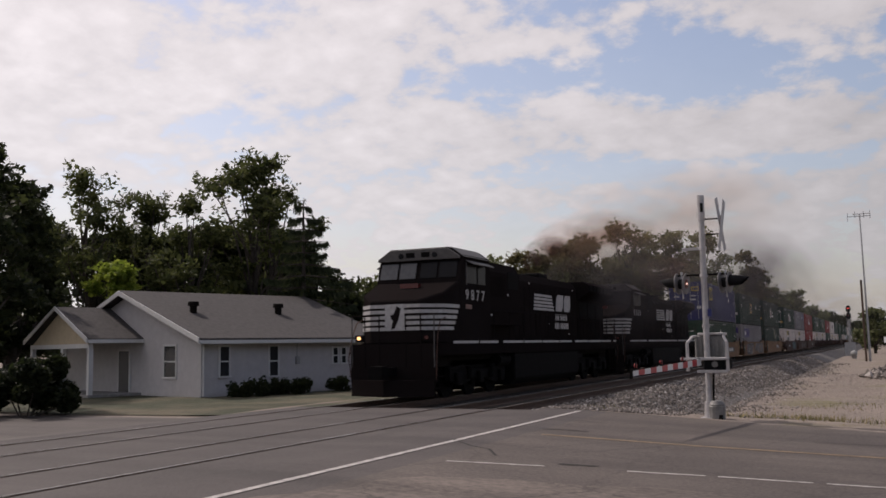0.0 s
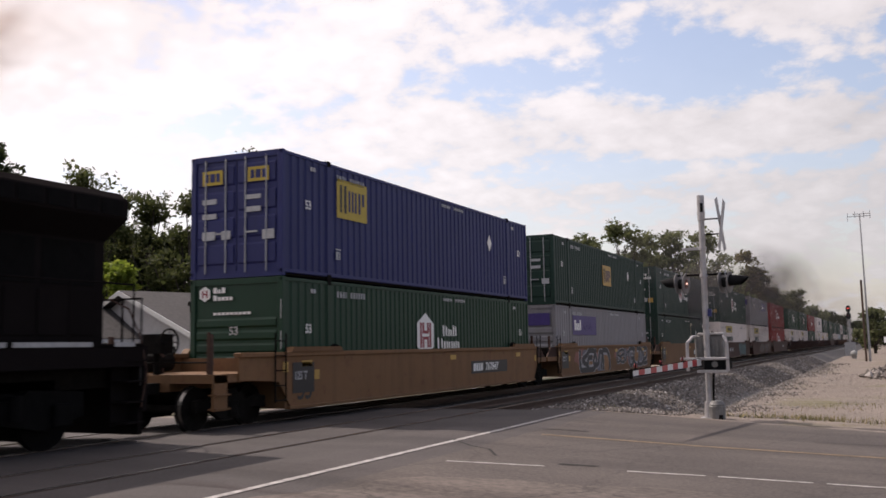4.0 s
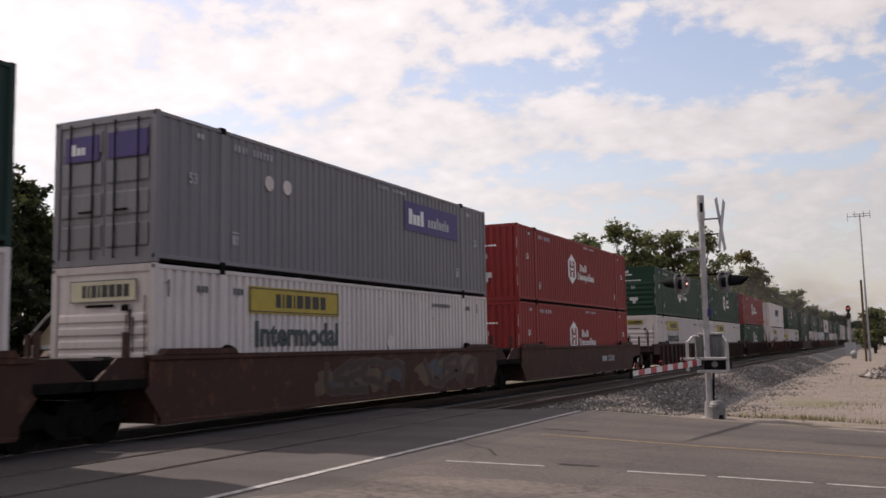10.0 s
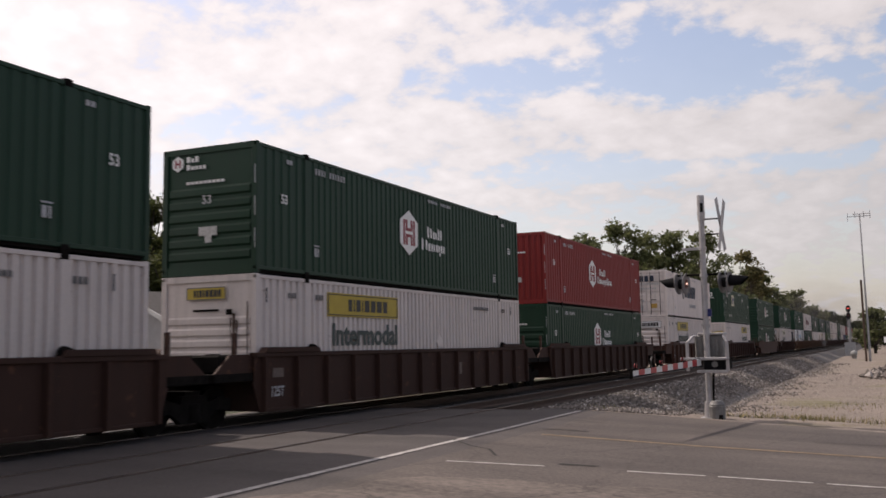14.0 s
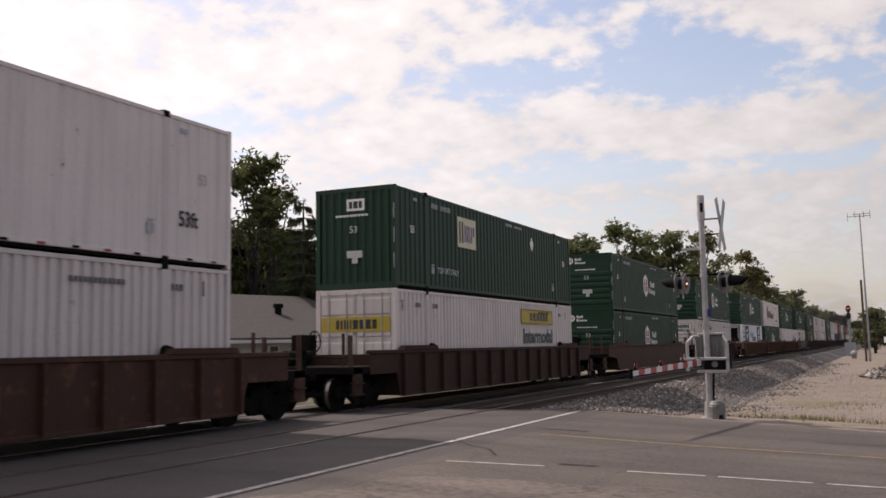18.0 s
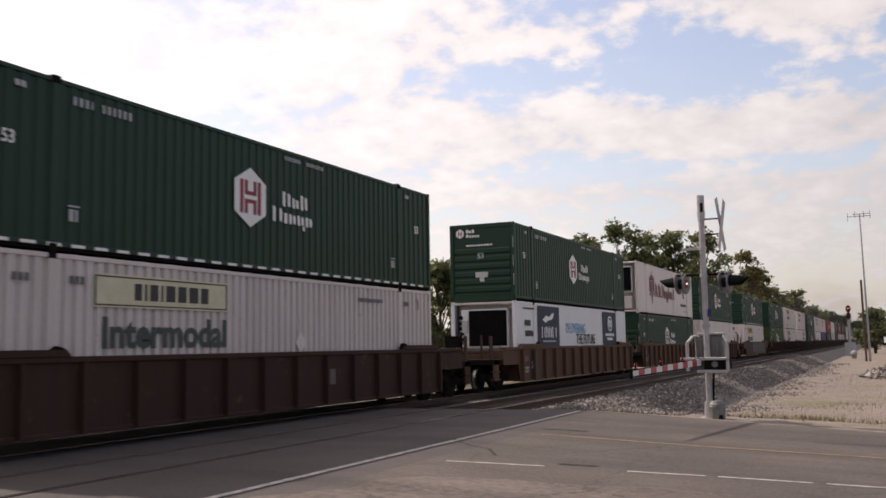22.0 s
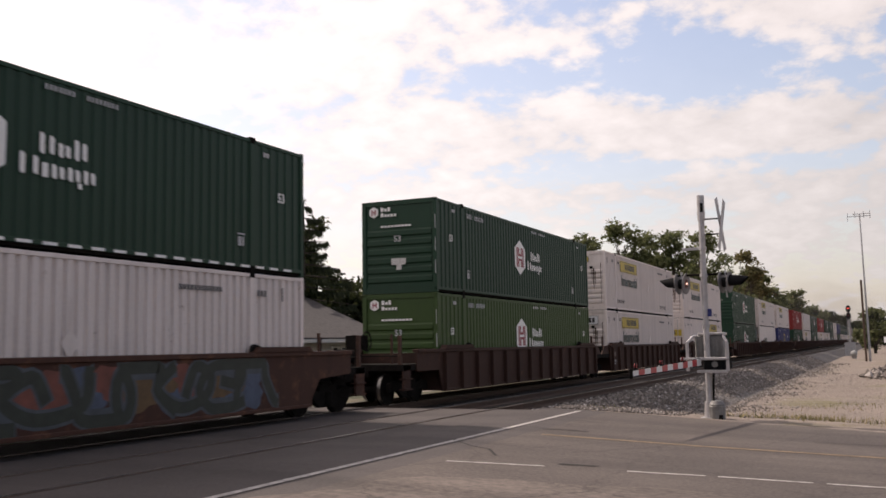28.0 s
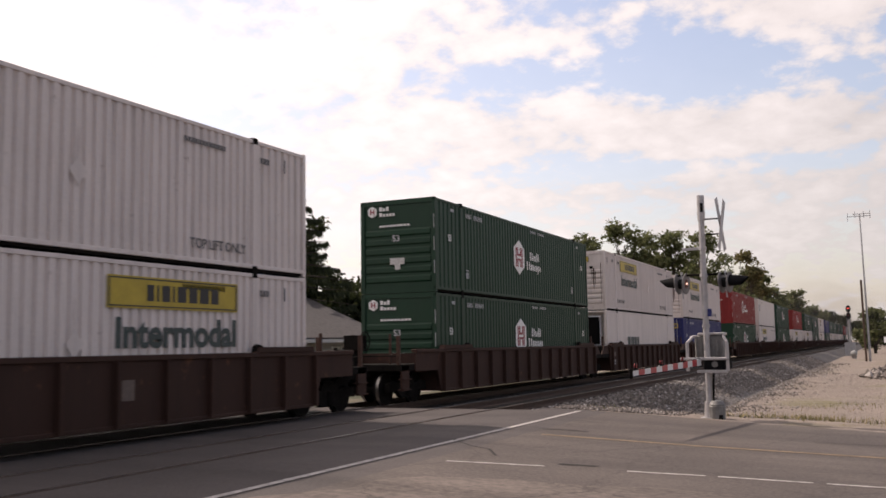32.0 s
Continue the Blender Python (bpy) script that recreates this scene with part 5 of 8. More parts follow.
                rod(bm, (-0.75, yy - 0.6, 1.36), (-0.75, yy + 0.4, 1.36), 0.2, 14)
                part("air_tank", bm, STEEL_DARK, r)
        else:
            for x in (-1.2, 1.2):
                bm = bmesh.new()
                yy = base + sg * 0.62
                box(bm, x - 0.04, x + 0.04, yy - 0.045, yy + 0.045, 1.1, 1.95)
                part("end_post", bm, STEEL_RUST, r, "rusty upright post at the platform corner")
            bm = bmesh.new()
            ya, yb = sorted((base + sg * 0.2, base + sg * 1.5))
            prism(bm, [(ya, 1.12), (yb, 1.12), (yb - (0.5 if sg > 0 else 0), 1.50), (ya + (0.5 if sg < 0 else 0), 1.50)], 'x', WX - 0.16, WX - 0.10)
            part("end_bracket", bm, BROWN, r, "dark gusset at the car's end")
            bm = bmesh.new()
            box(bm, -WX + 0.12, WX - 0.18, *sorted((base + sg * 0.16, base + sg * 1.25)), 1.12, 1.50)
            part("end_hood", bm, STEEL_DARK, r, "dark housing over the shared truck", bevel=0.04)
            bm = bmesh.new()
            rod(bm, (0.55, base + sg * 0.5, 1.12), (0.55, base + sg * 0.5, 1.52), 0.16, 12)
            rod(bm, (0.05, base + sg * 0.9, 1.28), (0.9, base + sg * 0.9, 1.28), 0.10, 10)
            part("air_tank", bm, STEEL_DARK, r)
    if mat == TAN:
        for yy in (-0.62, CL + 0.22):
            bm = bmesh.new()
            for q in (yy, yy + 0.40):
                box(bm, WX + 0.03, WX + 0.055, q - 0.015, q + 0.015, 0.45, 1.95)
            for z in (0.5, 0.82, 1.14, 1.46, 1.78):
                rod(bm, (WX + 0.045, yy, z), (WX + 0.045, yy + 0.40, z), 0.013, 6)
            part("end_ladder", bm, STEEL_DARK, r, "dark steel ladder at the car's end")
        bm = bmesh.new()
        box(bm, WX - 0.018, WX - 0.010, 0.12, 1.0, 0.62, 1.30)
        plate = part("stencil_panel", bm, MARKBLACK, r, "black stencil panel")
        word(plate, "capacity_mark", "125 T", WX - 0.009, 0.18, 0.92, 0.26, MARKGREY, 0.85)
        for yy, z in ((1.02, 0.90), (-0.25, 1.10), (CL + 0.05, 1.0)):
            bm = bmesh.new()
            box(bm, WX - 0.018, WX - 0.008, yy, yy + 0.20, z, z + 0.22)
            part("reflector_plate", bm, SIGNGOLD, r, "small orange reflector plate")
        for yy in (0.5, 8.6, CL - 1.9):
            bm = bmesh.new()
            box(bm, WX - 0.018, WX - 0.010, yy, yy + 0.42, 1.20, 1.34)
            part("reflector_plate", bm, SIGNGOLD, r, "small orange reflector plate")
    if marks:
        marks(r)
    return r


def mark_number(digits, at, tone=MARKWHITE, plate=None):
    def go(r):
        x = WX - 0.018
        if plate:
            bm = bmesh.new()
            box(bm, x, x + 0.006, at - 0.15, at + 3.0, 0.72, 1.12)
            part("number_panel", bm, plate, r, "black panel behind the number")
            x += 0.007
        bm = bmesh.new()
        bars(bm, x, at, 0.80, (0.18, 0.14, 0.14, 0.16), 0.24, 0.05, 0.1)
        part("owner_line", bm, tone, r)
        word(r, "car_number", digits, x, at + 1.0, 0.80, 0.36, tone, 1.05, 0.15)
    return go


def ribbon(bm, pts, w, x0, x1):
    """A flat stroke of width w along a polyline on the side panel, kept inside the panel."""
    pts = [Vector((p[0], min(max(p[1], 0.36 + w / 2), TOP - 0.13 - w / 2))) for p in pts]
    rows = []
    for k, p in enumerate(pts):
        d = (pts[min(k + 1, len(pts) - 1)] - pts[max(k - 1, 0)])
        d = d.normalized() if d.length > 1e-4 else Vector((1, 0))
        n = Vector((-d.y, d.x)) * w * 0.55
        if k == 0:
            p = p - d * w * 0.3
        if k == len(pts) - 1:
            p = p + d * w * 0.3
        rows.append([bm.verts.new((x, q.x, q.y)) for x in (x0, x1) for q in (p - n, p + n)])
    for A, B in zip(rows, rows[1:]):
        bm.faces.new((A[2], A[3], B[3], B[2]))
        bm.faces.new((A[0], A[2], B[2], B[0]))
        bm.faces.new((A[1], B[1], B[3], A[3]))


def rounded(pts, n=5):
    """A smooth run of points through pts."""
    out = []
    P = [pts[0]] + list(pts) + [pts[-1]]
    for a, b, c, d in zip(P, P[1:], P[2:], P[3:]):
        for k in range(n):
            t = k / n
            out.append(tuple(0.5 * (2 * q + (r - p) * t + (2 * p - 5 * q + 4 * r - u) * t * t + (3 * q - p - 3 * r + u) * t ** 3) for p, q, r, u in zip(a, b, c, d)))
    return out + [pts[-1]]


STROKES = (
    ((0.0, 0.0), (0.25, 0.55), (0.38, 1.0), (0.85, 0.95), (0.88, 0.45), (0.80, 0.0)),
    ((0.12, 0.95), (0.10, 0.35), (0.30, 0.05), (0.70, 0.08), (0.85, 0.45), (0.95, 1.0)),
    ((0.10, 0.0), (0.20, 0.95), (0.75, 1.0), (0.85, 0.65), (0.35, 0.48), (0.60, 0.25), (0.98, 0.0)),
    ((0.90, 0.80), (0.50, 1.0), (0.15, 0.62), (0.25, 0.10), (0.75, 0.02), (0.90, 0.45), (0.50, 0.50)),
    ((0.92, 0.92), (0.35, 0.98), (0.22, 0.62), (0.80, 0.45), (0.75, 0.05), (0.08, 0.06)),
    ((0.45, 0.50), (0.85, 0.70), (0.55, 1.0), (0.15, 0.60), (0.30, 0.08), (0.92, 0.10)),
)


def graffiti(spans, seed):
    """Sprayed rounded strokes: pale outline, dark filling, over patches of coloured paint."""
    def go(r):
        rnd = random.Random(seed)
        cols = [plain("spray %s" % n, c, 0.6, 0.0, 0.3, 4.0) for n, c in SPRAY[seed]]
        X = WX - 0.018
        for y0, y1, zlo, zhi in spans:
            n = max(3, int((y1 - y0) / 0.95))
            h, w = zhi - zlo, (y1 - y0) / n
            for i in range(n + 2):
                bm = bmesh.new()
                cy, cz = y0 + (y1 - y0) * (i + rnd.uniform(0, 0.6)) / (n + 2), zlo + h * rnd.uniform(0.3, 0.7)
                ph = rnd.uniform(0, 6)
                ring_pts = []
                for k in range(22):
                    a = 2 * math.pi * k / 22
                    q = 1 + 0.22 * math.sin(3 * a + ph) + 0.12 * math.sin(7 * a + 2 * ph)
                    ring_pts.append((cy + 0.62 * w * q * math.cos(a), min(max(cz + 0.40 * h * q * math.sin(a), 0.36), TOP - 0.14)))
                prism(bm, ring_pts, 'x', X, X + 0.0012 + 0.0003 * (i % 3))
                part("graffiti_patch", bm, cols[1 + i % (len(cols) - 2)], r, "patch of sprayed colour")
            for i in range(n):
                ya = y0 + w * i
                shape = STROKES[rnd.randrange(len(STROKES))]
                shape = [((p, 1 - q), (1 - p, q), (1 - q, p))[i % 3] for p, q in shape]
                pts = rounded([(ya + w * (p * 1.45 - 0.2 + rnd.uniform(-0.12, 0.12)) + 0.25 * h * q, zlo + h * min(1, max(0, q + rnd.uniform(-0.12, 0.12)))) for p, q in shape])
                bm = bmesh.new()
                ribbon(bm, pts, 0.30 * h, X, X + 0.0035 + 0.0005 * (i % 2))
                part("graffiti_outline", bm, cols[0], r, "sprayed pale graffiti edging")
                bm = bmesh.new()
                ribbon(bm, pts, 0.20 * h, X + 0.003, X + 0.0055 + 0.0005 * (i % 2))
                part("graffiti_stroke", bm, cols[-1], r, "bold dark graffiti stroke")
    return go


SPRAY = {
    1: [("pale grey", (0.30, 0.29, 0.31)), ("rose", (0.22, 0.075, 0.055)), ("slate blue", (0.12, 0.12, 0.15)), ("orange", (0.24, 0.11, 0.035)), ("black", (0.022, 0.021, 0.024))],
    2: [("teal", (0.04, 0.12, 0.13)), ("light teal", (0.07, 0.17, 0.18)), ("dark teal", (0.025, 0.06, 0.07))],
    3: [("slate", (0.050, 0.062, 0.075)), ("blue", (0.055, 0.075, 0.12)), ("coral", (0.15, 0.042, 0.028)), ("gold", (0.10, 0.055, 0.020)), ("olive", (0.020, 0.026, 0.019))],
    4: [("umber", (0.070, 0.036, 0.024)), ("tan", (0.10, 0.058, 0.030)), ("slate", (0.045, 0.050, 0.062)), ("dark", (0.042, 0.019, 0.014))],
}


def both(*fs):
    def go(r):
        for f in fs:
            f(r)
    return go


def small_plate(r):
    word(r, "capacity_mark", "125T", WX - 0.018, 0.28, 0.60, 0.30, MARKGREY, 0.8)
    for y, w, z, h in ((0.35, 0.4, 1.0, 0.20), (CL * 0.62, 0.40, 0.75, 0.36)):
        bm = bmesh.new()
        box(bm, WX - 0.018, WX - 0.012, y, y + w, z, z + h)
        part("stencil_plate", bm, INKBROWN, r, "faded stencilled square")


def number_25(r):
    bm = bmesh.new()
    box(bm, WX - 0.018, WX - 0.012, 0.95, 1.75, 0.35, 1.35)
    part("stencil_panel", bm, MARKBLACK, r, "black stencil panel")
    word(r, "capacity_mark", "25T", WX - 0.011, 1.05, 0.75, 0.36, MARKGREY, 0.8)


car_makers = {}


def car(kind, m):
    """kind: (paint, ribbed, front coupler, rear coupler, extra)"""
    paint_key, ribbed, fr, re, extra = kind
    names = {"tan": (TAN, "faded yellow smooth-sided"), "oxide": (BROWNRED, "oxide-red smooth-sided"), "brown": (BROWN, "dark brown ribbed"),
             "orange": (ORANGE, "orange-brown ribbed"), "rust": (BROWNRED, "rusty red ribbed")}
    extras = {"": (None, ""), "a": (both(mark_number("767847", 10.35, MARKWHITE, MARKBLACK), lambda r: word(r, "size_mark", "53", WX - 0.018, 0.30, 0.48, 0.62, MARKBLACK, 1.0, 0.15)), " with a number panel"),
              "b": (graffiti(((2.6, 7.2, 0.36, 1.40), (8.8, 11.0, 0.7, 1.3), (11.2, 15.2, 0.45, 1.35)), 1), " with large graffiti"),
              "c": (both(mark_number("723382", 3.3, MARKGREY), graffiti(((9.2, 13.2, 0.40, 1.38),), 2)), " with teal graffiti"),
              "f": (mark_number("723382", 10.5, MARKGREY), " with a stencilled number"),
              "d": (graffiti(((5.6, 9.4, 0.55, 1.25), (11.0, 14.4, 0.5, 1.25)), 4), " with dark graffiti"),
              "e": (graffiti(((5.6, 9.0, 0.40, 1.38), (9.0, 14.4, 0.40, 1.38)), 3), " with bright graffiti"),
              "p": (small_plate, ""), "n": (both(small_plate, number_25), " with a black stencil panel")}
    if kind not in car_makers:
        mat, lab = names[paint_key]
        fn, tail = extras[extra]
        car_makers[kind] = well_car("%s double-stack well car%s" % (lab, tail), mat, ribbed, fr, re, fn)
        car_makers[kind].matrix_basis = m
        return car_makers[kind]
    return copy_thing(car_makers[kind], m)


# ------------------------------------------------------------------ locomotives (origin: front coupler face, rail top)
GLASS_DARK = plain("dark cab glass", (0.006, 0.006, 0.008), 0.25, 0.0, 0.2)
GLASS_DARK.node_tree.nodes["Principled BSDF"].inputs["Specular IOR Level"].default_value = 0.12
# paler glass colour stands in for sky mirrored in the left panes
GLASS_PALE = plain("sky-tinted windshield glass", (0.05, 0.053, 0.06), 0.15, 0.1, 0.2)
VISORGREY = plain("light grey roof colour", (0.060, 0.055, 0.053), 0.6, 0.0, 0.3, 6.0)
LOCOWHITE = plain("grimy white stripe paint", (0.36, 0.35, 0.35), 0.5, 0.0, 0.25, 7.0)
HEADLIGHT = plain("lit amber lamp", (1.0, 0.55, 0.22), 0.3, 0.0, 0.0, 3.0, emit=3.0)
REDGLOW = plain("red marker glass", (0.085, 0.009, 0.008), 0.3, 0.0, 0.1, 3.0)


def big_truck(parent, yc):
    bm = bmesh.new()
    box(bm, -1.0, 1.0, -1.9, 1.9, 0.75, 1.15)
    tr = part("truck", bm, GRILLE, parent, "grimy six-wheel truck")
    tr.matrix_basis = pose(0, yc, 0)
    for d in (-1.25, 0.6, 2.2):
        bm = bmesh.new()
        box(bm, -0.62, 0.62, d - 0.62, d + 0.2, 0.16, 0.95)
        part("traction_motor", bm, GRILLE, tr, bevel=0.06)
    for s in (-1, 1):
        bm = bmesh.new()
        prism(bm, [(-2.35, 0.55), (-2.35, 0.95), (-1.2, 1.02), (-1.0, 0.86), (1.0, 0.86), (1.2, 1.02), (2.35, 0.95), (2.35, 0.55), (1.5, 0.36), (0.5, 0.55), (-0.5, 0.55), (-1.5, 0.36)], 'x', *sorted((s * 1.02, s * 1.18)))
        part("side_frame", bm, GRILLE, tr)
        for d in (-1.85, 0.0, 1.85):
            bm = bmesh.new()
            rod(bm, (s * 0.69, d, 0.53), (s * 0.82, d, 0.53), 0.53, 30)
            rod(bm, (s * 0.82, d, 0.53), (s * 0.95, d, 0.53), 0.2, 12)
            part("wheel", bm, GRILLE, tr)
            bm = bmesh.new()
            box(bm, *sorted((s * 1.16, s * 1.3)), d - 0.19, d + 0.19, 0.4, 0.78)
            part("axle_box", bm, GRILLE, tr, bevel=0.03)
        for d in (-0.92, 0.92):
            bm = bmesh.new()
            rod(bm, (s * 1.22, d, 0.55), (s * 1.22, d, 0.95), 0.11, 10)
            part("spring", bm, GRILLE, tr)


def locomotive(digits, m):
    r = thing("diesel_locomotive", m, "black diesel freight locomotive with white stripes, road number %s" % digits, "locomotive", "locomotives")
    B = BLACKPAINT
    bm = bmesh.new()
    box(bm, -1.50, 1.50, 0.66, 21.3, 1.34, 1.70)
    part("underframe", bm, B, r)
    bm = bmesh.new()
    box(bm, -1.0, 1.0, 1.4, 21.0, 0.98, 1.34)
    part("centre_sill", bm, STEEL_DARK, r)
    for s in (-1, 1):
        bm = bmesh.new()
        y = 1.7
        while y < 21.0:
            L = min(2.1, 21.2 - y)
            box(bm, *sorted((s * 1.50, s * 1.512)), y, y + L - (0.12 if int(y) % 3 else 0.5), 1.69, 1.77)
            y += L
        part("sill_stripe", bm, LOCOWHITE, r, "white stripe along the walkway edge")
        bm = bmesh.new()
        box(bm, *sorted((s * 0.95, s * 1.50)), 1.3, 21.3, 1.68, 1.74)
        part("walkway", bm, B, r)
    # nose: flat centre, swept-back sides, top sloping up to the windshield
    bm = bmesh.new()
    low = [(-0.85, 0.72), (0.85, 0.72), (1.42, 1.30), (1.49, 2.55), (-1.49, 2.55), (-1.42, 1.30)]
    def slope(y):
        return 3.02 + (y - 0.72) * 0.40
    v0 = [bm.verts.new((x, y, 1.70)) for x, y in low]
    v1 = [bm.verts.new((x * 0.985, y, slope(y))) for x, y in low]
    bm.faces.new(v0[::-1])
    bm.faces.new(v1)
    for i in range(6):
        bm.faces.new((v0[i], v0[(i + 1) % 6], v1[(i + 1) % 6], v1[i]))
    nose = part("nose", bm, B, r, bevel=0.04)
    for k in range(5):
        z = 2.10 + k * 0.172
        for s in (-1, 1):
            bm = bmesh.new()
            box(bm, *sorted((s * 0.33, s * 0.84)), 0.708, 0.722, z, z + 0.105)
            part("nose_stripe", bm, LOCOWHITE, nose, "white nose stripe")
            bm = bmesh.new()
            prism(bm, [(s * 0.845, 0.705), (s * 1.425, 1.295), (s * 1.412, 1.31), (s * 0.832, 0.722)], 'z', z, z + 0.105)
            part("nose_stripe", bm, LOCOWHITE, nose, "white stripe on the swept-back nose corner")
            bm = bmesh.new()
            e = 1.85 + k * 0.10
            q = (e - 1.30) / 1.25 * 0.07
            prism(bm, [(s * 1.432, 1.30), (s * (1.432 + q), e), (s * (1.415 + q), e), (s * 1.412, 1.30)], 'z', z, z + 0.105)
            part("nose_stripe", bm, LOCOWHITE, nose, "white stripe round the nose side")
    bm = bmesh.new()
    box(bm, -0.33, 0.33, 0.706, 0.72, 2.10, 2.90)
    plate = part("nose_emblem", bm, LOCOWHITE, nose, "white nose panel")
    bm = bmesh.new()
    prism(bm, [(-0.12, 2.14), (0.0, 2.16), (0.14, 2.45), (0.22, 2.76), (0.08, 2.84), (-0.02, 2.6), (-0.16, 2.55), (-0.06, 2.38)], 'y', 0.698, 0.707)
    part("emblem_shape", bm, B, plate, "black plain shape")
    # cab
    bm = bmesh.new()
    prism(bm, [(2.30, 1.70), (2.30, 3.68), (2.52, 4.34), (2.62, 4.50), (4.85, 4.50), (4.85, 1.70)], 'x', -1.48, 1.48)
    cab = part("cab", bm, B, r, bevel=0.03)
    bm = bmesh.new()
    prism(bm, [(-1.50, 4.44), (-1.05, 4.76), (1.05, 4.76), (1.50, 4.44)], 'y', 2.46, 4.95)
    part("cab_roof", bm, B, cab, "black crowned cab roof", bevel=0.02)
    bm = bmesh.new()
    prism(bm, [(-1.46, 4.36), (1.46, 4.36), (1.46, 4.44), (1.02, 4.73), (-1.02, 4.73), (-1.46, 4.44)], 'y', 2.36, 2.46)
    fas = part("roof_fascia", bm, VISORGREY, cab, "grey brow over the windshield", bevel=0.015)
    for s in (-1, 1):
        bm = bmesh.new()
        box(bm, *sorted((s * 0.12, s * 0.42)), 2.345, 2.36, 4.46, 4.62)
        part("number_board", bm, GRILLE, fas, "dark number board")
        bm = bmesh.new()
        rod(bm, (s * 0.6, 2.33, 4.52), (s * 0.6, 2.36, 4.52), 0.09, 14)
        part("headlamp", bm, GLASS_DARK, fas, "unlit round headlamp")
        bm = bmesh.new()
        prism(bm, [(s * 1.50, 4.43), (s * 1.06, 4.755), (s * 1.06, 4.77), (s * 1.52, 4.44)], 'y', 2.6, 4.7)
        part("roof_panel", bm, VISORGREY, cab, "grey roof edge panel")
    for x0, x1 in ((-1.36, -0.74), (-0.66, -0.08), (0.08, 0.66), (0.74, 1.36)):
        bm = bmesh.new()
        prism(bm, [(2.325, 3.78), (2.30, 3.78), (2.475, 4.30), (2.50, 4.30)], 'x', x0, x1)
        part("windshield", bm, GLASS_PALE if x1 < 0 else GLASS_DARK, cab, "cab windshield pane")
    bm = bmesh.new()
    box(bm, -0.32, 0.32, 1.72, 1.90, 3.44, 3.58)
    part("nose_lamp_box", bm, REDGLOW, nose, "dull red lamp box on the nose top")
    for s in (-1, 1):
        for a, b in ((2.85, 3.65), (3.75, 4.4)):
            bm = bmesh.new()
            box(bm, *sorted((s * 1.478, s * 1.490)), a, b, 3.60, 4.20)
            w = part("side_window", bm, GLASS_DARK, cab)
            bm = bmesh.new()
            box(bm, *sorted((s * 1.478, s * 1.500)), a - 0.06, a, 3.55, 4.25)
            part("window_frame", bm, VISORGREY if a < 3 else B, w)
        bm = bmesh.new()
        prism(bm, [(s * 1.48, 4.30), (s * 1.74, 4.18), (s * 1.74, 4.21), (s * 1.48, 4.34)], 'y', 2.8, 4.6)
        part("sun_visor", bm, VISORGREY, cab, "pale sun visor over the side window")
    for k, d in enumerate(digits):
        word(cab, "road_number", d, 1.482, 2.74 + k * 0.44, 3.08, 0.46, LOCOWHITE, 1.15)
    if digits == "9877":
        bm = bmesh.new()
        box(bm, 1.478, 1.488, 2.74, 3.22, 2.78, 2.92)
        part("warning_plate", bm, REDGLOW, cab, "dull red plate under the number")
    # long hood
    bm = bmesh.new()
    prism(bm, [(-0.92, 1.70), (0.92, 1.70), (0.92, 4.05), (0.70, 4.36), (-0.70, 4.36), (-0.92, 4.05)], 'y', 4.85, 16.6)
    hood = part("long_hood", bm, B, r, bevel=0.015)
    bm = bmesh.new()
    prism(bm, [(-1.30, 2.30), (1.30, 2.30), (1.30, 4.15), (1.10, 4.50), (-1.10, 4.50), (-1.30, 4.15)], 'y', 4.95, 8.2)
    part("equipment_cab", bm, B, hood, bevel=0.02)
    bm = bmesh.new()
    box(bm, 1.29, 1.31, 7.0, 8.05, 3.62, 4.22)
    part("intake_grille", bm, GRILLE, hood, "black intake grille")
    bm = bmesh.new()
    box(bm, 0.918, 0.935, 0.0, 0.54, 1.95, 3.05)
    lower_door = mesh_of(bm, "hood_door", B)
    bm = bmesh.new()
    box(bm, 0.918, 0.935, 0.0, 0.54, 3.12, 3.85)
    upper_door = mesh_of(bm, "hood_door", B)
    for k in range(13):
        for me in (lower_door, upper_door):
            part("hood_door", me, None, hood).matrix_basis = pose(0, 8.45 + k * 0.62, 0)
    bm = bmesh.new()
    prism(bm, [(-0.95, 1.70), (0.95, 1.70), (0.95, 3.55), (1.50, 3.92), (1.50, 4.25), (1.25, 4.40), (-1.25, 4.40), (-1.50, 4.25), (-1.50, 3.92), (-0.95, 3.55)], 'y', 16.6, 20.9)
    rad = part("radiator", bm, B, r, "flared radiator hood", bevel=0.02)
    for k in range(7):
        bm = bmesh.new()
        box(bm, 1.502, 1.522, 16.75 + k * 0.58, 17.25 + k * 0.58, 3.96, 4.22)
        part("radiator_shutter", bm, GRILLE, rad)
    for k in range(6):
        bm = bmesh.new()
        box(bm, 0.952, 0.975, 16.72 + k * 0.68, 17.30 + k * 0.68, 1.9, 2.66)
        part("hood_door", bm, B, rad)
    for s in (-1, 1):
        bm = bmesh.new()
        for k in range(3):
            box(bm, *sorted((s * 0.945, s * 0.965)), 16.9 + k * 1.3, 18.05 + k * 1.3, 2.75, 3.5)
        part("radiator_grille", bm, GRILLE, r)
    bm = bmesh.new()
    box(bm, -0.42, 0.42, 12.9, 14.1, 4.36, 4.62)
    part("exhaust_stack", bm, GRILLE, hood, bevel=0.05)
    bm = bmesh.new()
    for k in range(5):
        rod(bm, (-0.25 + 0.12 * k, 9.3 + 0.15 * k, 4.50), (-0.25 + 0.12 * k, 9.95 + 0.15 * k, 4.56), 0.06, 8)
    box(bm, -0.3, 0.35, 9.5, 10.1, 4.36, 4.48)
    part("horn_cluster", bm, GRILLE, hood)
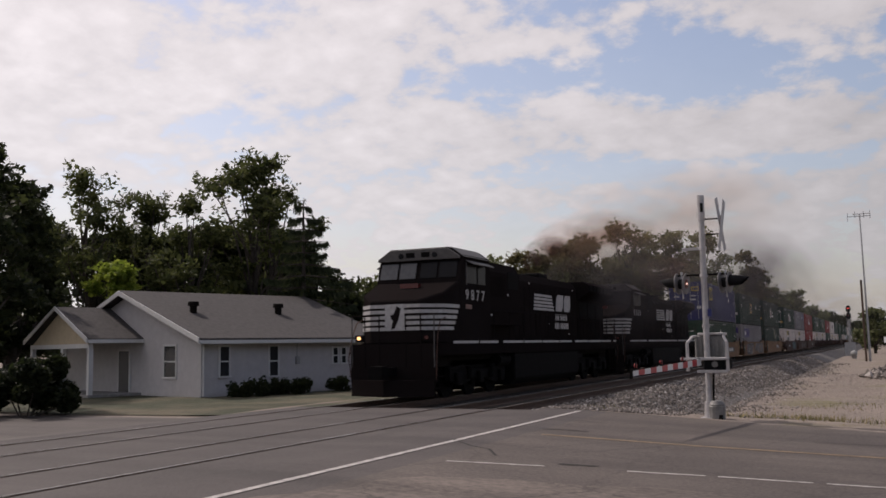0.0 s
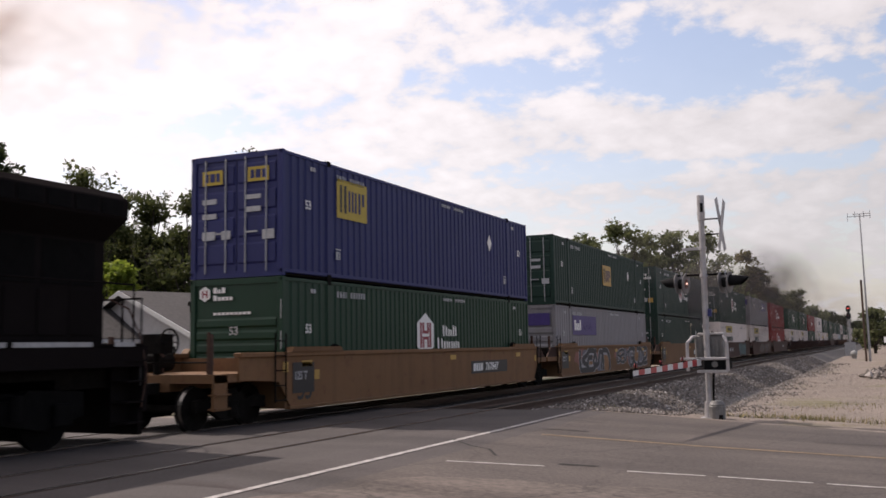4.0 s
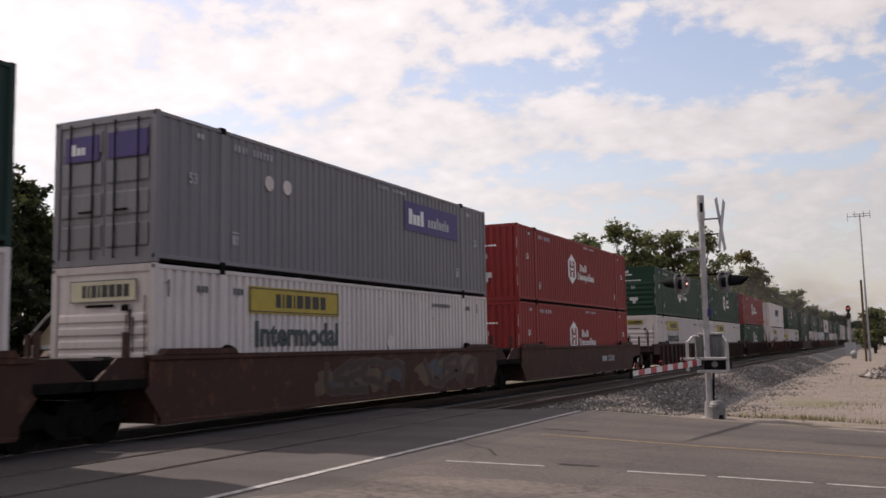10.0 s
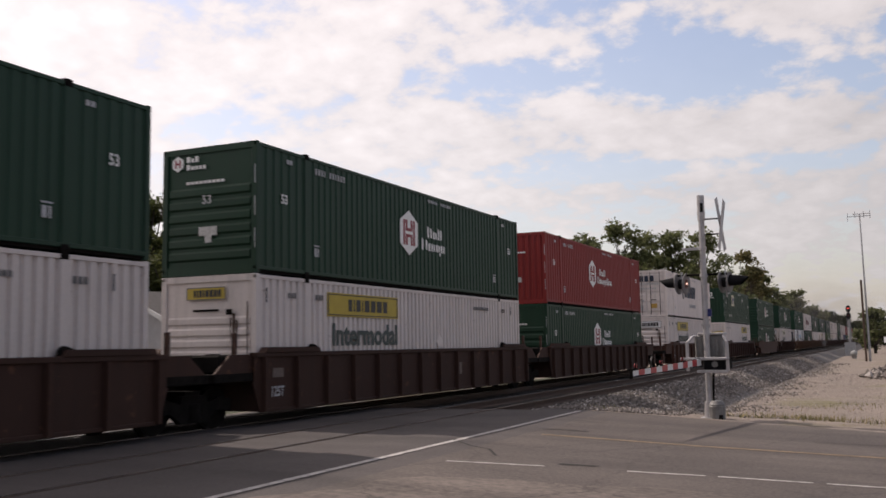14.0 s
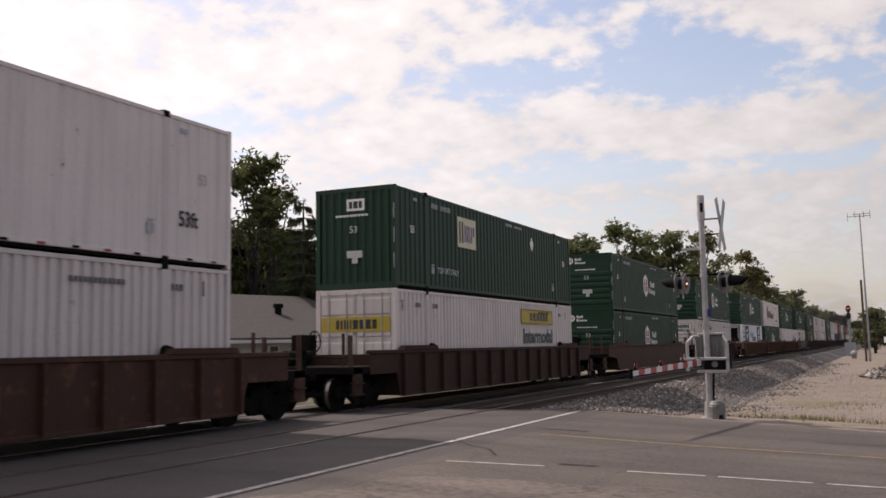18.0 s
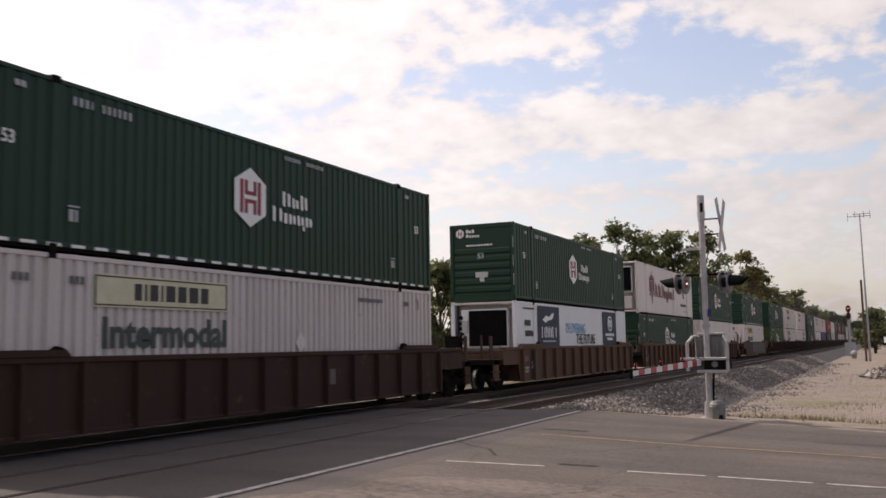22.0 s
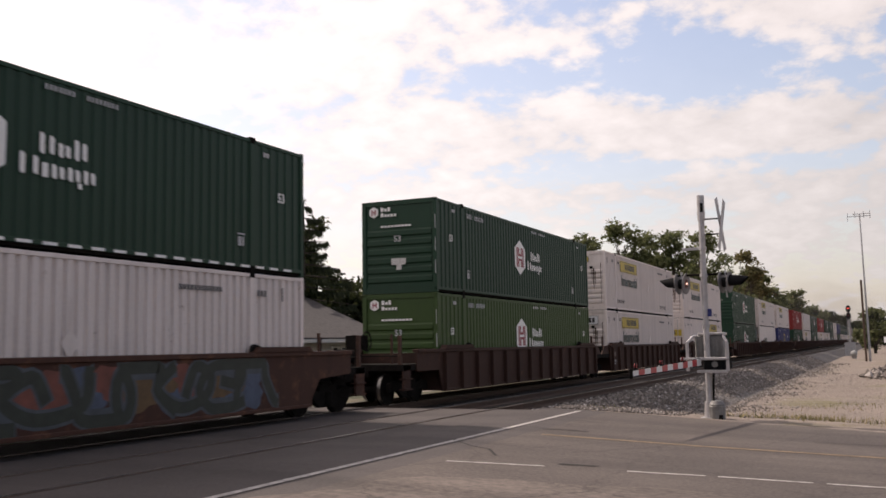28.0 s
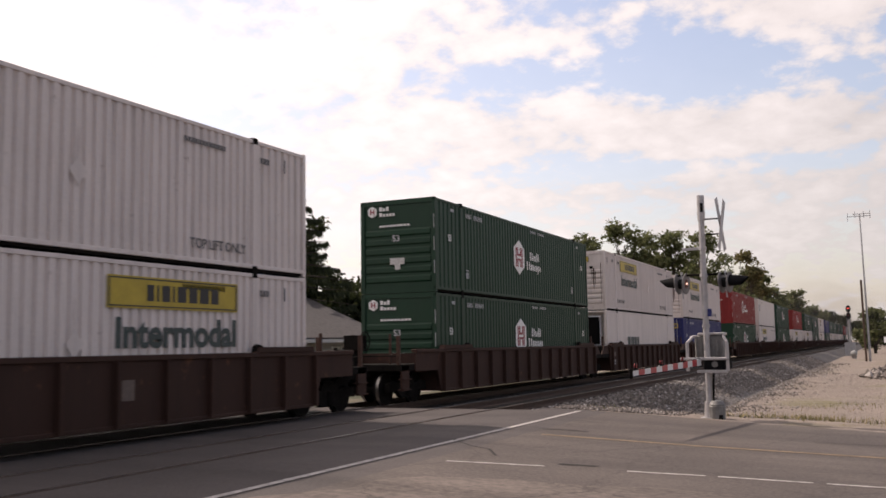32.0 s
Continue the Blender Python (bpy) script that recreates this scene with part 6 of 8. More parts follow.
    for y, z, w, hh in ((8.7, 2.35, 0.10, 0.05), (10.2, 3.98, 0.09, 0.06), (12.5, 2.42, 0.10, 0.05), (15.9, 3.95, 0.10, 0.06), (15.2, 2.02, 0.12, 0.05), (5.3, 2.62, 0.12, 0.06), (6.9, 3.35, 0.10, 0.07)):
        bm = bmesh.new()
        x = 1.302 if y < 8 else 0.937
        box(bm, x, x + 0.006, y, y + w, z, z + hh)
        part("data_plate", bm, LOCOWHITE, hood, "small pale data plate")
    bm = bmesh.new()
    for k in range(9):
        box(bm, 1.30, 1.325, 5.15, 6.7, 3.35 + k * 0.075, 3.38 + k * 0.075)
    part("louvre", bm, B, hood, "black louvred intake")
    # striped panel and letter-sized bars on the hood side
    for k in range(5):
        bm = bmesh.new()
        z = 2.99 + k * 0.137
        prism(bm, [(10.7 + k * 0.03, z), (13.3 - k * 0.06, z), (13.2 - k * 0.06, z + 0.095), (10.75 + k * 0.03, z + 0.095)], 'x', 0.936, 0.944)
        part("hood_stripe", bm, LOCOWHITE, hood, "white hood stripe")
    bm = bmesh.new()
    X0, X1 = 0.936, 0.944
    for a, b, lean in ((13.5, 14.5, 0.10), (14.65, 15.55, 0.0)):
        prism(bm, [(a, 3.00), (b - 0.2, 3.00), (b, 3.20), (b + lean, 3.70), (a + 0.2 + lean, 3.70), (a + lean, 3.50)], 'x', X0, X1)
    part("emblem", bm, LOCOWHITE, hood, "white angular emblem strokes")
    bm = bmesh.new()
    bars(bm, X0, 13.45, 2.62, (0.17, 0.18, 0.17, 0.14, 0.18, 0.14, 0.16), 0.25, 0.07)
    bars(bm, X0, 13.38, 2.26, (0.16, 0.18, 0.17, 0.16, 0.16, 0.15, 0.17, 0.17), 0.25, 0.07)
    part("lettering", bm, LOCOWHITE, hood, "two rows of white letter-sized bars")
    # tank, trucks, pilot, couplers
    bm = bmesh.new()
    prism(bm, [(-1.2, 0.20), (1.2, 0.20), (1.46, 0.42), (1.46, 1.34), (-1.46, 1.34), (-1.46, 0.42)], 'y', 7.1, 14.8)
    part("fuel_tank", bm, GRILLE, r, "long dark fuel tank", bevel=0.04)
    for k in (6.4, 15.2):
        bm = bmesh.new()
        rod(bm, (1.2, k - 0.5, 1.1), (1.2, k + 0.5, 1.1), 0.2, 12)
        part("air_reservoir", bm, GRILLE, r)
    big_truck(r, 4.45)
    big_truck(r, 17.9)
    for y, s in ((0.55, -1), (21.35, 1)):
        bm = bmesh.new()
        box(bm, -1.45, 1.45, *sorted((y, y + 0.12)), 0.55, 1.70)
        part("pilot_plate", bm, B, r)
        bm = bmesh.new()
        prism(bm, [(-1.4, y + s * 0.05), (0, y + s * 0.6), (1.4, y + s * 0.05), (1.4, y - s * 0.05), (-1.4, y - s * 0.05)], 'z', 0.14, 0.62)
        part("snow_plow", bm, B, r)
        bm = bmesh.new()
        box(bm, -0.14, 0.14, *sorted((y, y + s * 0.9)), 0.74, 1.0)
        box(bm, -0.22, 0.22, *sorted((y + s * 0.7, y + s * 1.1)), 0.66, 1.05)
        part("coupler", bm, GRILLE, r)
        for sx in (-1, 1):
            bm = bmesh.new()
            for k in range(4):
                box(bm, *sorted((sx * 1.15, sx * 1.52)), *sorted((y + s * -0.45, y)), 0.35 + k * 0.36, 0.38 + k * 0.36)
            box(bm, *sorted((sx * 1.13, sx * 1.15)), *sorted((y + s * -0.45, y)), 0.3, 1.7)
            part("corner_step", bm, B, r)
            for k, xx in enumerate((0.45, 0.95, 1.4)):
                bm = bmesh.new()
                rod(bm, (sx * xx, y, 1.0), (sx * xx, y, 2.55), 0.02, 6)
                part("end_handrail", bm, VISORGREY if k == 2 else B, r)
            bm = bmesh.new()
            rail = [(1.44, 0.02, 0.62), (1.50, -0.05, 1.25), (1.46, 0.10, 1.9), (1.43, 0.35, 2.35), (1.42, 0.80, 2.5)]
            for p, q in zip(rail, rail[1:]):
                rod(bm, (sx * p[0], y - s * p[1], p[2]), (sx * q[0], y - s * q[1], q[2]), 0.015, 6)
            part("end_handrail", bm, STEEL_RUST, r, "dull bent handrail by the corner steps")
            bm = bmesh.new()
            rod(bm, (sx * 0.45, y, 2.55), (sx * 1.4, y, 2.55), 0.018, 6)
            part("end_handrail", bm, B, r)
    for sx in (-1, 1):
        n = 12
        me = None
        for k in range(n):
            if me is None:
                bm = bmesh.new()
                rod(bm, (0, 0, 1.7), (0, 0, 2.78), 0.018, 6)
                me = mesh_of(bm, "stanchion", B)
            o = part("stanchion", me, None, r)
            o.matrix_basis = pose(sx * 1.45, 5.2 + k * (15.9 / (n - 1)), 0)
        bm = bmesh.new()
        rod(bm, (sx * 1.45, 5.2, 2.78), (sx * 1.45, 21.1, 2.78), 0.018, 6)
        part("handrail", bm, B, r)
        bm = bmesh.new()
        box(bm, *sorted((sx * 1.0, sx * 1.3)), 0.55, 0.70, 1.78, 1.98)
        part("ditch_light_housing", bm, B, r, bevel=0.02)
        bm = bmesh.new()
        rod(bm, (sx * 1.15, 0.53, 1.88), (sx * 1.15, 0.55, 1.88), 0.055, 14)
        part("ditch_light", bm, HEADLIGHT if sx < 0 else REDGLOW, r, "round ditch light")
    return r


# ------------------------------------------------------------------ the train: order, loads and spacing
GAPS = [3.30, 3.24, 7.64, 3.19, 3.16, 7.15, 3.28, 3.23, 7.25, 7.31, 7.10, 7.20, 7.15, 3.14, 3.19, 7.11, 7.28, 3.12, 3.45, 7.10, 3.2, 3.2, 7.2]
T, F = True, False
CONSIST = [
    ("emp_blue", "hub", ("tan", F, T, F, "a")), ("emp_green", "parcel_low", ("tan", F, F, F, "b")), ("hub_doors", "emp_framed", ("tan", F, F, T, "a")),
    ("hub_doors", "hunt", ("oxide", F, T, F, "c")), ("parcel_high", "hunt_gold", ("oxide", F, F, F, "d")), ("hub_red", "hub_red", ("oxide", F, F, T, "f")),
    ("hub", "hunt", ("brown", T, T, F, "")), ("hub", "hunt", ("brown", T, F, F, "p")), ("hub_red", "hub", ("brown", T, F, T, "")),
    ("swift", "hunt_plate", ("rust", T, T, T, "p")), ("emp_front", "hunt_rear", ("brown", T, T, T, "")), ("hub", "hub", ("oxide", F, T, T, "")),
    ("hub_dash", "hunt_cream", ("brown", T, T, T, "p")), ("hub", "reefer_ads", ("orange", T, T, F, "n")), ("reefer_crest", "hub", ("orange", T, F, F, "n")),
    ("hub", "white", ("orange", T, F, T, "n")), ("hub_dash", "hunt", ("oxide", F, T, T, "e")), ("hub", "hub_lime", ("brown", T, T, F, "")),
    ("hunt_up", "hunt_plate", ("brown", T, F, F, "p")), ("hunt_up", "hunt_rear", ("brown", T, F, T, "p")), ("hub", "hub", ("brown", T, T, F, "")),
    ("hunt_up", "reefer_plain", ("brown", T, F, F, "p")), ("hunt_up", "blue", ("brown", T, F, T, "")), ("hub_red", "hub", ("brown", T, T, F, "")),
    ("white", "hunt", ("brown", T, F, F, "")), ("hub", "hub", ("brown", T, F, T, "")), ("hub_red", "hunt", ("brown", T, T, T, "")),
    ("hub", "hunt", ("brown", T, T, F, "")), ("hub", "hub", ("brown", T, F, F, "")), ("hunt_up", "hunt", ("brown", T, F, T, "")),
    ("emp_blue", "hub", ("brown", T, T, F, "")), ("hub", "hunt", ("brown", T, F, F, "")), ("hub", "hunt", ("brown", T, F, T, "")),
    ("hub_doors", "white", ("brown", T, T, T, "")), ("hub", "hunt", ("brown", T, T, T, "")), ("hub_red", "hub", ("brown", T, T, T, "")),
    ("parcel_high", "hunt", ("brown", T, T, T, "")), ("hub", "hub", ("brown", T, T, T, "")),
]


def advance(t):
    """Where the foremost load's near end stands along the track at t seconds."""
    k = t / 32.0
    return 73.0 - 434.15 * k - 71.88 * k ** 2 + 47.5 * k ** 3 - 16.39 * k ** 4


moving = []
S0 = advance(0.0)
offset = 0.0
for i, (upper, lower, kind) in enumerate(CONSIST):
    y = S0 + offset
    moving.append((car(kind, pose(TRACK_X, y, 0)), offset, 0.0, TRACK_X))
    moving.append((container(lower, pose(TRACK_X, y, 0.345)), offset, 0.345, TRACK_X))
    moving.append((container(upper, pose(TRACK_X, y, 0.345 + CH + 0.015)), offset, 0.345 + CH + 0.015, TRACK_X))
    gap = GAPS[i] if i < len(GAPS) else (3.2 if not kind[3] else 7.2)
    offset += CL + gap
for digits, off in (("9300", -25.9), ("9877", -48.2)):
    moving.append((locomotive(digits, pose(TRACK_X, S0 + off, 0)), off, 0.0, TRACK_X))


# ------------------------------------------------------------------ exhaust trailing back from the stacks, in rigid thin puffs
def soot_mat(name, along, dense, tone, through_tone=(0.62, 0.47, 0.38)):
    mat, nt, p = nodes(name)
    co = nt.nodes.new("ShaderNodeTexCoord")
    sep = nt.nodes.new("ShaderNodeSeparateXYZ")
    nt.links.new(co.outputs["Object"], sep.inputs[0])

    def mm(op, a, b):
        n = nt.nodes.new("ShaderNodeMath")
        n.operation = op
        n.use_clamp = op == 'SUBTRACT'
        for k, v in enumerate((a, b)):
            if isinstance(v, (int, float)):
                n.inputs[k].default_value = v
            else:
                nt.links.new(v, n.inputs[k])
        return n.outputs[0]
    r2 = mm('ADD', mm('MULTIPLY', sep.outputs[along], sep.outputs[along]), mm('MULTIPLY', sep.outputs[2], sep.outputs[2]))
    fall = mm('POWER', mm('SUBTRACT', 1.0, mm('MULTIPLY', r2, 1.35)), 1.2)
    n = link_noise(nt, 1.1, 3.0, 0.5)
    dens = mm('MULTIPLY', fall, mm('MULTIPLY', mm('SUBTRACT', n, 0.28), dense))
    clear = nt.nodes.new("ShaderNodeBsdfTransparent")
    mx = nt.nodes.new("ShaderNodeMixShader")
    nt.links.new(dens, mx.inputs[0])
    nt.links.new(clear.outputs[0], mx.inputs[1])
    soak = nt.nodes.new("ShaderNodeBsdfTransparent")
    soak.inputs["Color"].default_value = (*through_tone, 1)
    mx2 = nt.nodes.new("ShaderNodeMixShader")
    mx2.inputs[0].default_value = 0.55
    nt.links.new(p.outputs[0], mx2.inputs[1])
    nt.links.new(soak.outputs[0], mx2.inputs[2])
    nt.links.new(mx2.outputs[0], mx.inputs[2])
    p.inputs["Base Color"].default_value = (*tone, 1)
    p.inputs["Roughness"].default_value = 1.0
    p.inputs["Specular IOR Level"].default_value = 0.0
    nt.links.new(mx.outputs[0], nt.nodes["Material Output"].inputs["Surface"])
    return mat


def puff_shell(name, material, axis):
    """An uneven half shell, open away from the road, that a puff of smoke shows as."""
    bm = bmesh.new()
    bmesh.ops.create_icosphere(bm, subdivisions=4, radius=1.0)
    for v in bm.verts:
        v.co *= 1 + 0.10 * noise.noise(v.co * 2.0)
    sg = 1 if axis == 0 else -1
    bmesh.ops.delete(bm, geom=[v for v in bm.verts if v.co[axis] * sg < 0.0 or v.co.length_squared - v.co[axis] ** 2 > 0.80], context='VERTS')
    return mesh_of(bm, name, material, True)


puff_mesh = puff_shell("exhaust_puff", soot_mat("dense brown exhaust", 0, 3.8, (0.13, 0.085, 0.07), (0.32, 0.21, 0.17)), 1)
mid_mesh = puff_shell("exhaust_puff", soot_mat("thin brown exhaust", 0, 2.6, (0.36, 0.23, 0.17), (0.62, 0.42, 0.32)), 1)
thin_mesh = puff_shell("exhaust_puff", soot_mat("thinned brown exhaust", 0, 1.7, (0.56, 0.40, 0.31), (0.80, 0.62, 0.49)), 1)
PUFFS = ((0.8, 0.6, 0.55, 5.1), (2.6, 1.2, 0.75, 5.7), (6.0, 2.2, 1.1, 6.3), (11.5, 3.6, 1.6, 6.9), (20.0, 5.6, 2.5, 8.0), (33.0, 8.5, 4.2, 10.2))
rnd = random.Random(3)
for stack, count in ((-48.2 + 13.5, 6), (-25.9 + 13.5, 3)):
    for k, (d, wide, tall, up) in enumerate(PUFFS[:count]):
        ob = tagged(new("exhaust_puff", puff_mesh if d < 3 else mid_mesh if d < 15 else thin_mesh), "thin brown puff of diesel exhaust above the train", "smoke", "exhaust puffs")
        ob.scale = (wide * 1.25, wide * 0.5, tall * 1.3)
        x, up = TRACK_X + rnd.uniform(-0.3, 0.3) + 0.01 * d, up + rnd.uniform(-0.15, 0.15)
        ob.location = (x, S0 + stack + d, up)
        moving.append((ob, stack + d, up, x))
# haze blown down beside the line: the dark fresh one lifts away at once, the thin one hangs on and drifts off
dark_haze = puff_shell("exhaust_haze", soot_mat("dark fresh exhaust haze", 0, 3.4, (0.13, 0.115, 0.115), (0.45, 0.42, 0.42)), 1)
grey_haze = puff_shell("exhaust_haze", soot_mat("thin grey exhaust and air haze", 0, 1.25, (0.36, 0.33, 0.325), (0.80, 0.76, 0.74)), 1)
hazes = []
# the last shell, nearly still, is an added veil for air haze far off
for x, y, z, sx, sz, quick in ((-11.6, 48, 3.6, 5.4, 3.9, True), (-10.0, 80, 5.6, 7.0, 6.4, True), (-10.6, 58, 4.0, 7.0, 5.2, False), (-10.5, 105, 6.0, 11.0, 8.5, False), (-11.5, 170, 5.0, 15.0, 8.5, None)):
    ob = tagged(new("exhaust_haze", dark_haze if quick else grey_haze), "dark exhaust haze beside the train" if quick else "thin grey exhaust and air haze over the far track", "smoke", "exhaust haze")
    ob.scale = (sx, 5.0, sz)
    ob.location = (x, y, z)
    hazes.append((ob, x, y, z, quick))


# ------------------------------------------------------------------ crossing gate
SIGNALBLACK = plain("flat black signal paint", (0.008, 0.008, 0.009), 0.8, 0.0, 0.2)
SIGNALBLACK.node_tree.nodes["Principled BSDF"].inputs["Specular IOR Level"].default_value = 0.1
ALU = plain("weathered aluminium", (0.42, 0.40, 0.40), 0.5, 0.4, 0.18)
CONCRETE = plain("grey concrete footing", (0.26, 0.25, 0.24), 0.9, 0.0, 0.3)
ARMWHITE = plain("white gate stripe", (0.72, 0.71, 0.70), 0.45, 0.0, 0.08)
ARMRED = plain("red gate stripe", (0.42, 0.035, 0.040), 0.45, 0.0, 0.1)
LENSRED = plain("dark red signal lens", (0.10, 0.008, 0.010), 0.15, 0.0, 0.1)
CASEGREY = plain("grimy cast aluminium", (0.17, 0.165, 0.16), 0.6, 0.2, 0.3)
DISCGREY = plain("weathered grey disc", (0.16, 0.15, 0.15), 0.6, 0.0, 0.3)
LENSSTOP = plain("lit red block lens", (1.0, 0.10, 0.07), 0.2, 0.0, 0.0, emit=1.2)
LENSLIT = plain("lit red signal lens", (1.0, 0.62, 0.50), 0.2, 0.0, 0.0, emit=1.5)


def crossing_gate():
    bx, by, bz = -3.83, 23.09, -0.22
    g = thing("crossing_gate", pose(bx, by, bz), "railroad crossing signal with lowered red and white gate arm", "crossing gate")
    bm = bmesh.new()
    box(bm, -0.20, 0.20, -0.20, 0.20, -0.25, 0.02)
    part("footing", bm, CONCRETE, g, bevel=0.02)
    bm = bmesh.new()
    prism(bm, [(-0.19, -0.19), (0.19, -0.19), (0.19, 0.19), (-0.19, 0.19)], 'z', 0.02, 0.06)
    rod(bm, (0, 0, 0.06), (0, 0, 0.42), 0.13, 14, 0.11)
    part("base_casting", bm, ALU, g)
    bm = bmesh.new()
    rod(bm, (0.17, -0.03, 0.0), (0.17, -0.03, 0.34), 0.185, 16, 0.20)
    rod(bm, (0.17, -0.03, 0.34), (0.17, -0.03, 0.45), 0.20, 16, 0.13)
    part("junction_box", bm, CASEGREY, g, "rounded grey junction box at the foot", bevel=0.02)
    # no real hole: a black patch paints the shade inside the box's gap
    bm = bmesh.new()
    box(bm, 0.16, 0.33, -0.206, -0.19, 0.02, 0.13)
    part("box_opening", bm, SIGNALBLACK, g, "black patch painted as the shade in the junction box gap")
    bm = bmesh.new()
    rod(bm, (0, 0, 0.40), (0, 0, 5.28), 0.072, 16)
    part("mast", bm, ALU, g, "slender aluminium mast", smooth=False)
    bm = bmesh.new()
    rod(bm, (0, 0, 4.72), (0, 0, 5.33), 0.088, 16)
    part("mast_cap", bm, ALU, g)
    bm = bmesh.new()
    rod(bm, (0.10, -0.03, 0.4), (0.14, -0.03, 1.3), 0.025, 8)
    part("cable_conduit", bm, STEEL_DARK, g)
    bm = bmesh.new()
    box(bm, 0.0, 0.06, -0.096, -0.05, 4.92, 5.14)
    part("bell_slot", bm, STEEL_DARK, g)
    # crossbuck on a bracket, edge turned to the viewer
    for sgn in (1, -1):
        bm = bmesh.new()
        L = 0.66
        c, s = math.cos(radians(66)), math.sin(radians(66)) * sgn
        w = 0.10
        pts = [(-L * c - w * s, -L * s + w * c), (-L * c + w * s, -L * s - w * c), (L * c + w * s, L * s - w * c), (L * c - w * s, L * s + w * c)]
        prism(bm, pts, 'x', 0.36 + 0.012 * sgn, 0.368 + 0.012 * sgn)
        b = part("crossbuck_blade", bm, ALU, g, "white crossbuck blade seen from behind")
        b.matrix_basis = pose(0.45, 0, 4.60) @ pose(0, 0, 0, 0, 0, -9) @ pose(-0.36, 0, 0)
    for z in (4.38, 4.75):
        bm = bmesh.new()
        rod(bm, (0, 0, z), (0.42, 0.02, z), 0.018, 6)
        part("bracket", bm, STEEL_DARK, g)
    bm = bmesh.new()
    box(bm, -0.48, 0.09, -0.03, 0.03, 4.02, 4.08)
    part("side_plate", bm, ALU, g, "small side plate")
    for k, z in enumerate((4.05, 4.9, 3.4, 2.2)):
        bm = bmesh.new()
        rod(bm, (0, 0, z - 0.04), (0, 0, z + 0.04), 0.095, 14)
        part("clamp", bm, ALU, g)
    # lamp heads on a cross arm
    bm = bmesh.new()
    rod(bm, (-0.62, 0.0, 3.42), (0.62, 0.0, 3.42), 0.026, 8)
    part("cross_arm", bm, STEEL_DARK, g)
    for x in (-0.52, 0.50):
        for face in (-1, 1):
            bm = bmesh.new()
            rod(bm, (0, 0, 0), (face * 0.018, 0, 0), 0.25, 28)
            h = part("background_disc", bm, DISCGREY, g, "round grey signal background")
            h.matrix_basis = pose(x + face * 0.085, 0, 3.22, 0, 4 * face, -11)
            bm = bmesh.new()
            rod(bm, (face * 0.018, 0, 0), (face * 0.03, 0, 0), 0.105, 20)
            lens = part("lens", bm, LENSRED, h, "dark red lens")
            if x < 0 and face > 0:
                bm = bmesh.new()
                rod(bm, (0.03, -0.02, 0), (0.05, -0.02, 0), 0.022, 10)
                part("bulb", bm, LENSLIT, h, "glowing bulb in the lens")
            if (x < 0) == (face > 0):
                continue
            bm = bmesh.new()
            n, L = 18, 0.46
            prev = None
            for i in range(n + 1):
                a = radians(-50 + 280 * i / n)
                cur = [bm.verts.new((face * 0.018, 0.15 * math.cos(a), 0.03 + 0.15 * math.sin(a))), bm.verts.new((face * L * (0.75 + 0.25 * math.sin(a)), 0.115 * math.cos(a), 0.03 + 0.115 * math.sin(a)))]
                if prev:
                    bm.faces.new((prev[0], prev[1], cur[1], cur[0]))
                prev = cur
            v = part("visor", bm, SIGNALBLACK, h, "long black visor")
            v.modifiers.new("thick", 'SOLIDIFY').thickness = 0.008
        bm = bmesh.new()
        rod(bm, (x - 0.08, 0, 3.22), (x + 0.08, 0, 3.22), 0.12, 14)
        part("lamp_housing", bm, SIGNALBLACK, g, bevel=0.02)
        bm = bmesh.new()
        rod(bm, (x, 0, 3.3), (x, 0, 3.50), 0.03, 8)
        part("lamp_bracket", bm, STEEL_GALV, g)
        bm = bmesh.new()
        rod(bm, (x, 0, 3.12), (x + 0.02, 0, 2.86), 0.02, 6)
        part("wire_drop", bm, ALU, g)
    # gate mechanism: ribbed case behind the mast, held in a square frame of arms
    bm = bmesh.new()
    box(bm, -0.30, 0.36, 0.09, 0.50, 1.42, 1.98)
    case = part("mechanism_case", bm, CASEGREY, g, "dark grey cast mechanism case", bevel=0.03)
    bm = bmesh.new()
    box(bm, -0.22, 0.40, 0.06, 0.52, 1.98, 2.04)
    part("case_lid", bm, ALU, case, "pale cast lid", bevel=0.015)
    for k in range(7):
        bm = bmesh.new()
        x = -0.26 + k * 0.095
        box(bm, x, x + 0.03, 0.06, 0.09, 1.50, 1.94)
        part("case_rib", bm, CASEGREY, case)
    for x in (-0.41, 0.50):
        bm = bmesh.new()
        box(bm, x - 0.035, x + 0.035, -0.30, -0.25, 1.14, 1.80)
        part("support_arm", bm, ALU, g, "upright aluminium gate support", bevel=0.01)
        bm = bmesh.new()
        rod(bm, (x, -0.275, 1.80), (x + (0.10 if x < 0 else -0.10), -0.1, 1.95), 0.035, 8)
        rod(bm, (x + (0.10 if x < 0 else -0.10), -0.1, 1.95), (x + (0.14 if x < 0 else -0.14), 0.15, 1.95), 0.035, 8)
        part("support_bend", bm, ALU, g)
    bm = bmesh.new()
    box(bm, -0.58, 0.50, -0.33, -0.24, 1.40, 1.46)
    part("cross_bar", bm, ALU, g, "aluminium cross bar", bevel=0.01)
    bm = bmesh.new()
    box(bm, -0.20, 0.50, -0.30, -0.24, 1.10, 1.17)
    part("cross_bar", bm, ALU, g, "aluminium cross bar", bevel=0.01)
    bm = bmesh.new()
    box(bm, -0.06, 0.44, -0.22, 0.05, 1.17, 1.40)
    part("pivot_block", bm, SIGNALBLACK, g, bevel=0.02)
    bm = bmesh.new()
    rod(bm, (0.2, -0.25, 1.30), (0.2, -0.20, 1.30), 0.07, 12)
    part("pivot_bolt", bm, CASEGREY, g)
    bm = bmesh.new()
